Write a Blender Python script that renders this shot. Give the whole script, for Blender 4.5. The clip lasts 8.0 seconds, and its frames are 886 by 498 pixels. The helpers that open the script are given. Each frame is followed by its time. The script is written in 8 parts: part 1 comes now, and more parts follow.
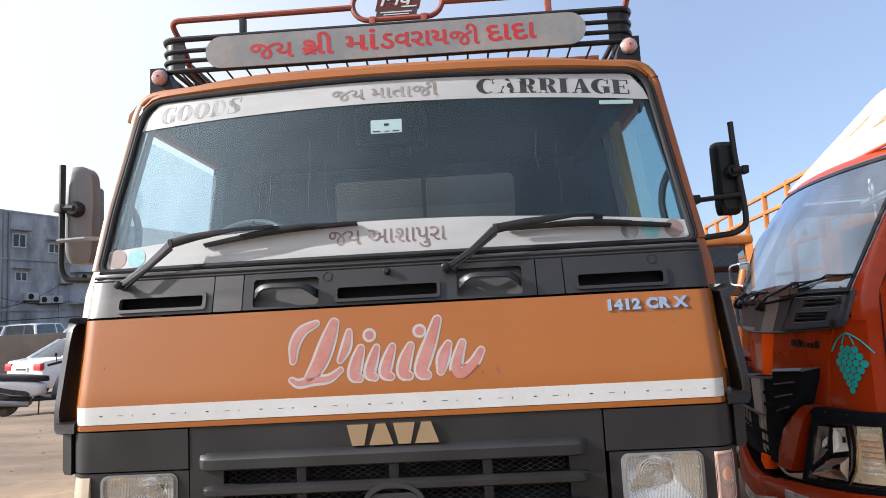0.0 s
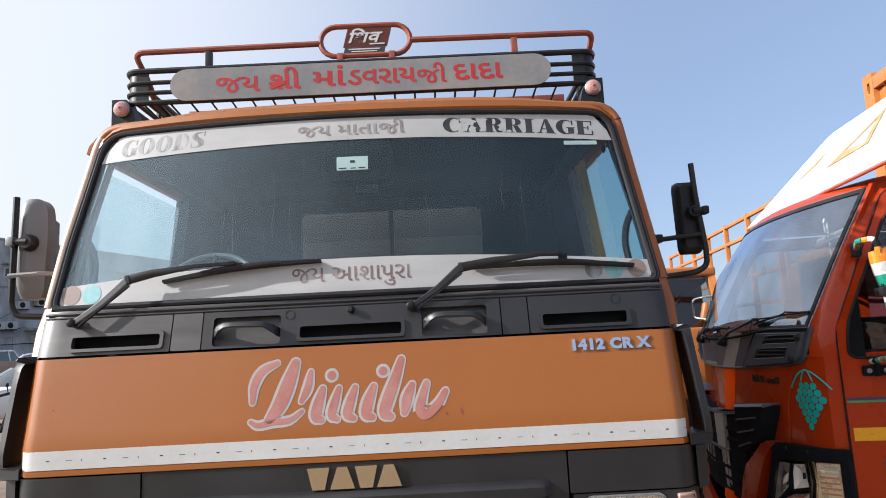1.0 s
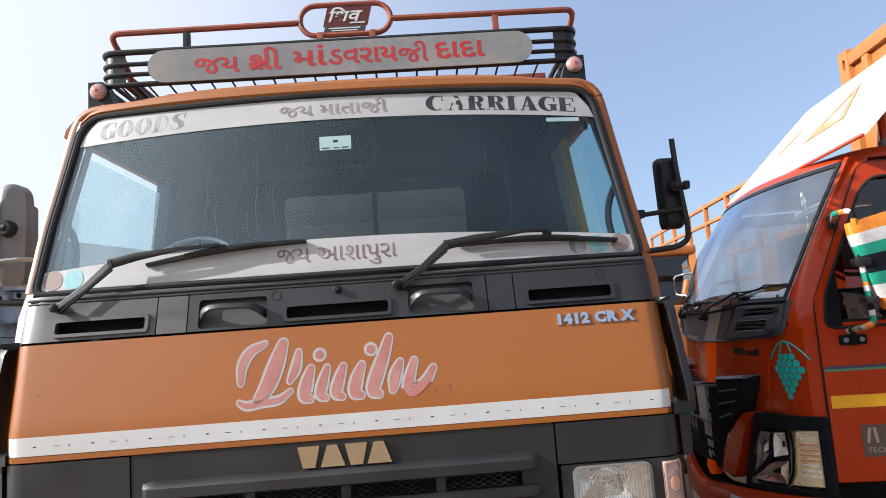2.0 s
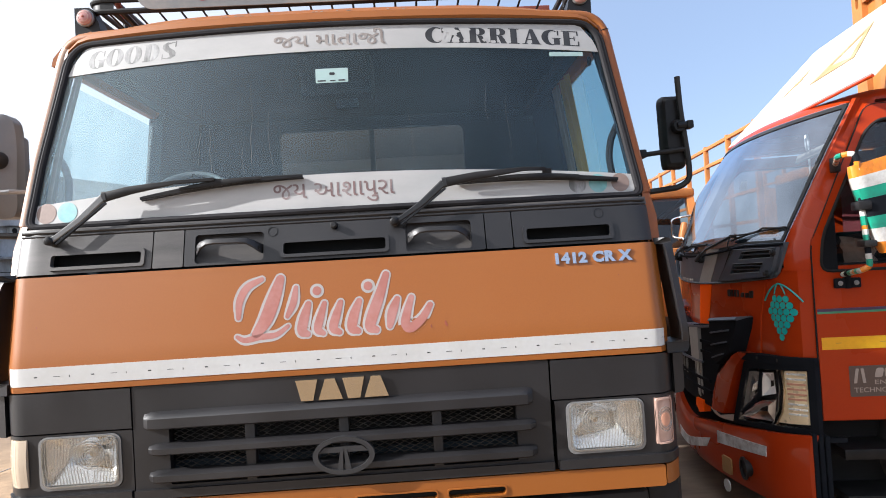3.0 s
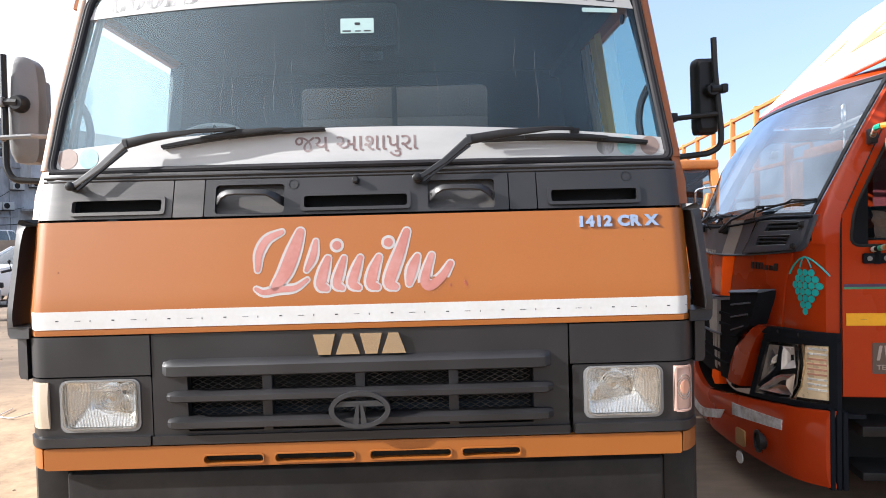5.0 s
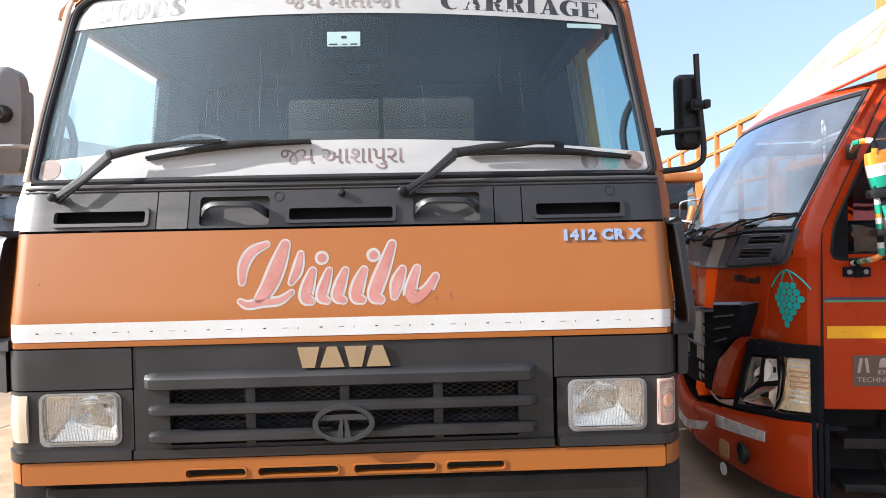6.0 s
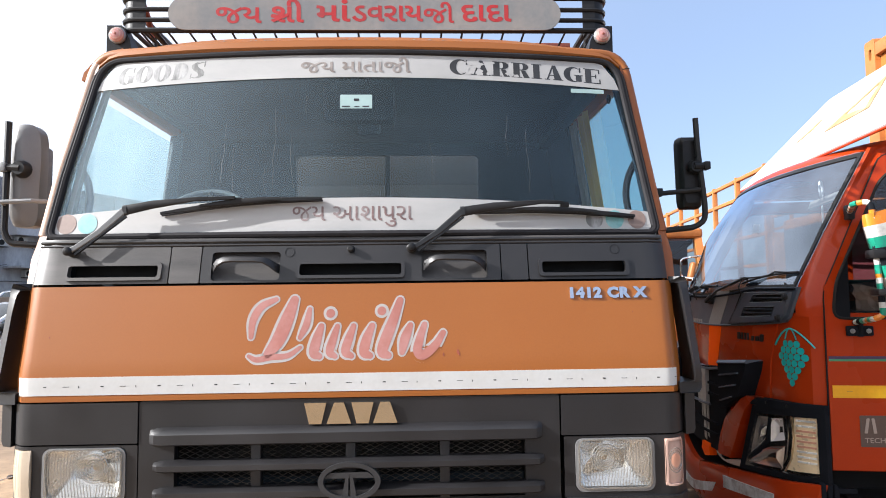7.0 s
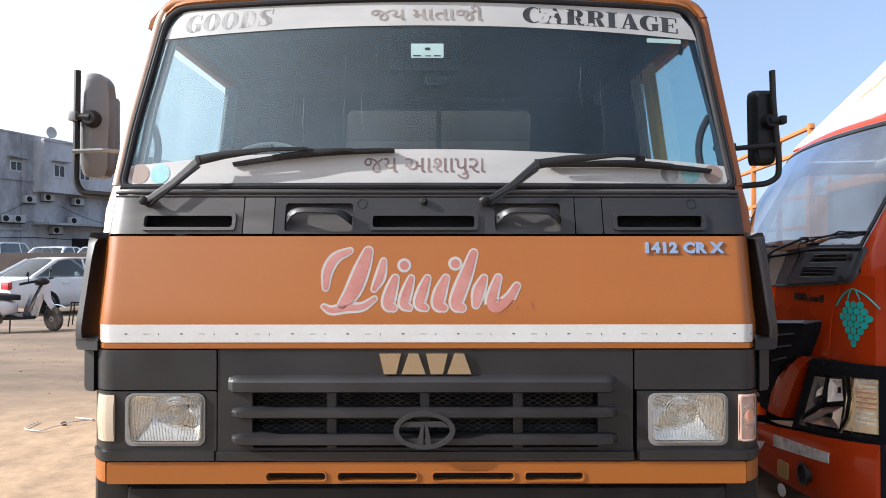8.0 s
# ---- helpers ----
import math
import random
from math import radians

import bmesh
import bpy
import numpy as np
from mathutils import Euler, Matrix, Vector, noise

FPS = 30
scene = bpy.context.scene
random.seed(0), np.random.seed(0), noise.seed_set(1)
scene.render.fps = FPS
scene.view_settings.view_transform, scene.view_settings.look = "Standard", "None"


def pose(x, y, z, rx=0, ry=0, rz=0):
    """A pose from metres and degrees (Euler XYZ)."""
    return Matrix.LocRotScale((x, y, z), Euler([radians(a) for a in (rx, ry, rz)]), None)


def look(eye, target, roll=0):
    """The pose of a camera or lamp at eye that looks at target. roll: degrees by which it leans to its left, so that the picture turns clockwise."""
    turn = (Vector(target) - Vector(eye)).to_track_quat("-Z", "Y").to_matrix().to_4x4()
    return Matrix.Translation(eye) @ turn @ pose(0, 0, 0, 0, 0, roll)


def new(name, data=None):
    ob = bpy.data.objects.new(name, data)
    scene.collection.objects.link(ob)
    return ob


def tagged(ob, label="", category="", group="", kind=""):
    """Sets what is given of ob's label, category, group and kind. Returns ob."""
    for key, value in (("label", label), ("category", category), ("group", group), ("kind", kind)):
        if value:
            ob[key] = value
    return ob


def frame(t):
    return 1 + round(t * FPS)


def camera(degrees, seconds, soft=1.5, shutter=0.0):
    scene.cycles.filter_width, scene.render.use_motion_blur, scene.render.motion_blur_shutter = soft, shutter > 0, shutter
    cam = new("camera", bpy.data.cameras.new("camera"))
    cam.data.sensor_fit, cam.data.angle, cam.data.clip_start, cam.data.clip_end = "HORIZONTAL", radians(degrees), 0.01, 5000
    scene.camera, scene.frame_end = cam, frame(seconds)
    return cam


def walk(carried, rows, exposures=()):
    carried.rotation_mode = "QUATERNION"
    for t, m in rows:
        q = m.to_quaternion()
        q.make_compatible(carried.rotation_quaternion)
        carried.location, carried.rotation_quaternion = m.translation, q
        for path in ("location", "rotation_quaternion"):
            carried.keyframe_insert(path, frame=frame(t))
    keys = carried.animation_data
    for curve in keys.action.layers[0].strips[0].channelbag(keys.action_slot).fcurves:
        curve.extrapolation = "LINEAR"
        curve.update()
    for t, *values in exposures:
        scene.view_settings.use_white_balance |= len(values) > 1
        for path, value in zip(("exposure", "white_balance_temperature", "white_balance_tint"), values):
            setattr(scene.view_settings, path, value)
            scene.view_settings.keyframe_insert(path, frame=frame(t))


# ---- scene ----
cam = camera(69.7, 8.0, 0.95)
PATH = [
    (0, (0.275, -2.146, 1.398), (0.197, -0.157, 1.599), -3.0),
    (0.5, (0.288, -2.136, 1.423), (0.294, -0.146, 1.627), -2.9),
    (1, (0.292, -2.14, 1.441), (0.314, -0.159, 1.719), -2.9),
    (1.2, (0.3, -2.149, 1.445), (0.305, -0.171, 1.738), -2.7),
    (2.3, (0.277, -2.14, 1.408), (0.364, -0.148, 1.575), -4.4),
    (2.5, (0.286, -2.136, 1.416), (0.364, -0.141, 1.533), -4.3),
    (3, (0.277, -2.126, 1.405), (0.349, -0.128, 1.449), -3.4),
    (3.5, (0.272, -2.12, 1.399), (0.329, -0.121, 1.43), -2.0),
    (4, (0.264, -2.101, 1.384), (0.305, -0.101, 1.365), -1.5),
    (4.5, (0.265, -2.088, 1.38), (0.297, -0.089, 1.323), -0.9),
    (4.7, (0.252, -2.089, 1.375), (0.277, -0.09, 1.318), -1.2),
    (5.8, (0.269, -2.107, 1.392), (0.293, -0.108, 1.327), -1.8),
    (6, (0.263, -2.098, 1.389), (0.323, -0.099, 1.36), -1.2),
    (6.5, (0.258, -2.116, 1.396), (0.358, -0.12, 1.47), -1.0),
    (7, (0.233, -2.131, 1.403), (0.298, -0.136, 1.539), -0.7),
    (7.5, (0.155, -2.123, 1.397), (0.139, -0.125, 1.487), -0.1),
    (8, (0.044, -2.11, 1.375), (0.052, -0.11, 1.391), -0.0),
]
walk(cam, [(t, look(eye, target, roll)) for t, eye, target, roll in PATH], [(t, e, 6190, 11) for t, e in ((0, 0.86), (0.5, 0.77), (1.0, 0.68), (1.2, 0.68), (2.3, 0.82), (2.5, 0.86), (3, 0.94), (3.5, 1.05), (4, 1.18), (4.5, 1.27), (6, 1.31), (6.5, 1.16), (7, 1.06), (7.5, 1.0), (8, 0.96))])

# ---- sky, sun, exposure ----
SUN = Vector((-1.44, -0.34, 0.78)).normalized()
world = bpy.data.worlds.new("sky")
scene.world = world
world.use_nodes = True
wn = world.node_tree.nodes
sky = wn.new("ShaderNodeTexSky")
sky.sky_type = "NISHITA"
sky.sun_disc = False
sky.sun_elevation = math.asin(SUN.z)
sky.sun_rotation = math.atan2(SUN.x, SUN.y)
sky.air_density, sky.dust_density, sky.ozone_density = 1.0, 1.0, 1.2
wn["Background"].inputs["Strength"].default_value = 0.125
# hazy air: the sky whitens smoothly towards the sun's side
wl = world.node_tree.links
wc, dot, rng, hz, pale = wn.new("ShaderNodeTexCoord"), wn.new("ShaderNodeVectorMath"), wn.new("ShaderNodeMapRange"), wn.new("ShaderNodeMix"), wn.new("ShaderNodeRGB")
dot.operation = "DOT_PRODUCT"
dot.inputs[1].default_value = Vector((SUN.x, SUN.y, 0.15)).normalized()
rng.interpolation_type = "SMOOTHERSTEP"
rng.inputs["From Min"].default_value, rng.inputs["From Max"].default_value = -0.55, 0.55
rng.inputs["To Min"].default_value, rng.inputs["To Max"].default_value = 0.0, 0.85
hz.data_type = "RGBA"
pale.outputs[0].default_value = (5.0, 5.1, 5.3, 1)
wl.new(wc.outputs["Generated"], dot.inputs[0])
wl.new(dot.outputs["Value"], rng.inputs["Value"])
wl.new(rng.outputs[0], hz.inputs["Factor"])
veil, mauve = wn.new("ShaderNodeMix"), wn.new("ShaderNodeRGB")
veil.data_type = "RGBA"
veil.inputs["Factor"].default_value = 0.65
mauve.outputs[0].default_value = (1.95, 2.46, 3.5, 1)
wl.new(sky.outputs[0], veil.inputs["A"])
wl.new(mauve.outputs[0], veil.inputs["B"])
wl.new(veil.outputs["Result"], hz.inputs["A"])
wl.new(pale.outputs[0], hz.inputs["B"])
# bright aureole of the hazy sun
near, glow, ring, white = wn.new("ShaderNodeVectorMath"), wn.new("ShaderNodeMapRange"), wn.new("ShaderNodeMix"), wn.new("ShaderNodeRGB")
near.operation = "DOT_PRODUCT"
near.inputs[1].default_value = SUN
glow.interpolation_type = "SMOOTHERSTEP"
glow.inputs["From Min"].default_value, glow.inputs["From Max"].default_value = 0.72, 1.0
glow.inputs["To Min"].default_value, glow.inputs["To Max"].default_value = 0.0, 0.4
ring.data_type = "RGBA"
white.outputs[0].default_value = (24.0, 23.0, 21.0, 1)
wl.new(wc.outputs["Generated"], near.inputs[0])
wl.new(near.outputs["Value"], glow.inputs["Value"])
wl.new(glow.outputs[0], ring.inputs["Factor"])
wl.new(hz.outputs["Result"], ring.inputs["A"])
wl.new(white.outputs[0], ring.inputs["B"])
wl.new(ring.outputs["Result"], wn["Background"].inputs["Color"])
sun_data = bpy.data.lights.new("sun", "SUN")
sun_data.energy, sun_data.angle, sun_data.color = 4.9, radians(0.6), (1.0, 0.965, 0.915)
sun_ob = new("sun", sun_data)
sun_ob.matrix_world = look(SUN * 50, (0, 0, 0))


# ---- materials ----
def mat(name, color, rough=0.5, metal=0.0, vary=0.12, coarse=3.0, fine=60.0, bump=0.1, dirt=None, dirt_amount=0.0,
        dirt_scale=2.0, coat=0.0, stretch=(1, 1, 1), rough_vary=0.12, spec=0.5, trans=0.0, coat_rough=0.03):
    """Principled surface with colour changing at two scales, fine relief, and dust or stains of their own shape."""
    m = bpy.data.materials.new(name)
    m.use_nodes = True
    nt = m.node_tree
    n, l = nt.nodes, nt.links
    p = n["Principled BSDF"]
    co = n.new("ShaderNodeTexCoord")
    mp = n.new("ShaderNodeMapping")
    mp.inputs["Scale"].default_value = stretch
    l.new(co.outputs["Object"], mp.inputs["Vector"])

    def noise_node(scale, detail=4):
        t = n.new("ShaderNodeTexNoise")
        t.inputs["Scale"].default_value, t.inputs["Detail"].default_value = scale, detail
        l.new(mp.outputs[0], t.inputs["Vector"])
        return t

    a, b = noise_node(coarse), noise_node(fine)
    add = n.new("ShaderNodeMath")
    add.operation = "ADD"
    l.new(a.outputs["Fac"], add.inputs[0])
    l.new(b.outputs["Fac"], add.inputs[1])
    rng = n.new("ShaderNodeMapRange")
    rng.inputs["From Min"].default_value, rng.inputs["From Max"].default_value = 0.6, 1.4
    rng.inputs["To Min"].default_value, rng.inputs["To Max"].default_value = 1 - vary, 1 + vary
    l.new(add.outputs[0], rng.inputs["Value"])
    mix = n.new("ShaderNodeVectorMath")
    mix.operation = "SCALE"
    mix.inputs[0].default_value = color[:3]
    l.new(rng.outputs[0], mix.inputs["Scale"])
    out = mix.outputs[0]
    if dirt:
        d = noise_node(dirt_scale, 8)
        d.inputs["Roughness"].default_value = 0.65
        ramp = n.new("ShaderNodeMapRange")
        ramp.inputs["From Min"].default_value, ramp.inputs["From Max"].default_value = 0.42, 0.68
        ramp.inputs["To Max"].default_value = dirt_amount
        l.new(d.outputs["Fac"], ramp.inputs["Value"])
        mx = n.new("ShaderNodeMix")
        mx.data_type = "RGBA"
        mx.inputs["B"].default_value = (*dirt[:3], 1)
        l.new(ramp.outputs[0], mx.inputs["Factor"])
        l.new(out, mx.inputs["A"])
        out = mx.outputs["Result"]
    l.new(out, p.inputs["Base Color"])
    rr = n.new("ShaderNodeMapRange")
    rr.inputs["From Min"].default_value, rr.inputs["From Max"].default_value = 0.3, 0.7
    rr.inputs["To Min"].default_value, rr.inputs["To Max"].default_value = max(0.02, rough - rough_vary), min(1, rough + rough_vary)
    l.new(a.outputs["Fac"], rr.inputs["Value"])
    l.new(rr.outputs[0], p.inputs["Roughness"])
    p.inputs["Metallic"].default_value = metal
    p.inputs["Coat Weight"].default_value, p.inputs["Coat Roughness"].default_value = coat, coat_rough
    p.inputs["Specular IOR Level"].default_value = spec
    p.inputs["Transmission Weight"].default_value = trans
    if bump:
        bp = n.new("ShaderNodeBump")
        bp.inputs["Strength"].default_value, bp.inputs["Distance"].default_value = bump, 0.004
        l.new(b.outputs["Fac"], bp.inputs["Height"])
        l.new(bp.outputs[0], p.inputs["Normal"])
    return m


def glass(name, tint, dust=0.05, dust_color=(0.5, 0.5, 0.48), streak=(14, 1, 1.2), gloss=(1, 1, 1), head_on=0.045, power=5.0, milky=False, patch=0.0, side_veil=0.0):
    """Thin pane: clear tinted sheet, Fresnel gloss, and a film of dust in streaks."""
    m = bpy.data.materials.new(name)
    m.use_nodes = True
    n, l = m.node_tree.nodes, m.node_tree.links
    n.remove(n["Principled BSDF"])
    tr, gl, df = n.new("ShaderNodeBsdfTransparent"), n.new("ShaderNodeBsdfGlossy"), n.new("ShaderNodeBsdfTranslucent" if milky else "ShaderNodeBsdfDiffuse")
    tr.inputs["Color"].default_value = (*tint, 1)
    gl.inputs["Roughness"].default_value = 0.02
    gl.inputs["Color"].default_value = (*gloss, 1)
    df.inputs["Color"].default_value = (*dust_color, 1)
    lw, pw, fr = n.new("ShaderNodeLayerWeight"), n.new("ShaderNodeMath"), n.new("ShaderNodeMapRange")
    lw.inputs["Blend"].default_value = 0.5
    pw.operation, pw.inputs[1].default_value = "POWER", power
    fr.inputs["To Min"].default_value, fr.inputs["To Max"].default_value = head_on, 1.0
    l.new(lw.outputs["Facing"], pw.inputs[0])
    l.new(pw.outputs[0], fr.inputs["Value"])
    co, mp, tx, rg = n.new("ShaderNodeTexCoord"), n.new("ShaderNodeMapping"), n.new("ShaderNodeTexNoise"), n.new("ShaderNodeMapRange")
    mp.inputs["Scale"].default_value = streak
    tx.inputs["Scale"].default_value, tx.inputs["Detail"].default_value = 2.0, 6
    l.new(co.outputs["Object"], mp.inputs["Vector"])
    l.new(mp.outputs[0], tx.inputs["Vector"])
    rg.inputs["From Min"].default_value, rg.inputs["From Max"].default_value = 0.35, 0.75
    rg.inputs["To Min"].default_value, rg.inputs["To Max"].default_value = dust * 0.8, dust * 1.3
    l.new(tx.outputs["Fac"], rg.inputs["Value"])
    film = rg.outputs[0]
    if side_veil:
        # film thickens towards the driver's side to paint in veiling sky glare
        sep, side, tot = n.new("ShaderNodeSeparateXYZ"), n.new("ShaderNodeMapRange"), n.new("ShaderNodeMath")
        side.interpolation_type = "SMOOTHSTEP"
        side.inputs["From Min"].default_value, side.inputs["From Max"].default_value = 0.35, -0.80
        side.inputs["To Min"].default_value, side.inputs["To Max"].default_value = 0.0, side_veil
        tot.operation = "ADD"
        l.new(co.outputs["Object"], sep.inputs[0])
        l.new(sep.outputs["X"], side.inputs["Value"])
        l.new(side.outputs[0], tot.inputs[0])
        l.new(film, tot.inputs[1])
        film = tot.outputs[0]
    s1, s2 = n.new("ShaderNodeMixShader"), n.new("ShaderNodeMixShader")
    l.new(film, s1.inputs[0])
    l.new(tr.outputs[0], s1.inputs[1])
    l.new(df.outputs[0], s1.inputs[2])
    gloss_share = fr.outputs[0]
    if patch:
        # wiped and unwiped areas differ in gloss
        m2, t2, r2, mu = n.new("ShaderNodeMapping"), n.new("ShaderNodeTexNoise"), n.new("ShaderNodeMapRange"), n.new("ShaderNodeMath")
        m2.inputs["Scale"].default_value = (1.6, 1.0, 0.8)
        t2.inputs["Scale"].default_value, t2.inputs["Detail"].default_value, t2.inputs["Roughness"].default_value = 1.6, 7, 0.55
        l.new(co.outputs["Object"], m2.inputs["Vector"])
        l.new(m2.outputs[0], t2.inputs["Vector"])
        r2.inputs["From Min"].default_value, r2.inputs["From Max"].default_value = 0.32, 0.68
        r2.inputs["To Min"].default_value, r2.inputs["To Max"].default_value = 1 - patch, 1 + patch
        l.new(t2.outputs["Fac"], r2.inputs["Value"])
        mu.operation = "MULTIPLY"
        l.new(gloss_share, mu.inputs[0])
        l.new(r2.outputs[0], mu.inputs[1])
        gloss_share = mu.outputs[0]
    l.new(gloss_share, s2.inputs[0])
    l.new(s1.outputs[0] if dust else tr.outputs[0], s2.inputs[1])
    l.new(gl.outputs[0], s2.inputs[2])
    l.new(s2.outputs[0], n["Material Output"].inputs["Surface"])
    return m


DUST = (0.42, 0.33, 0.25)
M_PAINT = mat("ochre_orange_paint", (0.276, 0.0835, 0.0100), 0.48, spec=0.45, rough_vary=0.05, coat_rough=0.22, vary=0.06, coarse=1.3, fine=180, bump=0.015, dirt=(0.29, 0.105, 0.020), dirt_amount=0.22, dirt_scale=3.0, coat=0.22)
# ochre paint made pale: sun glare on the driver's side put into the colour
M_GLAREPILLAR = mat("glare_pale_pillar_paint", (0.45, 0.285, 0.195), 0.42, spec=0.7, rough_vary=0.05, vary=0.10, coarse=2, fine=120, bump=0.02, dirt=(0.42, 0.29, 0.215), dirt_amount=0.4, dirt_scale=5, coat=0.4, coat_rough=0.25)
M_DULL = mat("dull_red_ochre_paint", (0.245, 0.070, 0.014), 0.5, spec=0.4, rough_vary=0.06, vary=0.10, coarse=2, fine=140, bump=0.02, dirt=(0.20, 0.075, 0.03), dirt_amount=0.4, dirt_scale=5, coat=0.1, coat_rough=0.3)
M_PLASTIC = mat("weathered_black_plastic", (0.0135, 0.0128, 0.0138), 0.44, rough_vary=0.08, vary=0.3, coarse=4, fine=420, bump=0.05, spec=0.50, dirt=(0.032, 0.028, 0.029), dirt_amount=0.30, dirt_scale=2.2)
# bleached plastic of the cowl; in the step recesses it paints in sunlight
M_COWLPALE = mat("bleached_cowl_sunlit_recess_plastic", (0.046, 0.042, 0.040), 0.42, rough_vary=0.08, vary=0.3, coarse=4, fine=420, bump=0.05, spec=0.5, dirt=(0.12, 0.108, 0.10), dirt_amount=0.55, dirt_scale=3.5, stretch=(0.35, 1, 2.2))
M_BLACK = mat("black_paint", (0.010, 0.010, 0.011), 0.42, spec=0.28, vary=0.15, fine=200, bump=0.06, dirt=(0.09, 0.08, 0.07), dirt_amount=0.15, dirt_scale=5)
M_RUBBER = mat("black_rubber", (0.017, 0.016, 0.018), 0.72, spec=0.22, vary=0.15, fine=150, bump=0.06, dirt=(0.10, 0.095, 0.10), dirt_amount=0.12, dirt_scale=6)
M_TYRE = mat("dusty_tyre_rubber", (0.03, 0.029, 0.028), 0.85, fine=90, bump=0.2, dirt=DUST, dirt_amount=0.6, dirt_scale=3)
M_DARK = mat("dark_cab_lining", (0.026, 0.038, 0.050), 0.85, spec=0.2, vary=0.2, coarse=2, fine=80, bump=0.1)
M_SEAT = mat("brown_seat_cloth", (0.03, 0.028, 0.027), 0.9, vary=0.25, coarse=4, fine=150, bump=0.3)
M_SILVER = mat("silver_board_paint", (0.185, 0.188, 0.19), 0.45, vary=0.08, coarse=3, fine=40, bump=0.03, dirt=DUST, dirt_amount=0.3, dirt_scale=5)
M_RED = mat("red_letter_film", (0.40, 0.014, 0.016), 0.45, vary=0.15, coarse=8, fine=60, bump=0.02, dirt=(0.22, 0.05, 0.05), dirt_amount=0.5, dirt_scale=9)
M_WHITEFILM = mat("white_sun_film", (0.428, 0.42, 0.410), 0.5, vary=0.07, coarse=2, fine=30, bump=0.03, dirt=(0.29, 0.29, 0.285), dirt_amount=0.6, dirt_scale=7.5, stretch=(0.5, 1, 1.4))
M_TAPE = mat("white_reflective_tape", (0.53, 0.53, 0.52), 0.4, vary=0.05, coarse=4, fine=80, bump=0.03, dirt=(0.45, 0.42, 0.37), dirt_amount=0.3, dirt_scale=7)
M_INK = mat("black_letter_film", (0.016, 0.016, 0.018), 0.45, vary=0.2, coarse=7, fine=60, bump=0.02, dirt=(0.30, 0.30, 0.30), dirt_amount=0.10, dirt_scale=9)
M_FADED = mat("worn_grey_letter_film", (0.15, 0.15, 0.145), 0.5, vary=0.25, coarse=9, fine=60, bump=0.02, dirt=(0.41, 0.41, 0.405), dirt_amount=0.95, dirt_scale=17, stretch=(1.3, 1, 0.5))
M_BROWNTXT = mat("faded_maroon_letter_film", (0.165, 0.105, 0.10), 0.5, vary=0.2, coarse=9, fine=60, bump=0.02, dirt=(0.5, 0.46, 0.45), dirt_amount=0.5, dirt_scale=11)
M_GREYTXT = mat("faded_taupe_letter_film", (0.22, 0.185, 0.165), 0.5, vary=0.2, coarse=9, fine=60, bump=0.02, dirt=(0.5, 0.48, 0.46), dirt_amount=0.5, dirt_scale=11)
M_PINK = mat("faded_pink_letter_film", (0.34, 0.130, 0.105), 0.45, vary=0.10, coarse=7, fine=60, bump=0.02, dirt=(0.42, 0.22, 0.20), dirt_amount=0.7, dirt_scale=12)
M_OUTLINE = mat("silver_white_letter_edge", (0.36, 0.335, 0.32), 0.42, vary=0.1, coarse=9, fine=60, bump=0.02)
M_GOLD = mat("brushed_gold_badge", (0.62, 0.50, 0.34), 0.20, metal=0.9, vary=0.1, fine=240, bump=0.05)
M_CHROME = mat("chrome", (0.75, 0.76, 0.78), 0.12, metal=1.0, vary=0.05, bump=0.0)
M_BADGE = mat("pale_blue_chrome_badge", (0.45, 0.50, 0.59), 0.22, metal=0.9, vary=0.06, bump=0.0)
M_REFLECTOR = mat("lamp_reflector", (0.86, 0.86, 0.86), 0.20, metal=0.95, vary=0.06, coarse=20, bump=0.0)
M_MESH = mat("grille_wire", (0.05, 0.048, 0.046), 0.55, metal=0.3, bump=0.0, dirt=DUST, dirt_amount=0.4, dirt_scale=14)
M_VOID = mat("engine_bay_black", (0.008, 0.008, 0.008), 0.9, bump=0.0)
M_RUST = mat("rusty_red_rail_paint", (0.27, 0.06, 0.032), 0.55, vary=0.2, coarse=6, fine=120, bump=0.2, dirt=(0.10, 0.035, 0.02), dirt_amount=0.6, dirt_scale=9)
M_MARKER = mat("pink_marker_lens", (0.46, 0.22, 0.20), 0.2, vary=0.08, bump=0.0, coat=0.5)
M_AMBER = mat("amber_lens", (0.50, 0.33, 0.27), 0.2, vary=0.1, bump=0.0, coat=0.5)
# cream lens colour: car headlamps, and the left indicator with its glare painted in
M_PALELENS = mat("pale_clear_and_glare_lens", (0.50, 0.41, 0.31), 0.18, vary=0.05, bump=0.0, coat=0.5)
M_TEAL = mat("teal_dot_film", (0.17, 0.39, 0.40), 0.5, vary=0.2, coarse=8, bump=0.0, dirt=(0.40, 0.44, 0.43), dirt_amount=0.6, dirt_scale=7)
M_TAN = mat("tan_dot_film", (0.23, 0.165, 0.14), 0.5, vary=0.12, bump=0.0)
M_CREAM = mat("pale_sticker", (0.33, 0.45, 0.44), 0.5, vary=0.05, bump=0.0)
M_GREYSTEEL = mat("grey_steel_bracket", (0.22, 0.22, 0.22), 0.45, metal=0.4, vary=0.15, fine=150, bump=0.05)
M_EPAINT = mat("brick_red_orange_paint", (0.365, 0.032, 0.0035), 0.30, spec=0.12, vary=0.06, coarse=1.5, fine=160, bump=0.012, dirt=(0.40, 0.046, 0.006), dirt_amount=0.3, dirt_scale=3.5, coat=0.32, coat_rough=0.05)
M_EDARK = mat("dark_red_bonnet_paint", (0.085, 0.014, 0.007), 0.24, spec=0.35, vary=0.08, coarse=2, fine=160, bump=0.012, coat=0.2)
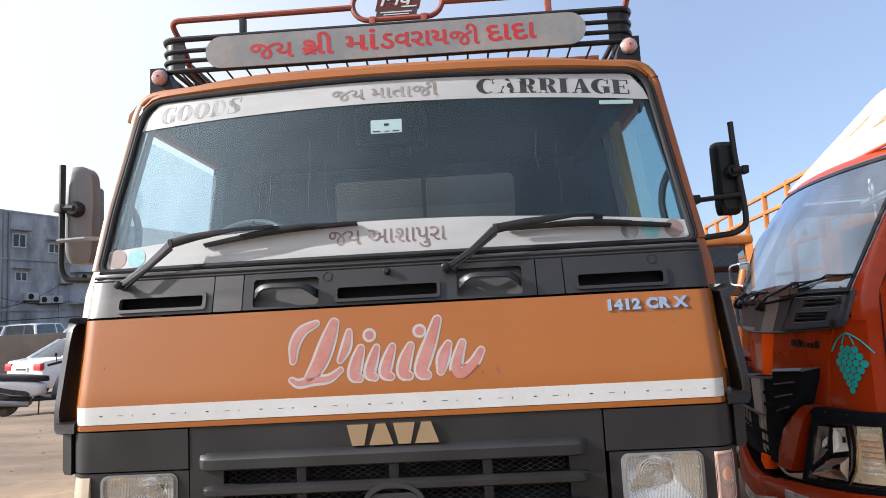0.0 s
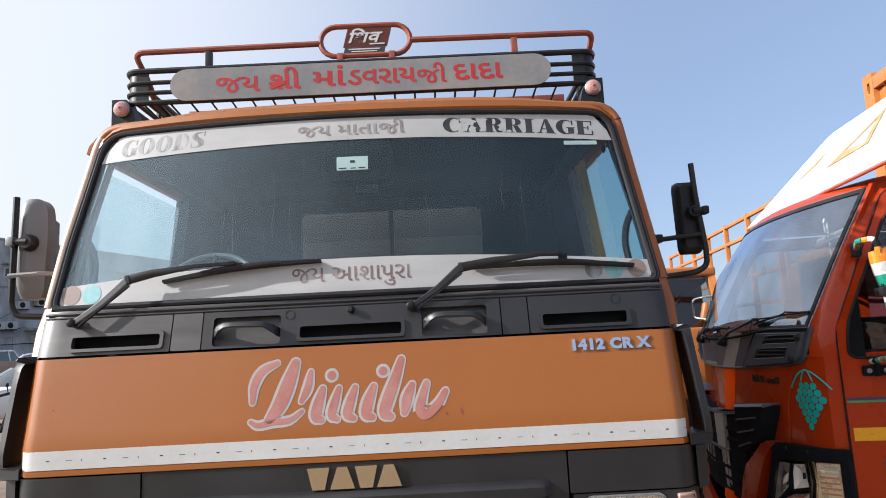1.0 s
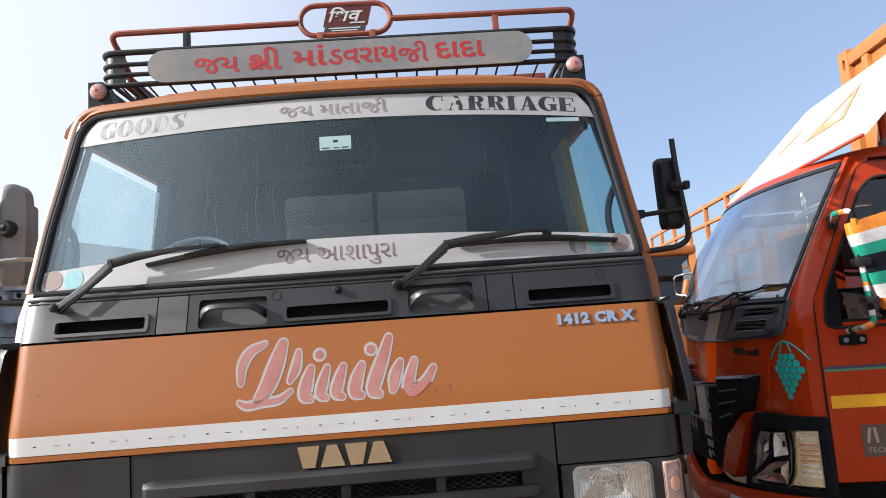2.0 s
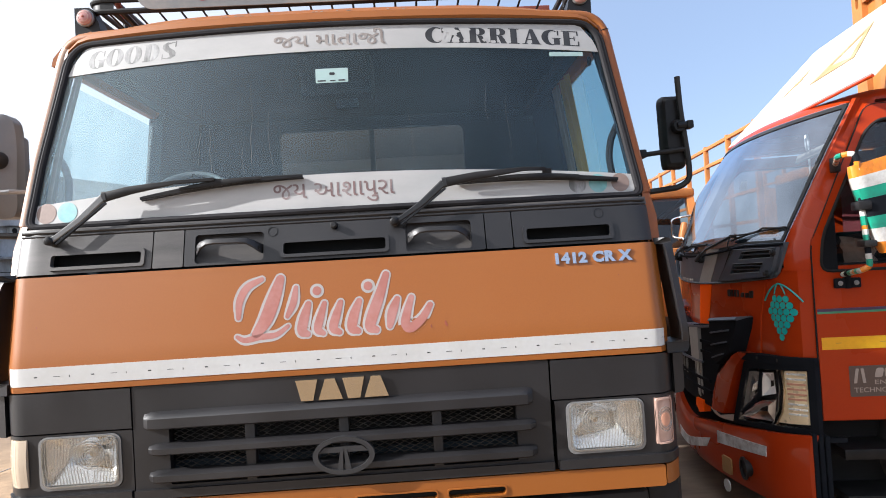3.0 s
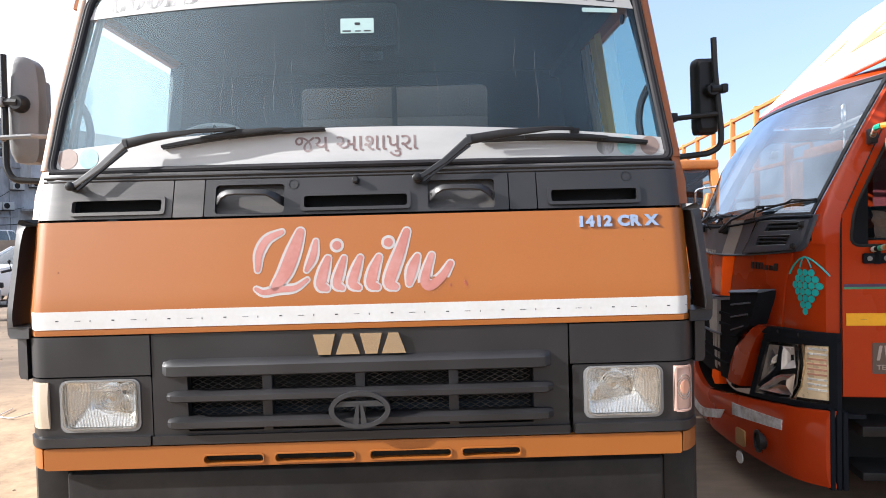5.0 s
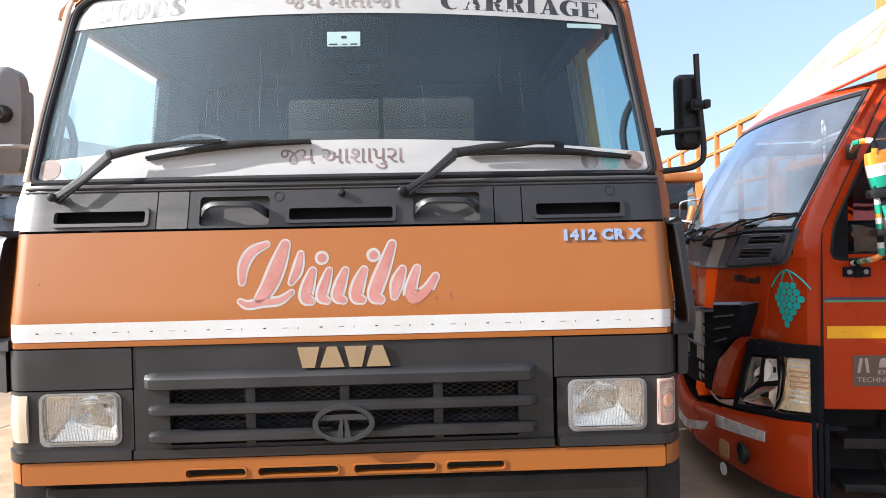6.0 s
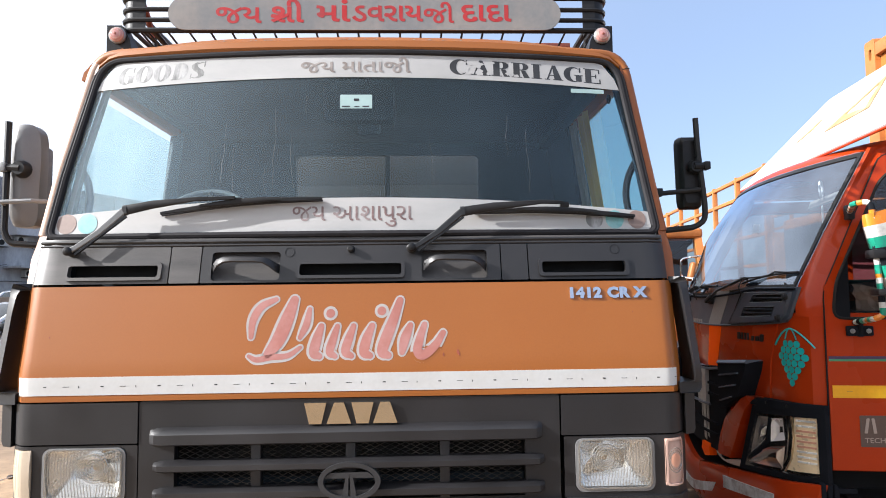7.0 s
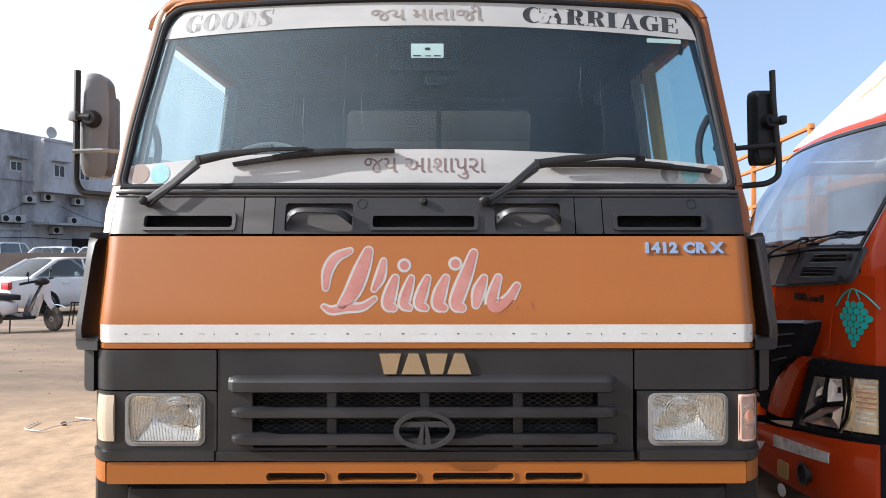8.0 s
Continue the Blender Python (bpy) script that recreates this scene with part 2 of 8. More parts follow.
M_EBLACK = mat("satin_black_trim", (0.010, 0.0115, 0.015), 0.80, vary=0.2, fine=260, bump=0.08, spec=0.06, dirt=(0.022, 0.024, 0.028), dirt_amount=0.25, dirt_scale=6)
M_ETRIM = mat("slate_grey_cowl_plastic", (0.050, 0.064, 0.088), 0.40, vary=0.2, fine=260, bump=0.04, spec=0.6, dirt=(0.08, 0.09, 0.105), dirt_amount=0.3, dirt_scale=5)
# paler grey that paints the highlights along the cowl's edges
M_EDGELIGHT = mat("highlight_grey_trim_edge", (0.10, 0.105, 0.115), 0.4, vary=0.3, coarse=8, fine=200, bump=0.05, spec=0.5)
M_PALETRI = mat("faded_cream_paint", (0.36, 0.235, 0.09), 0.5, vary=0.15, coarse=8, fine=50, bump=0.02, dirt=(0.52, 0.44, 0.30), dirt_amount=0.5, dirt_scale=9)
M_FLUO = mat("fluorescent_orange_stripe", (1.0, 0.105, 0.0), 0.5, spec=0.05, vary=0.05, bump=0.0)
M_GREYSTRIPE = mat("grey_stripe_film", (0.30, 0.29, 0.275), 0.40, vary=0.1, bump=0.0)
M_GRAPE = mat("turquoise_decal", (0.012, 0.40, 0.37), 0.4, vary=0.08, bump=0.0)
M_YELLOW = mat("yellow_reflective_tape", (0.78, 0.37, 0.008), 0.4, vary=0.08, bump=0.02)
M_GREENLINE = mat("green_line_film", (0.06, 0.25, 0.12), 0.4, bump=0.0)
M_PURPLE = mat("dark_purple_line_film", (0.07, 0.035, 0.08), 0.4, bump=0.0)
M_TRI_O = mat("saffron_paint", (0.72, 0.22, 0.012), 0.35, vary=0.15, coarse=14, bump=0.05, dirt=(0.30, 0.10, 0.03), dirt_amount=0.6, dirt_scale=16)
M_TRI_W = mat("white_paint", (0.62, 0.61, 0.58), 0.35, vary=0.1, bump=0.05, dirt=(0.22, 0.18, 0.14), dirt_amount=0.6, dirt_scale=16)
M_TRI_G = mat("green_paint", (0.012, 0.27, 0.17), 0.35, vary=0.15, coarse=14, bump=0.05, dirt=(0.02, 0.10, 0.08), dirt_amount=0.6, dirt_scale=16)
M_SHEET = mat("white_deflector_sheet", (0.66, 0.65, 0.63), 0.5, vary=0.05, coarse=1.5, fine=30, bump=0.05)
M_OCHRE = mat("ochre_triangle_paint", (0.36, 0.20, 0.075), 0.5, vary=0.12, coarse=6, fine=50, bump=0.02)
M_BODY = mat("orange_load_body_paint", (0.46, 0.165, 0.04), 0.5, vary=0.12, coarse=3, fine=60, bump=0.08, dirt=(0.2, 0.08, 0.03), dirt_amount=0.4, dirt_scale=4)
M_CLOTH = mat("crumpled_tan_cloth", (0.78, 0.58, 0.46), 0.9, vary=0.3, coarse=14, fine=90, bump=0.6)
M_PLAQUE = mat("grey_brown_plaque", (0.10, 0.066, 0.052), 0.45, vary=0.1, bump=0.0)
M_PLAQUEINK = mat("pale_plaque_lettering", (0.36, 0.29, 0.25), 0.45, vary=0.1, bump=0.0)
M_CARWHITE = mat("white_car_paint", (0.72, 0.73, 0.74), 0.25, vary=0.03, bump=0.0, coat=0.6, dirt=DUST, dirt_amount=0.12)
M_TAILRED = mat("red_tail_lens", (0.45, 0.015, 0.02), 0.15, bump=0.0, coat=0.5)
M_RIM = mat("silver_wheel_rim", (0.5, 0.5, 0.5), 0.35, metal=0.8, vary=0.1, bump=0.0)
M_CONCRETE = mat("stained_grey_render", (0.42, 0.425, 0.44), 0.9, vary=0.18, coarse=0.5, fine=5, bump=0.3, dirt=(0.09, 0.09, 0.10), dirt_amount=0.8, dirt_scale=0.55, stretch=(1, 1, 0.45))
M_PALEWALL = mat("pale_blue_grey_render", (0.50, 0.51, 0.54), 0.9, vary=0.12, coarse=0.6, fine=6, bump=0.3, dirt=(0.14, 0.14, 0.155), dirt_amount=0.65, dirt_scale=0.7, stretch=(1, 1, 0.45))
M_WALLBROWN = mat("brown_boundary_wall", (0.055, 0.042, 0.036), 0.9, vary=0.3, coarse=1, fine=12, bump=0.4, dirt=(0.12, 0.095, 0.075), dirt_amount=0.45, dirt_scale=1.2)
M_WINFRAME = mat("white_window_frame", (0.55, 0.56, 0.57), 0.5, bump=0.0)
M_AC = mat("cream_air_conditioner", (0.42, 0.42, 0.41), 0.5, vary=0.1, bump=0.0)
# besides thin dust, the driver's side film holds painted sky glare
M_GLASS = glass("windscreen_glass", (0.80, 0.90, 0.95), dust=0.012, dust_color=(0.47, 0.56, 0.62), streak=(9, 1, 1.0), head_on=0.048, gloss=(0.70, 0.90, 1.0), patch=0.38, side_veil=0.14)
M_SIDEGLASS = glass("cyan_door_glass", (0.44, 0.58, 0.60), dust=0.18, dust_color=(0.50, 0.57, 0.58), streak=(3, 3, 2), milky=True)
M_SIDEGLASS_TINTED = glass("tinted_door_glass", (0.46, 0.70, 0.70), dust=0.16, dust_color=(0.50, 0.62, 0.62), streak=(3, 3, 2), milky=True)
M_CARGLASS = glass("car_glass", (0.35, 0.40, 0.42), dust=0.0, head_on=0.06)
M_EGLASS = glass("clear_windscreen", (0.46, 0.51, 0.55), dust=0.0, head_on=0.17, power=2.0, gloss=(0.74, 0.82, 0.92), patch=0.45)
M_REARGLASS = glass("rear_window_glass", (0.72, 0.72, 0.72), head_on=0.004, dust=0.0, dust_color=(0.5, 0.48, 0.44), streak=(3, 3, 3))
M_PLANK = mat("grey_brown_planks", (0.070, 0.058, 0.048), 0.85, vary=0.3, coarse=2, fine=30, bump=0.3, stretch=(1, 1, 9))
M_EMBLEM = mat("dark_grey_emblem", (0.032, 0.032, 0.034), 0.42, metal=0.2, vary=0.15, fine=150, bump=0.05)
M_RUNS = mat("dried_water_runs", (0.19, 0.205, 0.215), 0.9, bump=0.0)
M_INNERAMBER = mat("amber_bulb_cover", (0.60, 0.30, 0.20), 0.3, vary=0.1, bump=0.0)
M_LENS = glass("headlamp_lens", (0.93, 0.92, 0.89), dust=0.07, dust_color=(0.75, 0.72, 0.66), streak=(30, 1, 4))
M_RINGGLASS = glass("moulded_lens_glass", (0.62, 0.61, 0.58), dust=0.14, dust_color=(0.75, 0.72, 0.66), head_on=0.16)
M_EREFLECT = mat("lamp_silver", (0.90, 0.90, 0.89), 0.22, metal=0.35, vary=0.08, coarse=20, bump=0.0)
M_EGOLD = mat("lamp_gold", (0.90, 0.74, 0.48), 0.3, metal=0.25, vary=0.08, coarse=20, bump=0.0)
M_CURTAINGREY = mat("grey_tan_curtain_cloth", (0.30, 0.27, 0.22), 0.9, vary=0.2, coarse=6, fine=80, bump=0.2, stretch=(1, 6, 1))
M_CURTAIN = mat("yellow_curtain_cloth", (0.52, 0.37, 0.12), 0.9, vary=0.2, coarse=6, fine=80, bump=0.2, stretch=(1, 6, 1))
M_NAVY = mat("dark_navy_paint", (0.02, 0.024, 0.05), 0.3, vary=0.1, bump=0.0, coat=0.4, dirt=DUST, dirt_amount=0.05)
M_EDOORGLASS = glass("red_lorry_door_glass", (0.62, 0.64, 0.66), dust=0.0)
# pale grey; on the driver's pillar trim it stands in for windscreen glare
M_PALELINING = mat("pale_frame_and_glare_trim", (0.68, 0.70, 0.71), 0.7, vary=0.12, coarse=3, fine=60, bump=0.05)
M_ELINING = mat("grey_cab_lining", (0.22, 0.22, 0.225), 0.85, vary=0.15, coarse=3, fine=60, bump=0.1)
M_VISOR = mat("cream_visor_vinyl", (0.26, 0.25, 0.22), 0.7, vary=0.08, coarse=5, fine=60, bump=0.05)
M_MAROON = mat("maroon_seat_cover", (0.16, 0.03, 0.035), 0.8, vary=0.2, coarse=5, fine=90, bump=0.2)
M_SCUFF = mat("scuffed_reflector", (0.60, 0.61, 0.62), 0.45, vary=0.15, coarse=12, fine=60, bump=0.1, dirt=(0.16, 0.10, 0.08), dirt_amount=0.8, dirt_scale=14)
M_BLEACHED = mat("sun_bleached_plastic", (0.165, 0.16, 0.158), 0.42, vary=0.15, coarse=5, fine=300, bump=0.05, spec=0.6, dirt=(0.20, 0.195, 0.19), dirt_amount=0.4, dirt_scale=4)
M_ARM = mat("dark_wiper_paint", (0.014, 0.014, 0.015), 0.40, vary=0.15, coarse=6, fine=200, bump=0.03, spec=0.5, dirt=(0.05, 0.05, 0.05), dirt_amount=0.25, dirt_scale=7)
# light copy of the wiper paint, with the sun's glare in its colour
M_GLAREARM = mat("glare_pale_wiper_paint", (0.20, 0.197, 0.19), 0.40, vary=0.15, coarse=6, fine=200, bump=0.03, spec=0.7, dirt=(0.06, 0.06, 0.06), dirt_amount=0.4, dirt_scale=9)
M_STONE = mat("pale_brown_stone", (0.24, 0.18, 0.125), 0.9, vary=0.25, coarse=9, fine=60, bump=0.3)
M_WINGLASS = glass("house_window_glass", (0.10, 0.13, 0.17), dust=0.02)


def ground_material():
    m = mat("sandy_trodden_earth", (0.145, 0.104, 0.071), 0.95, vary=0.3, coarse=0.55, fine=14, bump=0.5,
            dirt=(0.33, 0.235, 0.155), dirt_amount=0.70, dirt_scale=0.62, stretch=(0.45, 1.5, 1))
    # a paler patch of ground beside the ochre lorry, with a ragged edge
    n, l = m.node_tree.nodes, m.node_tree.links
    co, far, rag, add, rg, mx = n.new("ShaderNodeTexCoord"), n.new("ShaderNodeVectorMath"), n.new("ShaderNodeTexNoise"), n.new("ShaderNodeMath"), n.new("ShaderNodeMapRange"), n.new("ShaderNodeMix")
    far.operation = "DISTANCE"
    far.inputs[1].default_value = (-2.6, 0.6, 0)
    rag.inputs["Scale"].default_value, rag.inputs["Detail"].default_value, rag.inputs["Roughness"].default_value = 0.9, 7, 0.6
    add.operation = "MULTIPLY_ADD"
    add.inputs[1].default_value = 3.4
    rg.inputs["From Min"].default_value, rg.inputs["From Max"].default_value = 4.0, 5.6
    rg.inputs["To Min"].default_value, rg.inputs["To Max"].default_value = 0.85, 0.0
    mx.data_type = "RGBA"
    clump, two = n.new("ShaderNodeTexNoise"), n.new("ShaderNodeMix")
    clump.inputs["Scale"].default_value, clump.inputs["Detail"].default_value, clump.inputs["Roughness"].default_value = 4.5, 9, 0.72
    two.data_type = "RGBA"
    two.inputs["A"].default_value, two.inputs["B"].default_value = (0.21, 0.145, 0.088, 1), (0.44, 0.31, 0.19, 1)
    cr = n.new("ShaderNodeMapRange")
    cr.inputs["From Min"].default_value, cr.inputs["From Max"].default_value = 0.30, 0.62
    l.new(co.outputs["Object"], clump.inputs["Vector"])
    l.new(clump.outputs["Fac"], cr.inputs["Value"])
    l.new(cr.outputs[0], two.inputs["Factor"])
    l.new(two.outputs["Result"], mx.inputs["B"])
    l.new(co.outputs["Object"], far.inputs[0])
    l.new(co.outputs["Object"], rag.inputs["Vector"])
    l.new(rag.outputs["Fac"], add.inputs[0])
    l.new(far.outputs["Value"], add.inputs[2])
    l.new(add.outputs[0], rg.inputs["Value"])
    l.new(rg.outputs[0], mx.inputs["Factor"])
    p = n["Principled BSDF"]
    l.new(p.inputs["Base Color"].links[0].from_socket, mx.inputs["A"])
    l.new(mx.outputs["Result"], p.inputs["Base Color"])
    return m


M_EARTH = ground_material()


# ---- mesh tools ----
from mathutils.geometry import tessellate_polygon


def finish(name, bm, material, sharp=32):
    bmesh.ops.recalc_face_normals(bm, faces=bm.faces)
    lim = radians(sharp)
    for f in bm.faces:
        f.smooth = True
    for e in bm.edges:
        if len(e.link_faces) == 2 and e.calc_face_angle(0) > lim:
            e.smooth = False
    me = bpy.data.meshes.new(name)
    bm.to_mesh(me)
    bm.free()
    for mm in (material if isinstance(material, (list, tuple)) else [material]):
        me.materials.append(mm)
    return new(name, me)


def part(name, bm, material, parent, label="", sharp=32):
    """Links a bmesh as one mesh under a thing or under a part, in the thing's own axes."""
    ob = finish(name, bm, material, sharp)
    ob.parent = parent
    if label:
        tagged(ob, label)
    return ob


def thing(name, label, category, m=None, group=""):
    ob = new(name)
    ob.empty_display_size = 0.2
    if m is not None:
        ob.matrix_world = m
    return tagged(ob, label, category, group)


def structure(name, bm, material, label, category="", sharp=32):
    return tagged(finish(name, bm, material, sharp), label, category or name.replace("_", " "), kind="structure")


def box(bm, x0, x1, y0, y1, z0, z1, bevel=0.0, seg=2, m=None):
    v = [bm.verts.new((x, y, z)) for x in (x0, x1) for y in (y0, y1) for z in (z0, z1)]
    fs = [bm.faces.new([v[i] for i in q]) for q in ((0, 1, 3, 2), (4, 6, 7, 5), (0, 4, 5, 1), (2, 3, 7, 6), (0, 2, 6, 4), (1, 5, 7, 3))]
    if m is not None:
        for q in v:
            q.co = m @ q.co
    if bevel:
        es = list({e for f in fs for e in f.edges})
        bmesh.ops.bevel(bm, geom=es, offset=bevel, segments=seg, affect="EDGES", profile=0.6)
    return bm


def boxed(*a, **k):
    return box(bmesh.new(), *a, **k)


def loft(bm, rings, closed=True, caps=True):
    """Skins a row of rings (lists of points, all of one length)."""
    vs = [[bm.verts.new(p) for p in r] for r in rings]
    n = len(rings[0])
    for a, b in zip(vs, vs[1:]):
        for i in range(n if closed else n - 1):
            j = (i + 1) % n
            bm.faces.new((a[i], a[j], b[j], b[i]))
    if caps and closed:
        bm.faces.new(vs[0][::-1])
        bm.faces.new(vs[-1])
    return bm


def tube(bm, pts, r, n=8, closed=False, flat=1.0):
    """A rod along points; flat squashes it along its second axis."""
    pts = [Vector(p) for p in pts]
    m = len(pts)
    rings, ref = [], None
    for i, p in enumerate(pts):
        a = pts[(i - 1) % m] if closed or i else p
        b = pts[(i + 1) % m] if closed or i < m - 1 else p
        t = (b - a).normalized()
        if ref is None:
            ref = t.orthogonal() if abs(t.z) > 0.9 else t.cross(Vector((0, 0, 1))).normalized()
        ref = (ref - t * ref.dot(t)).normalized()
        w = t.cross(ref)
        rings.append([p + ref * (math.cos(2 * math.pi * k / n) * r) + w * (math.sin(2 * math.pi * k / n) * r * flat) for k in range(n)])
    if closed:
        rings.append(rings[0])
        loft(bm, rings, caps=False)
        bmesh.ops.remove_doubles(bm, verts=bm.verts, dist=1e-6)
    else:
        loft(bm, rings)
    return bm


def flat_arm(rows, thick):
    """A pressed bar through rows of a point and its half width; it lies flat against the windscreen."""
    rings, n = [], len(rows) - 1
    for i, (p, h) in enumerate(rows):
        p = Vector(p)
        u = (Vector(rows[min(n, i + 1)][0]) - Vector(rows[max(0, i - 1)][0])).normalized()
        up = Vector((0, -1, 0)).cross(u).normalized() * h
        out = Vector((0, -thick, 0))
        rings.append([p + up * a + out * b for a, b in ((1, -0.5), (1, 0.2), (0.7, 0.5), (-0.7, 0.5), (-1, 0.2), (-1, -0.5))])
    return loft(bmesh.new(), rings)


def bent(pts, r, k=4):
    """Rounds the corners of a polyline with radius about r."""
    pts = [Vector(p) for p in pts]
    out = [pts[0]]
    for a, b, c in zip(pts, pts[1:], pts[2:]):
        u, w = (a - b), (c - b)
        d = min(r, u.length * 0.45, w.length * 0.45)
        p, q = b + u.normalized() * d, b + w.normalized() * d
        for i in range(k + 1):
            s = i / k
            out.append(p * (1 - s) ** 2 + b * (2 * s * (1 - s)) + q * s ** 2)
    return out + [pts[-1]]


def rrect(x0, x1, z0, z1, r=0.01, k=4):
    out = []
    for cx, cz, a0 in ((x1 - r, z1 - r, 0), (x0 + r, z1 - r, 90), (x0 + r, z0 + r, 180), (x1 - r, z0 + r, 270)):
        for i in range(k + 1):
            a = radians(a0 + 90 * i / k)
            out.append((cx + r * math.cos(a), cz + r * math.sin(a)))
    return out


def ellipse(cx, cz, rx, rz, n=24):
    return [(cx + rx * math.cos(2 * math.pi * i / n), cz + rz * math.sin(2 * math.pi * i / n)) for i in range(n)]


def dense(poly, step):
    """More points along long edges, so that a plate can follow a curved surface."""
    out = []
    for (ax, az), (bx, bz) in zip(poly, poly[1:] + poly[:1]):
        k = max(1, int(math.hypot(bx - ax, bz - az) / step))
        out += [(ax + (bx - ax) * i / k, az + (bz - az) * i / k) for i in range(k)]
    return out


def plate(target, outer, holes, f, w0, w1, cut=0.0):
    """A plate with real openings. f(x, z, w) places it; w is how far it stands proud. cut: strips in which it follows a curve."""
    bm = bmesh.new()
    loops = [outer] + list(holes)
    tri = tessellate_polygon([[Vector((x, z, 0)) for x, z in lp] for lp in loops])
    flat = [p for lp in loops for p in lp]
    fr = [bm.verts.new((x, w1, z)) for x, z in flat]
    bk = [bm.verts.new((x, w0, z)) for x, z in flat]
    for a, b, c in tri:
        for q in ((fr[a], fr[b], fr[c]), (bk[c], bk[b], bk[a])):
            try:
                bm.faces.new(q)
            except ValueError:
                pass
    s = 0
    for lp in loops:
        n = len(lp)
        for i in range(n):
            j = (i + 1) % n
            bm.faces.new((fr[s + i], fr[s + j], bk[s + j], bk[s + i]))
        s += n
    if cut:
        lo, hi = min(x for x, z in outer), max(x for x, z in outer)
        k = math.ceil(lo / cut + 0.01)
        while k * cut < hi - 1e-4:
            bmesh.ops.bisect_plane(bm, geom=bm.verts[:] + bm.edges[:] + bm.faces[:], plane_co=(k * cut, 0, 0), plane_no=(1, 0, 0))
            k += 1
    made = {}
    for v in bm.verts:
        made[v] = target.verts.new(f(v.co.x, v.co.z, v.co.y))
    for q in bm.faces:
        try:
            target.faces.new([made[v] for v in q.verts])
        except ValueError:
            pass
    bm.free()
    return target


def sheet(bm, f, us, vs, w0, w1):
    """A curved sheet with thickness over a grid of (u, v)."""
    g = [[[bm.verts.new(f(u, v, w)) for v in vs] for u in us] for w in (w0, w1)]
    nu, nv = len(us), len(vs)
    for i in range(nu - 1):
        for j in range(nv - 1):
            for k in (0, 1):
                q = (g[k][i][j], g[k][i + 1][j], g[k][i + 1][j + 1], g[k][i][j + 1])
                bm.faces.new(q if k else q[::-1])
    rim = [(i, 0) for i in range(nu)] + [(nu - 1, j) for j in range(1, nv)] + [(i, nv - 1) for i in range(nu - 2, -1, -1)] + [(0, j) for j in range(nv - 2, 0, -1)]
    for (a, b), (c, d) in zip(rim, rim[1:] + rim[:1]):
        bm.faces.new((g[0][a][b], g[0][c][d], g[1][c][d], g[1][a][b]))
    return bm


def span(a, b, n):
    return [a + (b - a) * i / n for i in range(n + 1)]


def lettering(bm, body, x0, x1, z0, z1, f, w0, w1, shear=0.0, offset=0.0, spacing=1.0, mirror=False):
    """Text in the built-in font, fitted into a box and laid on a surface."""
    c = bpy.data.curves.new("lettering", "FONT")
    c.body, c.shear, c.offset, c.space_character, c.extrude, c.resolution_u = body, shear, offset, spacing, 0.5, 3
    ob = new("lettering", c)
    bpy.context.view_layer.update()
    dg = bpy.context.evaluated_depsgraph_get()
    me = bpy.data.meshes.new_from_object(ob.evaluated_get(dg))
    bpy.data.objects.remove(ob)
    bpy.data.curves.remove(c)
    xs, ys = [v.co.x for v in me.vertices], [v.co.y for v in me.vertices]
    ax, bx, ay, by = min(xs), max(xs), min(ys), max(ys)
    for v in me.vertices:
        u, w = (v.co.x - ax) / (bx - ax), (v.co.y - ay) / (by - ay)
        u = 1 - u if mirror else u
        v.co = f(x0 + (x1 - x0) * u, z0 + (z1 - z0) * w, w1 if v.co.z > 0 else w0)
    bm.from_mesh(me)
    bpy.data.meshes.remove(me)
    return bm


def ball(bm, c, rx, ry, rz, nu=16, nv=10, top=1.0):
    """Dome or ellipsoid round c; top is the part of the half circle swept."""
    rings = []
    for j in range(nv + 1):
        a = -math.pi / 2 + math.pi * j / nv
        a = max(-math.pi / 2 + 0.02, min(math.pi / 2 - 0.02, a))
        rings.append([Vector(c) + Vector((rx * math.cos(a) * math.cos(2 * math.pi * i / nu), ry * math.cos(a) * math.sin(2 * math.pi * i / nu), rz * math.sin(a))) for i in range(nu)])
    return loft(bm, rings)


def lathe(bm, profile, centre, axis="x", n=24):
    """Turns a profile of (radius, along) round an axis through centre."""
    rings = []
    for r, s in profile:
        ring = []
        for i in range(n):
            a = 2 * math.pi * i / n
            p = {"x": (s, r * math.cos(a), r * math.sin(a)), "y": (r * math.cos(a), s, r * math.sin(a)), "z": (r * math.cos(a), r * math.sin(a), s)}[axis]
            ring.append(Vector(centre) + Vector(p))
        rings.append(ring)
    return loft(bm, rings)


def wheel(parent, c, r, width, axis="y", rim=M_RIM, spokes=0):
    """A tyre and its rim under a thing."""
    h = width / 2
    t = part("tyre", lathe(bmesh.new(), [(r * 0.62, -h * 0.9), (r * 0.86, -h), (r * 0.97, -h * 0.8), (r, -h * 0.45), (r, h * 0.45), (r * 0.97, h * 0.8), (r * 0.86, h), (r * 0.62, h * 0.9)], c, axis, 28), M_TYRE, parent)
    bm = lathe(bmesh.new(), [(r * 0.63, -h * 0.75), (r * 0.55, -h * 0.6), (r * 0.5, -h * 0.3), (r * 0.2, -h * 0.55), (r * 0.18, -h * 0.75), (r * 0.18, h * 0.75), (r * 0.2, h * 0.55), (r * 0.5, h * 0.3), (r * 0.55, h * 0.6), (r * 0.63, h * 0.75)], c, axis, 24)
    part("rim", bm, rim, t)
    return t


# ---- ochre cab-over truck: surfaces of its front ----
def corner(x):
    a = abs(x) - 1.06
    return 0.039 * (a / 0.047) ** 1.5 if a > 0 else 0.0


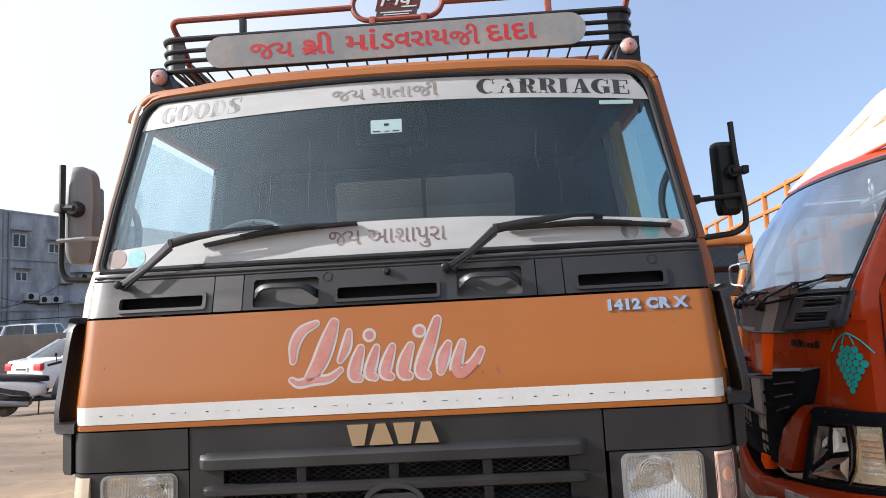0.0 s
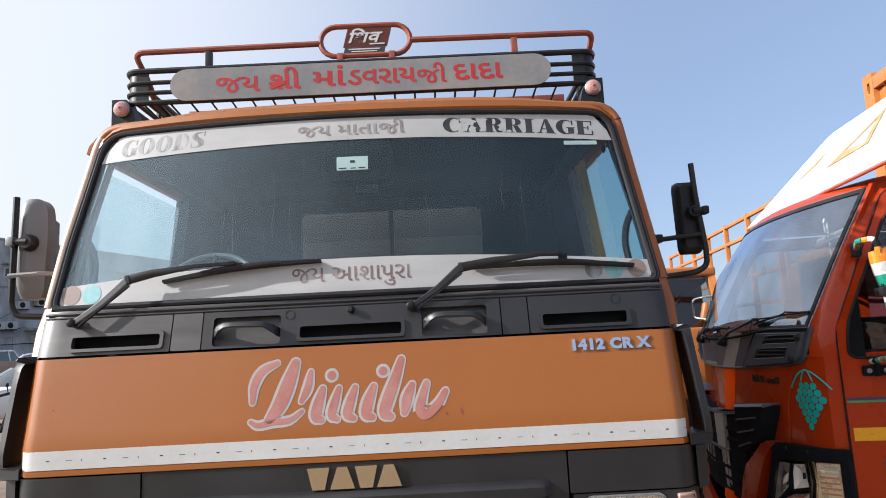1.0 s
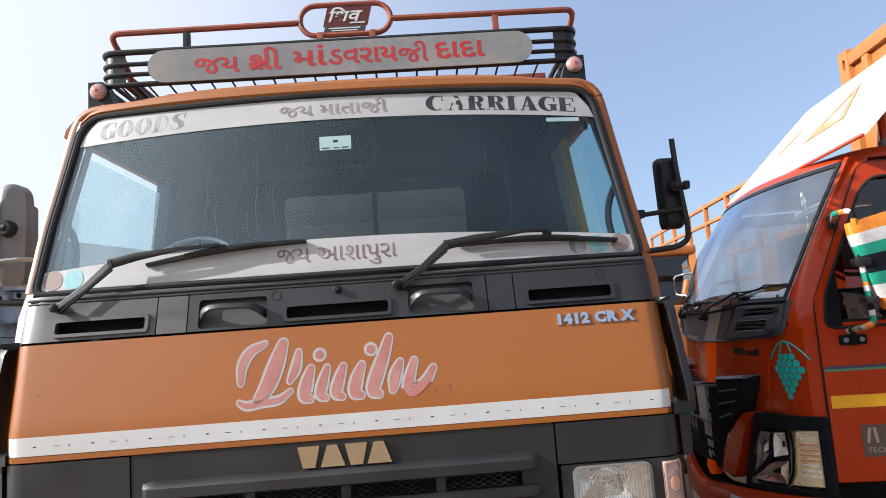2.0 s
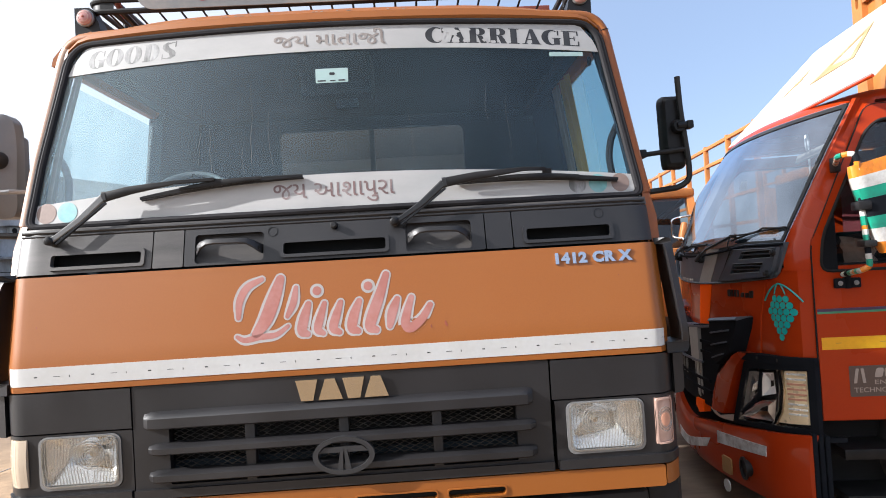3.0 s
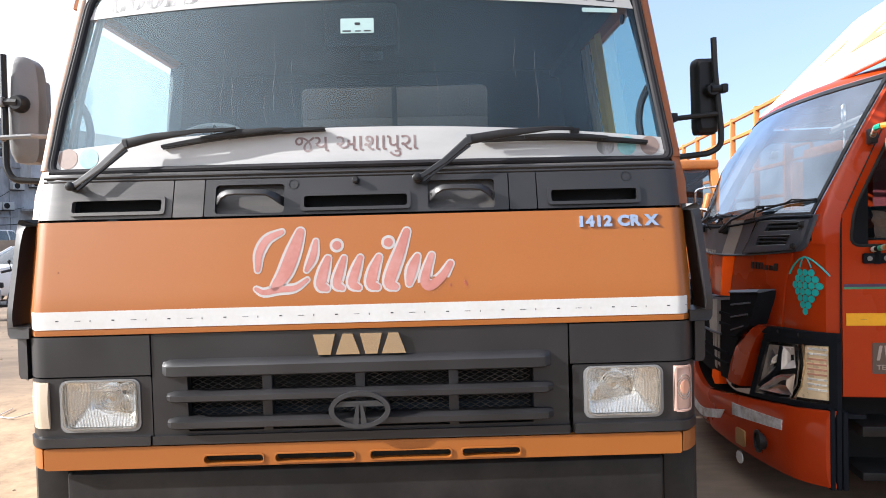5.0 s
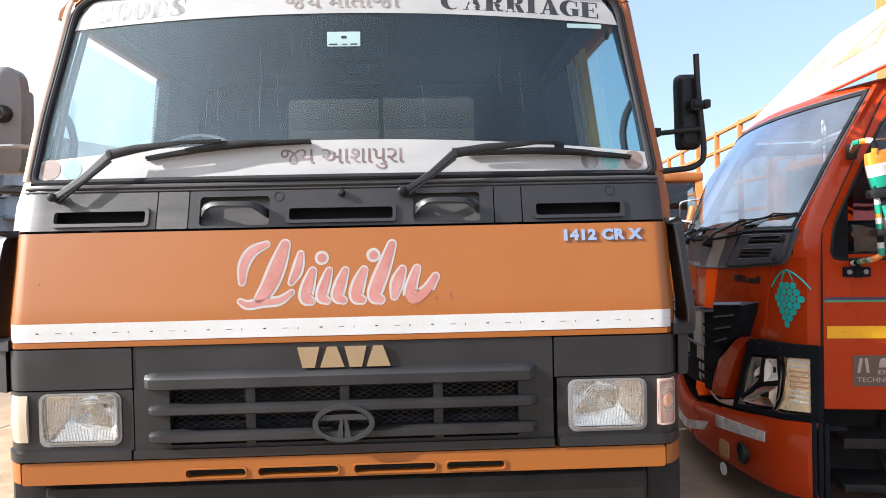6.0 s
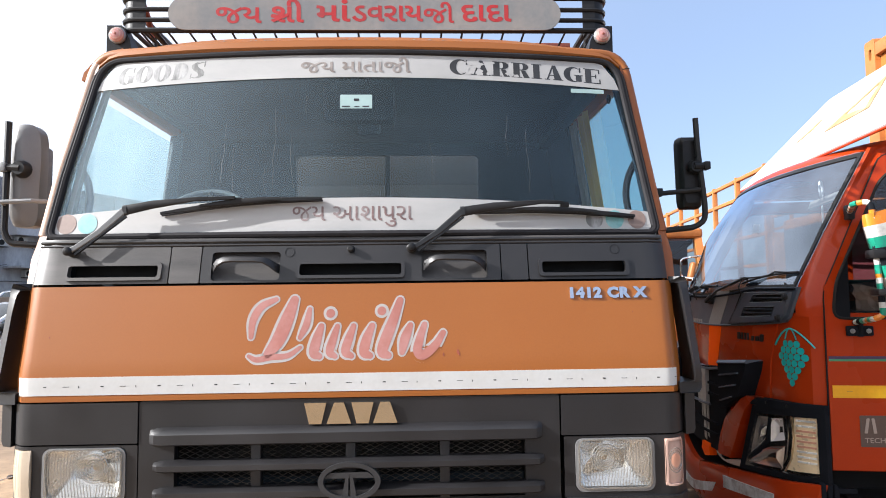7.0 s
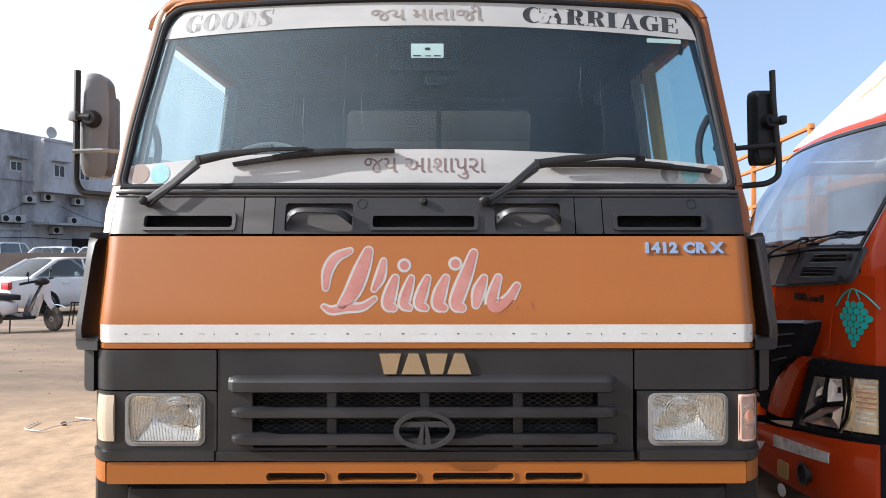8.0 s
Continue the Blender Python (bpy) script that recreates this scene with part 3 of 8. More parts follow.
def face(x, z, w):
    """The truck's front, from the valance up to the windscreen; w stands proud of it."""
    if z <= 1.142:
        y = 0.0
    elif z <= 1.44:
        y = 0.055 * (z - 1.142) / 0.298
    else:
        y = 0.055 + 0.045 * (z - 1.44) / 0.16
    return Vector((x, y + corner(x) - w, z))


def pull(x, z):
    """The driver's side of the cab leans in a little more towards the roof."""
    return x * (1 - 0.020 * min(1.3, max(0.0, z - 1.85) / 0.33)) if x < 0 else x


def pane(x, z, w):
    """The bowed windscreen."""
    s = (z - 1.6) / 0.684
    return Vector((pull(x, z), 0.10 + 0.08 * s + (0.05 + 0.04 * s) * (x / 1.05) ** 2 - w, z))


def visor(x, z, w):
    """The sun strip's own sagging line on the windscreen."""
    return pane(x, z + 0.03 * (1 - x * x), w)


def pane_edge(z):
    return 1.085 - 0.10 * (z - 1.6) / 0.7


def half_width(z):
    return 1.144 - 0.105 * max(0.0, z - 1.55) / 0.75 if z > 1.55 else 1.134 + 0.010 * max(0.0, z - 1.45) / 0.10


def pane_outline(grow=0.0):
    b = [(0, 1.612 - grow), (1.083 + grow, 1.612 - grow), (0.988 + grow, 2.285 + grow), (0, 2.297 + grow), (-0.988 - grow, 2.285 + grow), (-1.083 - grow, 1.612 - grow), (0, 1.612 - grow)]
    rad = [0.035, 0.085, 0.3, 0.085, 0.035]
    pts = [Vector((x, z, 0)) for x, z in b]
    out = [pts[0]]
    for i in range(1, 6):
        out += bent(pts[i - 1:i + 2], rad[i - 1], 6)[1:-1]
    return dense([(p.x, p.y) for p in out], 0.06)


def bars(bm, f, rows, w0, w1):
    """Plain bars for writing that cannot or may not be read: rows of x0, x1, z0, z1, slant."""
    for x0, x1, z0, z1, sl in rows:
        o = [(x0, z0), (x1, z0), (x1 + sl, z1), (x0 + sl, z1)]
        c = [Vector((x, z, 0)) for x, z in o]
        mid = (c[0] + c[1]) / 2
        r = [(p.x, p.y) for p in bent([mid] + c[1:] + [c[0], mid], min(0.35 * (x1 - x0), 0.022), 4)[:-1]]
        plate(bm, r, [], f, w0, w1)
    return bm


def stroke(bm, f, pts, w0, w1):
    """A pen stroke: rows of x, z and its width across x."""
    plate(bm, [(x - w / 2, z) for x, z, w in pts] + [(x + w / 2, z) for x, z, w in pts[::-1]], [], f, w0, w1)


def ribbon(pts, width, f, w0, w1):
    """A pen stroke with round ends along a smooth line, thinner towards its ends."""
    p = [Vector((x, z, 0)) for x, z in pts]
    ext = [p[0] * 2 - p[1]] + p + [p[-1] * 2 - p[-2]]
    line = []
    for a, b, c, d in zip(ext, ext[1:], ext[2:], ext[3:]):
        for i in range(5):
            t = i / 5
            line.append(0.5 * (2 * b + (c - a) * t + (2 * a - 5 * b + 4 * c - d) * t * t + (3 * b - a - 3 * c + d) * t ** 3))
    line.append(p[-1])
    left, right, n = [], [], len(line) - 1
    for i, q in enumerate(line):
        u = (line[min(n, i + 1)] - line[max(0, i - 1)]).normalized()
        h = width / 2 * (0.62 + 0.38 * math.sin(math.pi * i / n))
        left.append(q + Vector((-u.y, u.x, 0)) * h)
        right.append(q - Vector((-u.y, u.x, 0)) * h)
    cap = lambda c, a, k: [c + Matrix.Rotation(-math.pi * i / 6, 3, "Z") @ (a - c) for i in range(1, 6)] if k else []
    ring = left + cap(line[-1], left[-1], 1) + right[::-1] + cap(line[0], right[0], 1)
    return plate(bmesh.new(), [(q.x, q.y) for q in ring], [], f, w0, w1)


def fat_serif(bm, ch, x, z, w, h, f, w0, w1, slant=0.0):
    """One letter of a heavy display face: thick stems, hairlines and flat serifs, from x, z to x + w, z + h."""
    g = lambda u, v, q: f(x + u * w + slant * v * h, z + v * h, q)
    st = 0.34
    bar = lambda a, b, c, d: plate(bm, [(a, c), (b, c), (b, d), (a, d)], [], g, w0, w1)
    arc = lambda cx, cz, rx, rz, a0, a1, n=14: [(cx + rx * math.cos(radians(a0 + (a1 - a0) * i / n)), cz + rz * math.sin(radians(a0 + (a1 - a0) * i / n))) for i in range(n + 1)]
    if ch == "O":
        plate(bm, ellipse(0.5, 0.5, 0.5, 0.52, 30), [ellipse(0.5, 0.5, 0.16, 0.46, 24)], g, w0, w1)
    elif ch in "CG":
        plate(bm, arc(0.52, 0.5, 0.52, 0.52, 50, 310, 24) + arc(0.62, 0.5, 0.27, 0.45, 300, 60, 20), [], g, w0, w1)
        bar(0.86, 0.94, 0.66, 0.98)
        bar(0.66, 0.98, 0.04, 0.44) if ch == "G" else bar(0.84, 0.92, 0.12, 0.26)
        if ch == "G":
            bar(0.56, 1.06, 0.44, 0.49)
    elif ch == "S":
        stroke(bm, g, [(0.80, 0.92, 0.16), (0.50, 0.98, 0.30), (0.24, 0.84, 0.32), (0.30, 0.66, 0.42), (0.52, 0.50, 0.56), (0.72, 0.34, 0.42), (0.76, 0.16, 0.32), (0.50, 0.02, 0.30), (0.16, 0.10, 0.12)], w0, w1)
        bar(0.10, 0.17, 0.0, 0.32)
        bar(0.84, 0.91, 0.68, 1.0)
    elif ch == "A":
        plate(bm, [(0.16, 0.0), (0.24, 0.0), (0.52, 0.86), (0.47, 1.0)], [], g, w0, w1)
        plate(bm, [(0.47, 1.0), (0.64, 1.0), (0.98, 0.0), (0.58, 0.0)], [], g, w0, w1)
        bar(0.28, 0.62, 0.28, 0.34)
        bar(0.06, 0.34, 0.0, 0.05)
        bar(0.50, 1.04, 0.0, 0.05)
    else:
        bar(0.12, 0.12 + st, 0.0, 1.0)
        bar(0.02, 0.58, 0.0, 0.05)
        bar(0.02, 0.58, 0.95, 1.0)
        if ch == "E":
            bar(0.46, 0.96, 0.0, 0.06)
            bar(0.46, 0.92, 0.94, 1.0)
            bar(0.46, 0.72, 0.47, 0.53)
            bar(0.68, 0.74, 0.36, 0.64)
            bar(0.90, 0.97, 0.0, 0.32)
            bar(0.86, 0.93, 0.70, 1.0)
        elif ch == "R":
            plate(bm, [(0.46, 1.0)] + arc(0.60, 0.75, 0.34, 0.25, 90, -90) + [(0.46, 0.5), (0.46, 0.55)] + arc(0.58, 0.75, 0.06, 0.19, -90, 90) + [(0.46, 0.95)], [], g, w0, w1)
            plate(bm, [(0.52, 0.49), (0.76, 0.49), (1.0, 0.0), (0.68, 0.0)], [], g, w0, w1)
        elif ch == "D":
            plate(bm, [(0.46, 1.0)] + arc(0.52, 0.5, 0.46, 0.5, 90, -90) + [(0.46, 0.0), (0.46, 0.06)] + arc(0.54, 0.5, 0.09, 0.43, -90, 90) + [(0.46, 0.94)], [], g, w0, w1)


def word(body, x0, x1, z0, z1, f, w0, w1, material, parent, label, slant=0.0):
    """Letters of a word side by side, each a part."""
    wide = {"I": 0.62, "A": 1.04, "O": 1.05}
    unit = (x1 - x0) / sum(wide.get(c, 1.0) for c in body)
    for c in body:
        w = wide.get(c, 1.0) * unit
        bm = bmesh.new()
        fat_serif(bm, c, x0, z0, (w / 0.62 if c == "I" else w) * 0.93, z1 - z0, f, w0, w1, slant)
        part("letter", bm, material, parent, label)
        x0 += w


def pieces(name, bm, material, parent, label=""):
    """Each loose piece of a bmesh becomes a part of its own."""
    left = set(bm.verts)
    while left:
        seed = left.pop()
        grp, todo = {seed}, [seed]
        while todo:
            v = todo.pop()
            for e in v.link_edges:
                o = e.other_vert(v)
                if o not in grp:
                    grp.add(o)
                    todo.append(o)
        left -= grp
        sub = bmesh.new()
        mp = {v: sub.verts.new(v.co) for v in grp}
        for f in {f for v in grp for f in v.link_faces}:
            try:
                sub.faces.new([mp[v] for v in f.verts])
            except ValueError:
                pass
        part(name, sub, material, parent, label)
    bm.free()


def build_truck():
    T = thing("truck", "ochre-orange cab-over lorry with weathered black grille, parked on the earth", "truck")
    # orange front panel with its tape
    p = part("front_panel", sheet(bmesh.new(), face, span(-1.107, 1.107, 108), [1.062, 1.075, 1.082, 1.11, 1.142, 1.2, 1.3, 1.4, 1.436], -0.02, 0.0), M_PAINT, T, "ochre-orange painted steel panel")
    part("panel_lip", sheet(bmesh.new(), face, span(-1.105, 1.105, 60), [1.064, 1.072, 1.080], 0.0, 0.006), M_PAINT, p)
    t = part("reflective_tape", sheet(bmesh.new(), face, [x for x in span(-1.107, 1.107, 108) if abs(x) < 1.089], [1.083, 1.113, 1.1415], -0.001, 0.0030), M_TAPE, p, "white reflective tape across the panel")
    bm = bmesh.new()
    for i in range(12):
        x = -1.0 + i * 0.183
        bars(bm, face, [(x, x + 0.010, 1.1095, 1.1130, 0), (x + 0.062, x + 0.082, 1.1103, 1.1117, 0), (x + 0.112, x + 0.1142, 1.107, 1.1135, 0)], 0.0030, 0.0036)
    part("tape_marks", bm, M_INK, t, "tiny dark printed marks")["kind"] = "stuff"
    # a name in script lettering, kept as slanted pen strokes
    sweep = [[(-0.262, 1.386), (-0.310, 1.362), (-0.336, 1.316), (-0.340, 1.262)],
             [(-0.200, 1.384), (-0.222, 1.320), (-0.250, 1.250), (-0.282, 1.206)],
             [(-0.344, 1.200), (-0.318, 1.188), (-0.270, 1.196), (-0.216, 1.200), (-0.176, 1.226)],
             [(-0.148, 1.352), (-0.158, 1.300), (-0.178, 1.258)],
             [(-0.108, 1.294), (-0.122, 1.250), (-0.130, 1.208), (-0.112, 1.196)],
             [(-0.054, 1.294), (-0.068, 1.250), (-0.078, 1.210), (-0.060, 1.196)],
             [(0.000, 1.294), (-0.016, 1.250), (-0.026, 1.210), (-0.006, 1.196)],
             [(0.062, 1.294), (0.044, 1.250), (0.036, 1.208), (0.056, 1.196)],
             [(0.156, 1.378), (0.132, 1.310), (0.108, 1.250), (0.096, 1.208), (0.116, 1.196)],
             [(0.190, 1.294), (0.172, 1.250), (0.162, 1.206)],
             [(0.238, 1.296), (0.222, 1.250), (0.214, 1.210), (0.232, 1.196), (0.272, 1.226), (0.300, 1.268)]]
    wide = (0.026, 0.046, 0.020, 0.024, 0.034, 0.028, 0.030, 0.034, 0.038, 0.032, 0.032)
    for line, w in zip(sweep, wide):
        part("script_outline", ribbon(line, w + 0.018, face, 0.0003, 0.0008), M_OUTLINE, p, "silver-white edge of faded pink lettering")
    for line, w in zip(sweep, wide):
        part("script_bar", ribbon(line, w, face, 0.0008, 0.0014), M_PINK, p, "faded pink pen stroke")
    for x, z in ((-0.078, 1.337), (0.094, 1.343)):
        part("script_outline", plate(bmesh.new(), ellipse(x, z, 0.024, 0.024, 20), [], face, 0.0003, 0.0008), M_OUTLINE, p)
        part("script_bar", plate(bmesh.new(), ellipse(x, z, 0.015, 0.015, 20), [], face, 0.0008, 0.0014), M_PINK, p)
    pieces("badge_numeral", lettering(bmesh.new(), "1412 CR X", 0.738, 1.006, 1.377, 1.416, face, 0.0, 0.006, offset=0.06, spacing=1.12), M_BADGE, p, "pale blue chrome raised numerals")
    bm = bmesh.new()
    for x, z, r in ((0.348, 1.205, 0.004), (0.352, 1.198, 0.003), (0.300, 1.197, 0.003), (-1.0, 1.27, 0.0015), (0.95, 1.33, 0.0015)):
        plate(bm, ellipse(x, z, r, r * 2, 8), [], face, 0.0004, 0.0012)
    part("paint_chips", bm, M_RUST, p, "small rusty paint chips")["kind"] = "stuff"
    for sx in (-1, 1):
        # air deflector blade beside the panel
        o = [(sx * x, z) for x, z in ((1.109, 1.450), (1.164, 1.448), (1.171, 1.434), (1.196, 1.11), (1.194, 1.070), (1.184, 1.056), (1.109, 1.056), (1.109, 1.092), (1.166, 1.096), (1.169, 1.12), (1.146, 1.41), (1.140, 1.426), (1.109, 1.428))]
        f = lambda x, z, w: Vector((x * 0.985, 0.004 + 0.050 * max(0.0, z - 1.142) / 0.298 + 0.035 * max(0.0, min(1.0, (1.150 - abs(x)) / 0.035)) * (1.0 if z > 1.2 else 0.0) + 0.5 * max(0.0, abs(x) - 1.150) - w, z))
        bm = plate(bmesh.new(), dense(o, 0.015), [], f, -0.11, 0.0)
        part("air_deflector", bm, M_PLASTIC, T, "weathered black plastic corner blade")
        bm = loft(bmesh.new(), [[Vector((sx * x, y, z)) for x, y in ((1.085, 0.10), (1.109, 0.112), (1.116, 0.30), (1.085, 0.30))] for z in (0.70, 1.06, 1.45)])
        part("front_corner", bm, M_PAINT, T, "dull orange return behind the corner blade")
        part("deflector_backing", boxed(min(sx * 1.117, sx * 1.165), max(sx * 1.117, sx * 1.165), 0.215, 0.23, 1.06, 1.445), M_VOID, T)
        bm = loft(bmesh.new(), [[Vector((sx * x, y, z)) for x, y in ((1.118, 0.030), (1.158 - 0.006 * k, 0.046), (1.166 - 0.006 * k, 0.20), (1.118, 0.20))] for k, z in ((1, 0.915), (0, 0.93), (0, 1.056))])
        part("corner_trim", bm, M_PLASTIC, T)
    # black cowl below the windscreen, in five panels
    slots = [(-0.966, -0.663), (-0.189, 0.162), (0.645, 0.940)]
    recess = [(-0.488, -0.256), (0.230, 0.457)]
    edges = [-1.09, -0.630, -0.525, 0.505, 0.600, 1.09]
    for a, b in zip(edges, edges[1:]):
        holes = [rrect(x0, x1, 1.465, 1.508, 0.010) for x0, x1 in slots if a < x0 < b] + [rrect(x0, x1, 1.452, 1.550, 0.012) for x0, x1 in recess if a < x0 < b]
        bm = plate(bmesh.new(), dense(rrect(a + 0.002, b - 0.002, 1.444, 1.570, 0.004, 2), 0.05), holes, face, -0.012, 0.004, 0.04)
        c = part("cowl_panel", bm, M_COWLPALE if b < 0 else M_PLASTIC, T, "sun-bleached grey-black cowl panel" if b < 0 else "weathered black plastic cowl panel")
        for x0, x1 in slots:
            if a < x0 < b:
                bm = plate(bmesh.new(), rrect(x0 - 0.010, x1 + 0.010, 1.456, 1.517, 0.012), [rrect(x0 + 0.002, x1 - 0.002, 1.467, 1.506, 0.009)], face, 0.004, 0.013)
                bmesh.ops.bevel(bm, geom=[e for e in bm.edges if len(e.link_faces) == 2 and e.calc_face_angle(0) > 1.2], offset=0.0035, segments=2, affect="EDGES")
                s = part("vent_frame", bm, M_COWLPALE if b < 0 else M_PLASTIC, c)
                bm = plate(bmesh.new(), rrect(x0 - 0.01, x1 + 0.01, 1.45, 1.516, 0.004), [], face, -0.07, -0.06)
                box(bm, x0, x1, 0.055, 0.135, 1.4525, 1.4575)
                part("vent_duct", bm, M_VOID, s)
        for x0, x1 in recess:
            if a < x0 < b:
                bm = plate(bmesh.new(), rrect(x0 - 0.004, x1 + 0.004, 1.448, 1.554, 0.004), [], face, -0.032, -0.024)
                # pale floor colour stands for sun falling into the recess
                s = part("step_recess", bm, M_COWLPALE, c)
                grip = [(x0 + 0.004, 1.494, -0.012, 0.016), (x0 + 0.010, 1.498, 0.012, 0.016), (x0 + 0.026, 1.510, 0.034, 0.014), (x0 + 0.050, 1.521, 0.046, 0.0105), (x0 + 0.080, 1.523, 0.049, 0.0095), (x1 - 0.080, 1.521, 0.049, 0.0095), (x1 - 0.050, 1.519, 0.046, 0.0105), (x1 - 0.026, 1.507, 0.034, 0.014), (x1 - 0.010, 1.494, 0.012, 0.016), (x1 - 0.004, 1.490, -0.012, 0.016)]
                h = part("step_handle", loft(bmesh.new(), [[face(x, z + a * hh, w + b) for a, b in ((1, -0.006), (1, 0.003), (0.6, 0.007), (-0.6, 0.007), (-1, 0.003), (-1, -0.006))] for x, z, w, hh in grip]), M_PLASTIC, s, "black moulded grab handle")
                for x, z in ((x0 + 0.013, 1.500), (x1 - 0.013, 1.496)):
                    part("bolt_hole", plate(bmesh.new(), ellipse(x, z, 0.005, 0.006, 10), [], face, 0.012, 0.0235), M_VOID, h)
    bm = sheet(bmesh.new(), face, span(-1.09, 1.09, 36), [1.572, 1.585, 1.600], -0.02, 0.002)
    part("cowl_top", bm, M_COWLPALE, T)
    part("cowl_ridge", tube(bmesh.new(), [face(x, 1.588, 0.004) for x in span(-1.08, 1.08, 30)], 0.006, 6), M_PLASTIC, T)
    part("cowl_ridge", tube(bmesh.new(), [face(x, 1.575, 0.003) for x in span(-1.08, 1.08, 30)], 0.004, 6), M_PLASTIC, T)
    for x in (-0.225, 0.908):
        bm = plate(bmesh.new(), ellipse(x, 1.548, 0.017, 0.017, 20), [ellipse(x, 1.548, 0.015, 0.015, 20)], face, 0.004, 0.0055)
        part("filler_cap_ring", bm, M_BLACK, T)
    bm = loft(bmesh.new(), [[face(-0.014 + r * math.cos(a), 1.556 + r * math.sin(a) + 0.10 * w, w) for a in [2 * math.pi * i / 10 for i in range(10)]] for r, w in ((0.014, 0.0), (0.012, 0.012), (0.012, 0.024), (0.008, 0.029))])
    part("washer_nozzle", bm, M_BLACK, T)
    # windscreen
    ol = pane_outline()
    us = span(-1.0, 1.0, 40)
    bm = bmesh.new()
    rows = []
    for z in span(1.613, 2.290, 26):
        if z > 2.2:
            k = min(1.0, (z - 2.2) / 0.092)
            xr = 0.905 + 0.095 * math.sqrt(max(0.0, 1 - k * k))
        else:
            xr = pane_edge(z)
        rows.append([bm.verts.new(pane(xr * u, z, 0)) for u in us])
    for a, b in zip(rows, rows[1:]):
        for i in range(len(us) - 1):
            bm.faces.new((a[i], a[i + 1], b[i + 1], b[i]))
    W = part("windscreen", bm, M_GLASS, T, "dusty one-piece windscreen with sun strips", sharp=80)
    part("windscreen_seal", tube(bmesh.new(), [pane(x, z, 0.004) for x, z in ol], 0.0115, 8, closed=True), M_RUBBER, W, "black rubber seal")
    part("seal_lip", tube(bmesh.new(), [pane(x + math.copysign(0.012 * min(1.0, max(0.0, (2.275 - z) / 0.05)), x) if abs(x) > 0.9 else x, z, 0.006) for x, z in ol], 0.0085, 8, closed=True), M_RUBBER, W)

    def strip(zb, zt, name, mt, label):
        bm = bmesh.new()
        n = 44
        lo, hi = [], []
        for i in range(n + 1):
            u = -1 + 2 * i / n
            x0 = u * (pane_edge(1.7) - 0.012 if zt(0) < 2 else pane_edge(2.2) - 0.012)
            z0, z1 = zb(x0), zt(x0)
            x1 = u * (pane_edge(z1) - 0.012)
            if zt(0) > 2:
                k = max(0.0, abs(x1) - 0.90)
                z1 -= 0.085 * (k / 0.085) ** 2 if k else 0
                x1 = max(-0.982, min(0.982, x1))
            hi.append((x1, z1))
            lo.append((u * (pane_edge(z0) - 0.012), z0))
        vl = [[bm.verts.new(pane(a[0] + (b[0] - a[0]) * k / 4, a[1] + (b[1] - a[1]) * k / 4, 0.0035)) for k in range(5)] for a, b in zip(lo, hi)]
        for a, b in zip(vl, vl[1:]):
            for k in range(4):
                bm.faces.new((a[k], b[k], b[k + 1], a[k + 1]))
        r = bmesh.ops.extrude_face_region(bm, geom=bm.faces[:])
        for v in [g for g in r["geom"] if isinstance(g, bmesh.types.BMVert)]:
            v.co.y += 0.0025
        return part(name, bm, mt, W, label, sharp=60)

    strip(lambda x: 2.166 + 0.03 * (1 - x * x), lambda x: 2.279 + 0.006 * (1 - x * x), "sun_strip", M_WHITEFILM, "worn white sun strip with lettering")
    strip(lambda x: 1.622, lambda x: 1.695 + 0.047 * (1 - x * x), "lower_strip", M_WHITEFILM, "worn white strip with lettering")
    word("GOODS", -0.918, -0.572, 2.182, 2.248, visor, 0.0034, 0.0039, M_FADED, W, "worn grey lettering", 0.12)
    word("CARRIAGE", 0.341, 0.928, 2.184, 2.243, visor, 0.0034, 0.0040, M_INK, W, "black lettering flaking off")
    rf = random.Random(21)
    for cx, cz, rx, rz in ((0.398, 2.205, 0.020, 0.016), (0.420, 2.232, 0.016, 0.010), (0.452, 2.196, 0.018, 0.013), (0.445, 2.226, 0.022, 0.014), (0.490, 2.193, 0.013, 0.009), (0.500, 2.236, 0.010, 0.007), (0.560, 2.196, 0.010, 0.008), (0.592, 2.190, 0.012, 0.006), (0.410, 2.190, 0.012, 0.008)):
        o = [(cx + rx * rf.uniform(0.6, 1.15) * math.cos(0.42 * i), cz + rz * rf.uniform(0.6, 1.15) * math.sin(0.42 * i)) for i in range(15)]
        part("flaked_patch", plate(bmesh.new(), o, [], visor, 0.0039, 0.0044), M_WHITEFILM, W)
    pieces("letter", lettering(bmesh.new(), "જય માતાજી", -0.212, 0.196, 2.184, 2.246, visor, 0.0035, 0.0048, offset=0.012), M_GREYTXT, W, "faded taupe lettering")
    pieces("letter", lettering(bmesh.new(), "જય આશાપુરા", -0.222, 0.200, 1.636, 1.711, pane, 0.0035, 0.0045, offset=0.004), M_BROWNTXT, W, "faded maroon lettering")
    for x, mt, r in ((-1.026, M_TAN, 0.036), (-0.950, M_TEAL, 0.036), (1.016, M_TAN, 0.034), (0.932, M_TEAL, 0.034), (0.856, M_FADED, 0.032)):
        part("round_sticker", plate(bmesh.new(), ellipse(x, 1.660, r, r, 24), [], pane, 0.0035, 0.0046), mt, W)
    s = part("permit_sticker", plate(bmesh.new(), rrect(-0.062, 0.055, 2.075, 2.128, 0.003), [], pane, 0.0012, 0.0022), M_CREAM, W, "pale green permit sticker")
    part("sticker_print", bars(bmesh.new(), pane, [(-0.012, 0.008, 2.103, 2.113, 0), (-0.055, -0.025, 2.080, 2.085, 0), (-0.01, 0.01, 2.080, 2.084, 0), (0.02, 0.045, 2.080, 2.085, 0)], 0.0022, 0.003), M_INK, s)
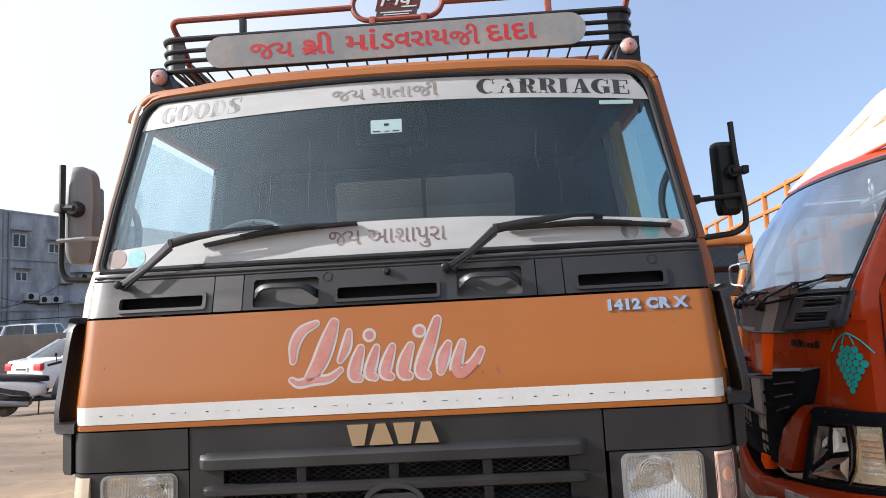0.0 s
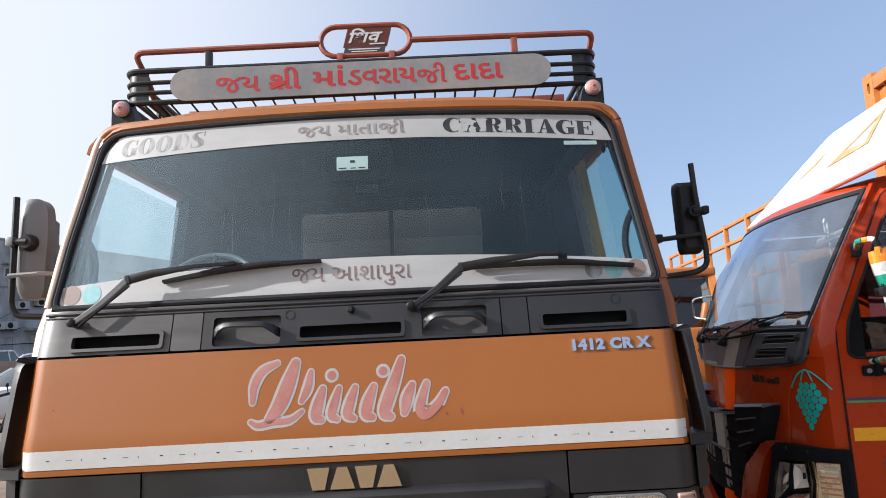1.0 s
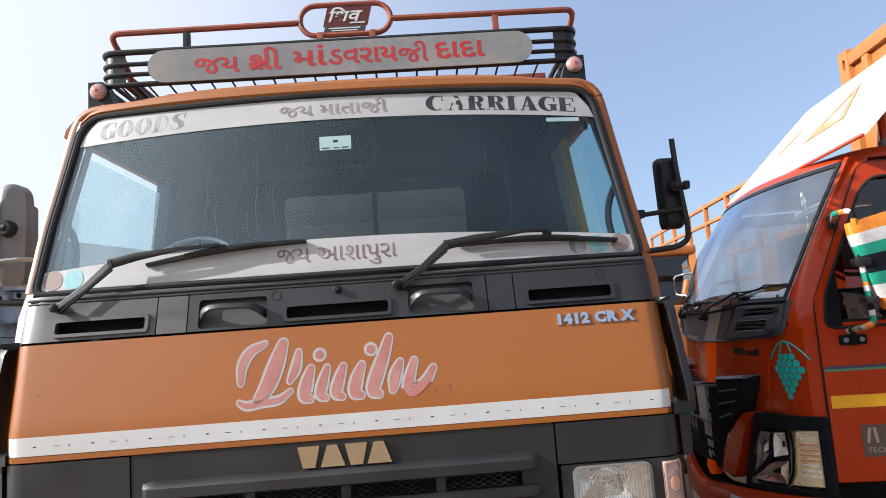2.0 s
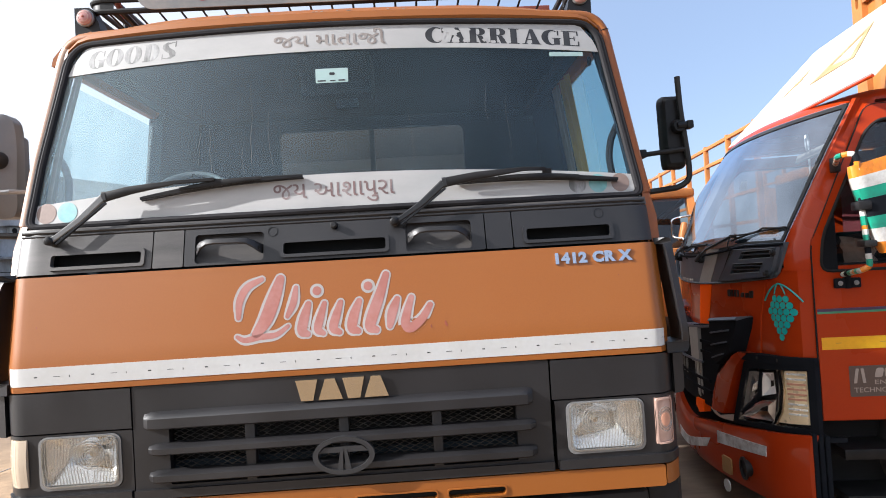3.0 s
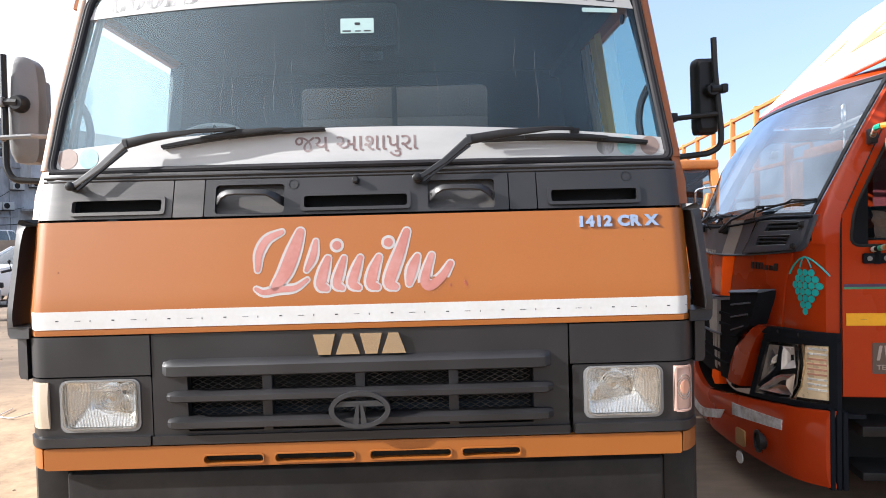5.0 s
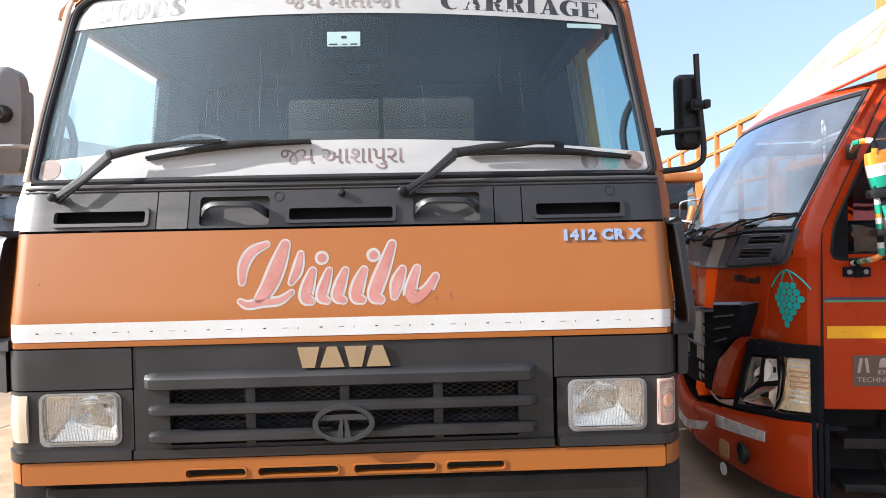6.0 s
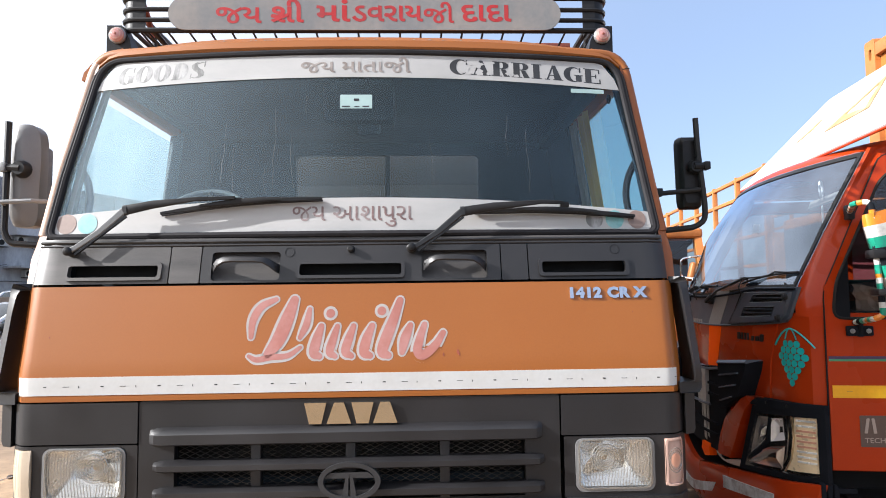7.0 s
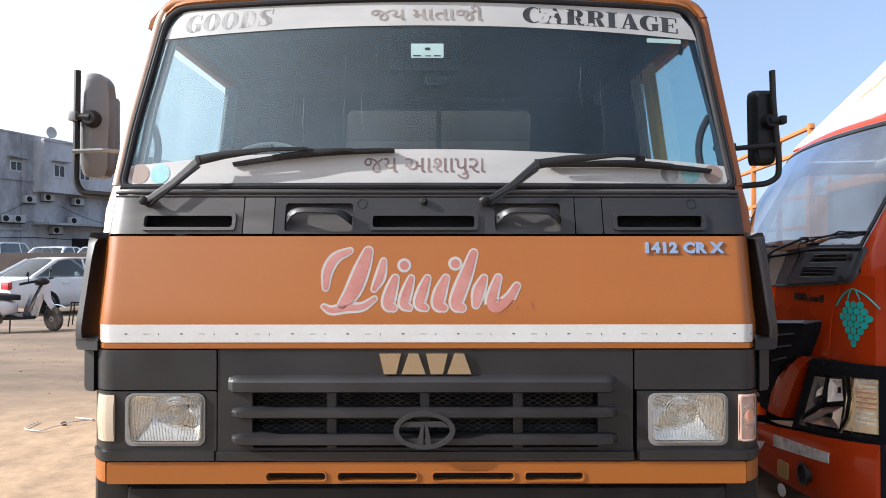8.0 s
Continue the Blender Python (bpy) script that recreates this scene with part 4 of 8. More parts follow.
    part("film_scrap", plate(bmesh.new(), rrect(0.80, 0.93, 2.150, 2.166, 0.003), [], pane, 0.0012, 0.003), M_CREAM, W)
    rr = random.Random(3)
    bm = bmesh.new()
    for x, z0, z1 in ((-0.475, 1.80, 2.03), (-0.445, 1.77, 1.93), (-0.33, 1.76, 1.86), (-0.30, 1.79, 2.08), (-0.235, 1.78, 1.98), (0.265, 1.78, 1.97), (-0.19, 2.05, 2.13), (0.62, 1.76, 2.0), (0.55, 1.9, 2.05)):
        xs, pts = x, []
        for z in span(z1, z0, 10):
            pts.append(pane(xs, z, 0.0012))
            xs += rr.uniform(-0.004, 0.004)
        tube(bm, pts, 0.0004, 4)
    part("water_staining", bm, M_RUNS, W, "dried pale water runs")["kind"] = "stuff"
    # wipers: pivot, folded arm in two pieces, bridge and blade
    for piv, elb, mid, end, b0, b1 in (((-0.961, 1.556), (-0.796, 1.699), (-0.552, 1.734), (-0.415, 1.735), (-0.680, 1.690), (-0.115, 1.737)),
                                       ((0.196, 1.558), (0.371, 1.682), (0.654, 1.717), (0.735, 1.712), (0.420, 1.686), (1.002, 1.671))):
        P = face(piv[0], piv[1], 0.0)
        w = part("wiper", lathe(bmesh.new(), [(0.017, 0.0), (0.018, -0.012), (0.012, -0.016), (0.012, -0.030), (0.015, -0.032), (0.015, -0.048), (0.010, -0.054), (0.003, -0.056)], P, "y", 16), M_BLACK, T, "black windscreen wiper with a folded arm")
        A, B, D, C = Vector((P.x, P.y - 0.042, P.z)), pane(*elb, 0.055), pane(*mid, 0.058), pane(*end, 0.045)
        # the left lower arm is coloured pale in place of sun glare
        part("wiper_arm", flat_arm([(A - (B - A).normalized() * 0.010, 0.007), (A, 0.011), (A.lerp(B, 0.10) + Vector((0.004, 0, -0.004)), 0.0085), (A.lerp(B, 0.5) + Vector((0.008, 0, -0.006)), 0.0105), (B, 0.0125)], 0.010), M_GLAREARM if piv[0] < 0 else M_ARM, w, "lower arm with sun glare put into its pale colour" if piv[0] < 0 else "black lower arm")
        part("arm_channel", flat_arm([(A.lerp(B, t) + Vector((0.019 - 0.004 * t, 0.004, -0.014 + 0.002 * t)), 0.0045) for t in (0.02, 0.3, 0.6, 0.95)], 0.010), M_ARM, w)
        q = (D - B).normalized()
        part("arm_collar", flat_arm([(B - q * 0.004, 0.0175), (B + q * 0.010, 0.0175)], 0.0125), M_ARM, w)
        part("upper_arm", flat_arm([(B + q * 0.010, 0.0165), (B.lerp(D, 0.4) + Vector((0, -0.002, 0.004)), 0.0140), (D, 0.0072), (C + Vector((0, 0, 0.004)), 0.0062)], 0.009), M_BLACK, w)
        line = [pane(b0[0] + (b1[0] - b0[0]) * k / 16, b0[1] + (b1[1] - b0[1]) * k / 16 + 0.010 * math.sin(math.pi * k / 16), 0.026) for k in range(17)]
        bl = part("wiper_blade", flat_arm([(q2, 0.0045 + 0.0060 * math.sin(math.pi * (k + 0.5) / 17)) for k, q2 in enumerate(line)], 0.006), M_BLACK, w)
        part("blade_bridge", flat_arm([(line[k] + Vector((0, -0.012, 0.003)), 0.006 + 0.004 * math.sin(math.pi * (k - 4) / 8)) for k in range(4, 13)], 0.005), M_BLACK, bl)
        part("blade_rubber", flat_arm([(q2 + Vector((0, 0.014, -0.006)), 0.003) for q2 in line], 0.010), M_RUBBER, bl)
        part("blade_clip", box(bmesh.new(), -0.016, 0.016, -0.006, 0.014, -0.012, 0.006, 0.003, m=Matrix.Translation(C + Vector((0.006, 0.008, 0)))), M_BLACK, bl)
    # pillars, roof, sides
    for sx in (-1, 1):
        rings = []
        for z in span(1.44, 2.275, 9):
            zi = min(max(z, 1.612), 2.26)
            xe = pane_edge(zi) + 0.010
            y0 = pane(xe, zi, 0.0).y if z > 1.612 else 0.088 + 0.066 * (z - 1.44) / 0.172
            hw = half_width(z)
            rings.append([Vector((pull(sx * x, z), y0 + dy, z)) for x, dy in ((xe, -0.004), (xe + 0.45 * (hw - xe), -0.001), (hw - 0.008, 0.012), (hw, 0.035), (hw + 0.001, 0.11), (hw - 0.012, 0.112), (xe + 0.004, 0.02))])
        # the driver's side pillar carries its glare as a paler base colour
        part("windscreen_pillar", loft(bmesh.new(), rings), M_GLAREPILLAR if sx < 0 else M_DULL, T, "windscreen pillar with sun glare put into its pale colour" if sx < 0 else "dull red-ochre windscreen pillar")
        # drip moulding beside the pillar
        pts = [Vector((pull(sx * (half_width(z) + (0.010 if sx > 0 else 0.003)), z), pane(1.0, z, 0).y + 0.075, z)) for z in span(1.62, 2.262, 8)]
        part("drip_rail", tube(bmesh.new(), pts, 0.009 if sx > 0 else 0.006, 6), M_RUBBER if sx > 0 else M_GLAREPILLAR, T)
        d = part("door", sheet(bmesh.new(), lambda u, v, w: Vector((sx * (half_width(v) + 0.004 * math.sin((v - 0.75) * 4) + w), u, v)), span(0.26, 1.06, 4), [0.75, 1.0, 1.2, 1.4, 1.52], -0.05, 0.0), M_PAINT, T)
        back = 1.15 if sx < 0 else 1.07
        g = lambda u, v, w: Vector((sx * (half_width(v) - 0.02 + w), u, v))
        bm = bmesh.new()
        q = [[bm.verts.new(g(u, v, 0.0)) for v in (1.5, 1.8, 2.212 if sx > 0 else 2.178)] for u in (0.25, 0.65, back - 0.02)]
        for i in (0, 1):
            for j in (0, 1):
                bm.faces.new((q[i][j], q[i + 1][j], q[i + 1][j + 1], q[i][j + 1]))
        part("door_glass", bm, M_SIDEGLASS if sx < 0 else M_SIDEGLASS_TINTED, d, "cyan-tinted door glass")
        if sx > 0:
            for u0, u1, mt in ((0.735, 0.905, M_CURTAIN), (0.920, 0.985, M_CURTAINGREY), (0.998, 1.050, M_CURTAINGREY)):
                cu = sheet(bmesh.new(), lambda u, v, w: g(u, v, -0.035 - 0.008 * math.sin(u * 75) + w), span(u0, u1, 16), [1.56, 1.9, 2.235], -0.001, 0.001)
                part("door_curtain", cu, mt, d, "yellowish folded curtain inside the door window")
            part("curtain_clip", ball(bmesh.new(), (1.022, 0.47, 2.205), 0.010, 0.018, 0.022, 10, 8), M_BLACK, d)
        part("door_handle", boxed(sx * 1.118, sx * 1.138, 0.86, 0.98, 1.30, 1.33, 0.006), M_BLACK, d)
        part("roof_side", loft(bmesh.new(), [[Vector((sx * x, y, z)) for x, z in ((half_width(2.22), 2.22), (half_width(2.25) - 0.004, 2.25), (1.012, 2.285), (0.985, 2.306), (0.90, 2.345), (0.90, 2.32), (0.96, 2.285), (half_width(2.22) - 0.03, 2.22))] for y in (0.27, 0.7, 1.62)]), M_PAINT, T)
        part("rear_corner", loft(bmesh.new(), [[Vector((sx * x, y, z)) for x, y in ((half_width(z), back), (half_width(z), 1.58), (half_width(z) - 0.05, 1.62), (half_width(z) - 0.04, 1.58), (half_width(z) - 0.04, back))] for z in (0.75, 1.45, 2.2, 2.345)]), M_PAINT, T)
        part("rear_corner_lining", loft(bmesh.new(), [[Vector((sx * x, y, z)) for x, y in ((half_width(z) - 0.001, back - 0.025), (half_width(z) - 0.001, back - 0.003), (half_width(z) - 0.044, back - 0.001), (half_width(z) - 0.044, 1.56), (half_width(z) - 0.07, 1.56), (half_width(z) - 0.07, back - 0.025))] for z in (0.80, 1.45, 2.2, 2.30)]), M_DARK, T)
        part("roof_side_lining", boxed(min(sx * 0.93, sx * 0.985), max(sx * 0.93, sx * 0.985), 0.34, 1.56, 2.236, 2.284), M_DARK, T)
        # driver's side lining and grip are lightened to paint in the glass's veiling reflection
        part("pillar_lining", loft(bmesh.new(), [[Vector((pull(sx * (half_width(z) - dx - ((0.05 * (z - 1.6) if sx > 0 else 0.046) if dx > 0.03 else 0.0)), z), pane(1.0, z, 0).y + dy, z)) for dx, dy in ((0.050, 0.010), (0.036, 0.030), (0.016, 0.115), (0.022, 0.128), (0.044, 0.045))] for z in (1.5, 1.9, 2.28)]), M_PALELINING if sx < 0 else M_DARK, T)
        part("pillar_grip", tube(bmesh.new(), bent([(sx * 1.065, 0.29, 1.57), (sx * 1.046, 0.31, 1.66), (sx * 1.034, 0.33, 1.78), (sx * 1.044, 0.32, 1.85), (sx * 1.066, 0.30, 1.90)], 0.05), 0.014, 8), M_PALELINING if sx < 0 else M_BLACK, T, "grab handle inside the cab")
    rings = []
    prof = ((0.0, 2.288), (-0.014, 2.312), (-0.008, 2.338), (0.025, 2.362), (0.11, 2.388), (0.40, 2.420), (1.45, 2.435), (1.45, 2.395), (0.40, 2.380), (0.07, 2.335), (0.03, 2.292))
    for x in span(-1.0, 1.0, 50):
        y0 = pane(x, 2.288, 0).y
        over = max(0.0, abs(x) - 0.92)
        low = 2.288 - 0.11 + math.sqrt(0.0121 - over * over)
        k = 1 - 0.62 * (max(0.0, abs(x) - 0.45) / 0.55) ** 2
        rings.append([Vector((pull(x, 2.24), min(y0 + dy, 1.63), low + (z - 2.288) * k)) for dy, z in prof])
    part("roof", loft(bmesh.new(), rings), M_PAINT, T, "ochre-orange cab roof with chipped edge")
    # the rolled rim runs round the windscreen's top corners into the pillars
    rim = [pane(x, z, -0.012) for x, z in pane_outline(0.030) if z > 1.612]
    rim.sort(key=lambda q: math.atan2(q.x, q.z - 1.2))
    cut = next(i for i, q in enumerate(rim) if q.x > 0 or q.z > 2.262)
    turn = next(i for i, q in enumerate(rim) if q.x > 0.9 and q.z < 2.262)
    part("roof_rim", tube(bmesh.new(), rim[cut:turn + 1], 0.022, 12), M_PAINT, T)
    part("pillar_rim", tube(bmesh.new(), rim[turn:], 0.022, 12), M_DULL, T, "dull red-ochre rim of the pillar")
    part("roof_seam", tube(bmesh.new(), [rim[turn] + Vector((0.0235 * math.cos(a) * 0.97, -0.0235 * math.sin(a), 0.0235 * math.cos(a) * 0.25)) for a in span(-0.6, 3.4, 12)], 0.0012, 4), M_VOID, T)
    part("pillar_rim", tube(bmesh.new(), rim[:cut + 1], 0.022, 12), M_GLAREPILLAR, T, "pillar rim with sun glare put into its pale colour")
    bm = bmesh.new()
    rng = random.Random(5)
    for i in range(20):
        x = rng.gauss(-0.35 if i % 2 else 0.12, 0.13)
        bars(bm, lambda x, z, w: Vector((x, pane(x, 2.288, 0).y - 0.009 + (z - 2.338) * 1.2 - w, z)), [(x, x + rng.uniform(0.003, 0.010), 2.341, 2.341 + rng.uniform(0.002, 0.006), 0)], 0.0006, 0.0016)
    part("roof_paint_chips", bm, M_SILVER, T, "pale chips in the paint")["kind"] = "stuff"
    part("ceiling_lining", boxed(-0.97, 0.97, 0.36, 1.58, 2.285, 2.30), M_DARK, T)
    hole = rrect(-0.50, 0.57, 1.72, 2.215, 0.03)
    fr = lambda x, z, w: Vector((x, 1.60 - w, z))
    bw = part("rear_wall", plate(bmesh.new(), rrect(-1.06, 1.06, 0.75, 2.36, 0.02), [hole], fr, -0.02, 0.02), M_DARK, T, "dark cab back wall")
    part("rear_window_bar", boxed(0.020, 0.048, 1.585, 1.615, 1.72, 2.215), M_BLACK, bw)
    rg = part("rear_window", plate(bmesh.new(), hole, [], fr, -0.002, 0.0), M_REARGLASS, bw)
    rg.visible_shadow = False
    bm = plate(bmesh.new(), [(y, z) for y, z in ((0.17, 1.15), (0.62, 1.15), (0.60, 1.48), (0.50, 1.57), (0.22, 1.585), (0.17, 1.57))], [], lambda y, z, w: Vector((w, y, z)), -1.04, 1.04)
    part("dashboard", bm, M_DARK, T)
    part("cab_floor", boxed(-1.06, 1.06, 0.08, 1.60, 0.74, 0.79), M_DARK, T)
    part("engine_cover", boxed(-0.30, 0.30, 0.55, 1.55, 0.79, 1.28, 0.05), M_DARK, T)
    for x in (-0.62, 0.62):
        s = part("seat", boxed(x - 0.26, x + 0.26, 0.80, 1.32, 1.10, 1.26, 0.05), M_SEAT, T)
        part("seat_backrest", boxed(x - 0.25, x + 0.25, 1.28, 1.42, 1.22, 1.80, 0.05), M_SEAT, s)
        part("seat_base", boxed(x - 0.22, x + 0.22, 0.84, 1.28, 0.79, 1.10), M_BLACK, s)
    m = pose(-0.72, 0.66, 1.690, 58, 0, 0)
    pts = [m @ Vector((0.215 * math.cos(2 * math.pi * i / 36), 0.215 * math.sin(2 * math.pi * i / 36), 0)) for i in range(36)]
    sw = part("steering_wheel", tube(bmesh.new(), pts, 0.012, 8, closed=True), M_GREYSTEEL, T, "grey steering wheel")
    bm = bmesh.new()
    for a in (0, 120, 240):
        tube(bm, [m @ Vector((0, 0, -0.02)), m @ Vector((0.21 * math.cos(radians(a + 90)), 0.21 * math.sin(radians(a + 90)), 0))], 0.011, 6)
    tube(bm, [m @ Vector((0, 0, 0.0)), m @ Vector((0, 0, -0.25))], 0.03, 10)
    part("steering_column", bm, M_BLACK, sw)
    part("roof_console", boxed(-0.16, 0.13, 0.36, 0.50, 2.085, 2.26, 0.03), M_DARK, T)
    part("interior_mirror", boxed(-0.02, 0.07, 0.37, 0.39, 2.035, 2.075, 0.008), M_DARK, T)
    build_grille(T)
    build_lamps(T)
    build_rack(T)
    build_mirrors(T)
    # valance and bumper
    holes = [rrect(a, b, 0.629, 0.655, 0.011) for a, b in ((-0.529, -0.335), (-0.294, -0.033), (0.019, 0.286), (0.324, 0.515))]
    v = part("valance", plate(bmesh.new(), dense(rrect(-1.055, 1.055, 0.618, 0.690, 0.008), 0.05), holes, face, -0.02, 0.006, 0.04), M_PAINT, T, "ochre-orange slotted valance")
    for h in holes:
        part("slot_rim", plate(bmesh.new(), [(x + (0.004 if x > sum(q[0] for q in h) / len(h) else -0.004), z + (0.004 if z > 0.642 else -0.004)) for x, z in h], [h], face, 0.006, 0.010), M_PAINT, v)
    for sx in (-1, 1):
        a, b = sorted((sx * 1.059, sx * 1.125))
        part("valance_end", sheet(bmesh.new(), face, span(a, b, 6), [0.625, 0.655, 0.690], -0.06, 0.006), M_PAINT, T)
        part("bumper_end", boxed(min(sx * 1.0, sx * 1.14), max(sx * 1.0, sx * 1.14), 0.06, 0.30, 0.36, 0.655, 0.04, 3), M_BLACK, T)
    part("bumper", boxed(-1.01, 1.01, 0.03, 0.12, 0.36, 0.60, 0.025, 3), M_BLACK, T, "black steel bumper")
    part("under_tray", boxed(-1.0, 1.0, 0.06, 0.30, 0.60, 0.72), M_VOID, T)
    part("radiator", boxed(-0.62, 0.62, 0.10, 0.16, 0.62, 1.06), M_VOID, T)
    # chassis, wheels, load body
    for x in (-0.42, 0.42):
        part("chassis_rail", boxed(x - 0.04, x + 0.04, 0.2, 7.2, 0.62, 0.84, 0.01), M_BLACK, T)
    for y in (0.95, 5.4):
        for sx in (-1, 1):
            wheel(T, (sx * 0.96, y, 0.47), 0.47, 0.26, "x")
        part("axle", tube(bmesh.new(), [(-0.9, y, 0.47), (0.9, y, 0.47)], 0.07, 10), M_BLACK, T)
    part("engine_block", boxed(-0.36, 0.36, 0.22, 1.55, 0.34, 0.80, 0.05), M_VOID, T)
    part("gearbox", boxed(-0.22, 0.22, 1.55, 2.4, 0.40, 0.72, 0.06), M_VOID, T)
    for sx in (-1, 1):
        bm = loft(bmesh.new(), [[Vector((sx * x, 0.95 + r * math.cos(a), 0.47 + r * math.sin(a))) for x, r in ((0.80, 0.56), (1.11, 0.56), (1.11, 0.54), (0.80, 0.54))] for a in [radians(10 + 16 * i) for i in range(11)]])
        part("wheel_arch", bm, M_BLACK, T)
    part("load_floor", boxed(-1.12, 1.12, 1.95, 7.4, 0.98, 1.10, 0.01), M_BODY, T)
    for sx in (-1, 1):
        a, b = sorted((sx * 1.07, sx * 1.12))
        part("load_side", boxed(a, b, 1.99, 7.4, 1.10, 2.05, 0.01), M_BODY, T, "ochre-orange load body side")
    for i in range(6):
        part("headboard_plank", boxed(-1.07, 1.07, 1.95, 1.985, 1.10 + 0.2 * i, 1.2985 + 0.2 * i, 0.004), M_PLANK, T, "weathered grey-brown plank")
    return T


def build_grille(T):
    z0, z1 = 0.735, 0.922
    g = part("grille", plate(bmesh.new(), rrect(-0.692, 0.682, 0.696, 1.060, 0.006, 2), [rrect(-0.578, 0.566, z0, z1, 0.006)], face, -0.03, 0.0), M_PLASTIC, T, "weathered black plastic grille")
    bm = sheet(bmesh.new(), face, span(-0.692, 0.682, 2), [0.696, 0.706, 0.724], 0.0, 0.012)
    part("grille_lip", bm, M_PLASTIC, g)

    def rib(x0, x1, za, zb, proud, top=0.006):
        ring = []
        for x, sc in ((x0, 0.3), (x0 + 0.02, 0.9), (x0 + 0.045, 1.0), (x1 - 0.045, 1.0), (x1 - 0.02, 0.9), (x1, 0.3)):
            p = proud * sc
            dz = 0.006 * (1 - sc)
            ring.append([face(x, za + dz, -0.01), face(x, za + dz, p * 0.75), face(x, za + 0.005 + dz, p), face(x, zb - top - dz, p), face(x, zb - top * 0.75 - dz, p * 0.85), face(x, zb - dz, -0.004), face(x, zb - dz, -0.01)])
        return loft(bmesh.new(), ring)

    part("grille_bar", rib(-0.655, 0.622, 0.920, 0.978, 0.030, 0.022), M_PLASTIC, g, "broad top bar")
    part("grille_bar", rib(-0.643, 0.628, 0.838, 0.872, 0.036, 0.012), M_PLASTIC, g)
    part("grille_bar", rib(-0.643, 0.628, 0.750, 0.786, 0.036, 0.012), M_PLASTIC, g)
    for x in (-0.315, -0.008, 0.300):
        part("grille_post", boxed(x - 0.016, x + 0.016, -0.004, 0.03, z0 - 0.002, z1 + 0.002, 0.003), M_PLASTIC, g)
    bm = bmesh.new()
    cw, ch = 0.034, 0.017
    rows = int((z1 - z0) / ch) + 1
    for r in range(rows):
        for s in (-1, 1):
            pts = [Vector((-0.578 + cw / 2 * i, 0.045 + 0.003 * (i % 2), z0 + ch * r + s * (ch / 2 if i % 2 else 0.0008))) for i in range(int(1.144 / cw * 2) + 1)]
            tube(bm, pts, 0.0016, 4)
    part("grille_mesh", bm, M_MESH, g, "expanded metal mesh")["kind"] = "stuff"
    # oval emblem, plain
    cx, cz, w = -0.008, 0.803, 0.045
    bm = plate(bmesh.new(), ellipse(cx, cz, 0.100, 0.061, 40), [ellipse(cx, cz, 0.083, 0.047, 40)], face, w - 0.02, w)
    e = part("oval_emblem", bm, M_EMBLEM, g, "plain oval grey badge")
    bm = bmesh.new()
    plate(bm, [(cx - 0.024, cz - 0.050), (cx - 0.004, cz - 0.050), (cx - 0.002, cz + 0.020), (cx - 0.010, cz + 0.020)], [], face, w - 0.016, w - 0.003)
    plate(bm, [(cx + 0.004, cz - 0.050), (cx + 0.024, cz - 0.050), (cx + 0.010, cz + 0.020), (cx + 0.002, cz + 0.020)], [], face, w - 0.016, w - 0.003)
    plate(bm, [(cx - 0.082, cz + 0.010), (cx + 0.082, cz + 0.010), (cx + 0.060, cz + 0.028), (cx - 0.060, cz + 0.028)], [], face, w - 0.016, w - 0.004)
    part("emblem_cross", bm, M_EMBLEM, e)
    # maker's badge as four plain blocks
    bm = bmesh.new()
    for i, x in enumerate((-0.122, -0.045, 0.032, 0.106)):
        a, b = (0.020, 0.036) if i % 2 == 0 else (0.040, 0.016)
        plate(bm, [(x - a, 0.979), (x + a, 0.979), (x + b, 1.047), (x - b, 1.047)], [], face, 0.0, 0.010)
    pieces("badge_block", bm, M_GOLD, g, "brushed gold badge block")


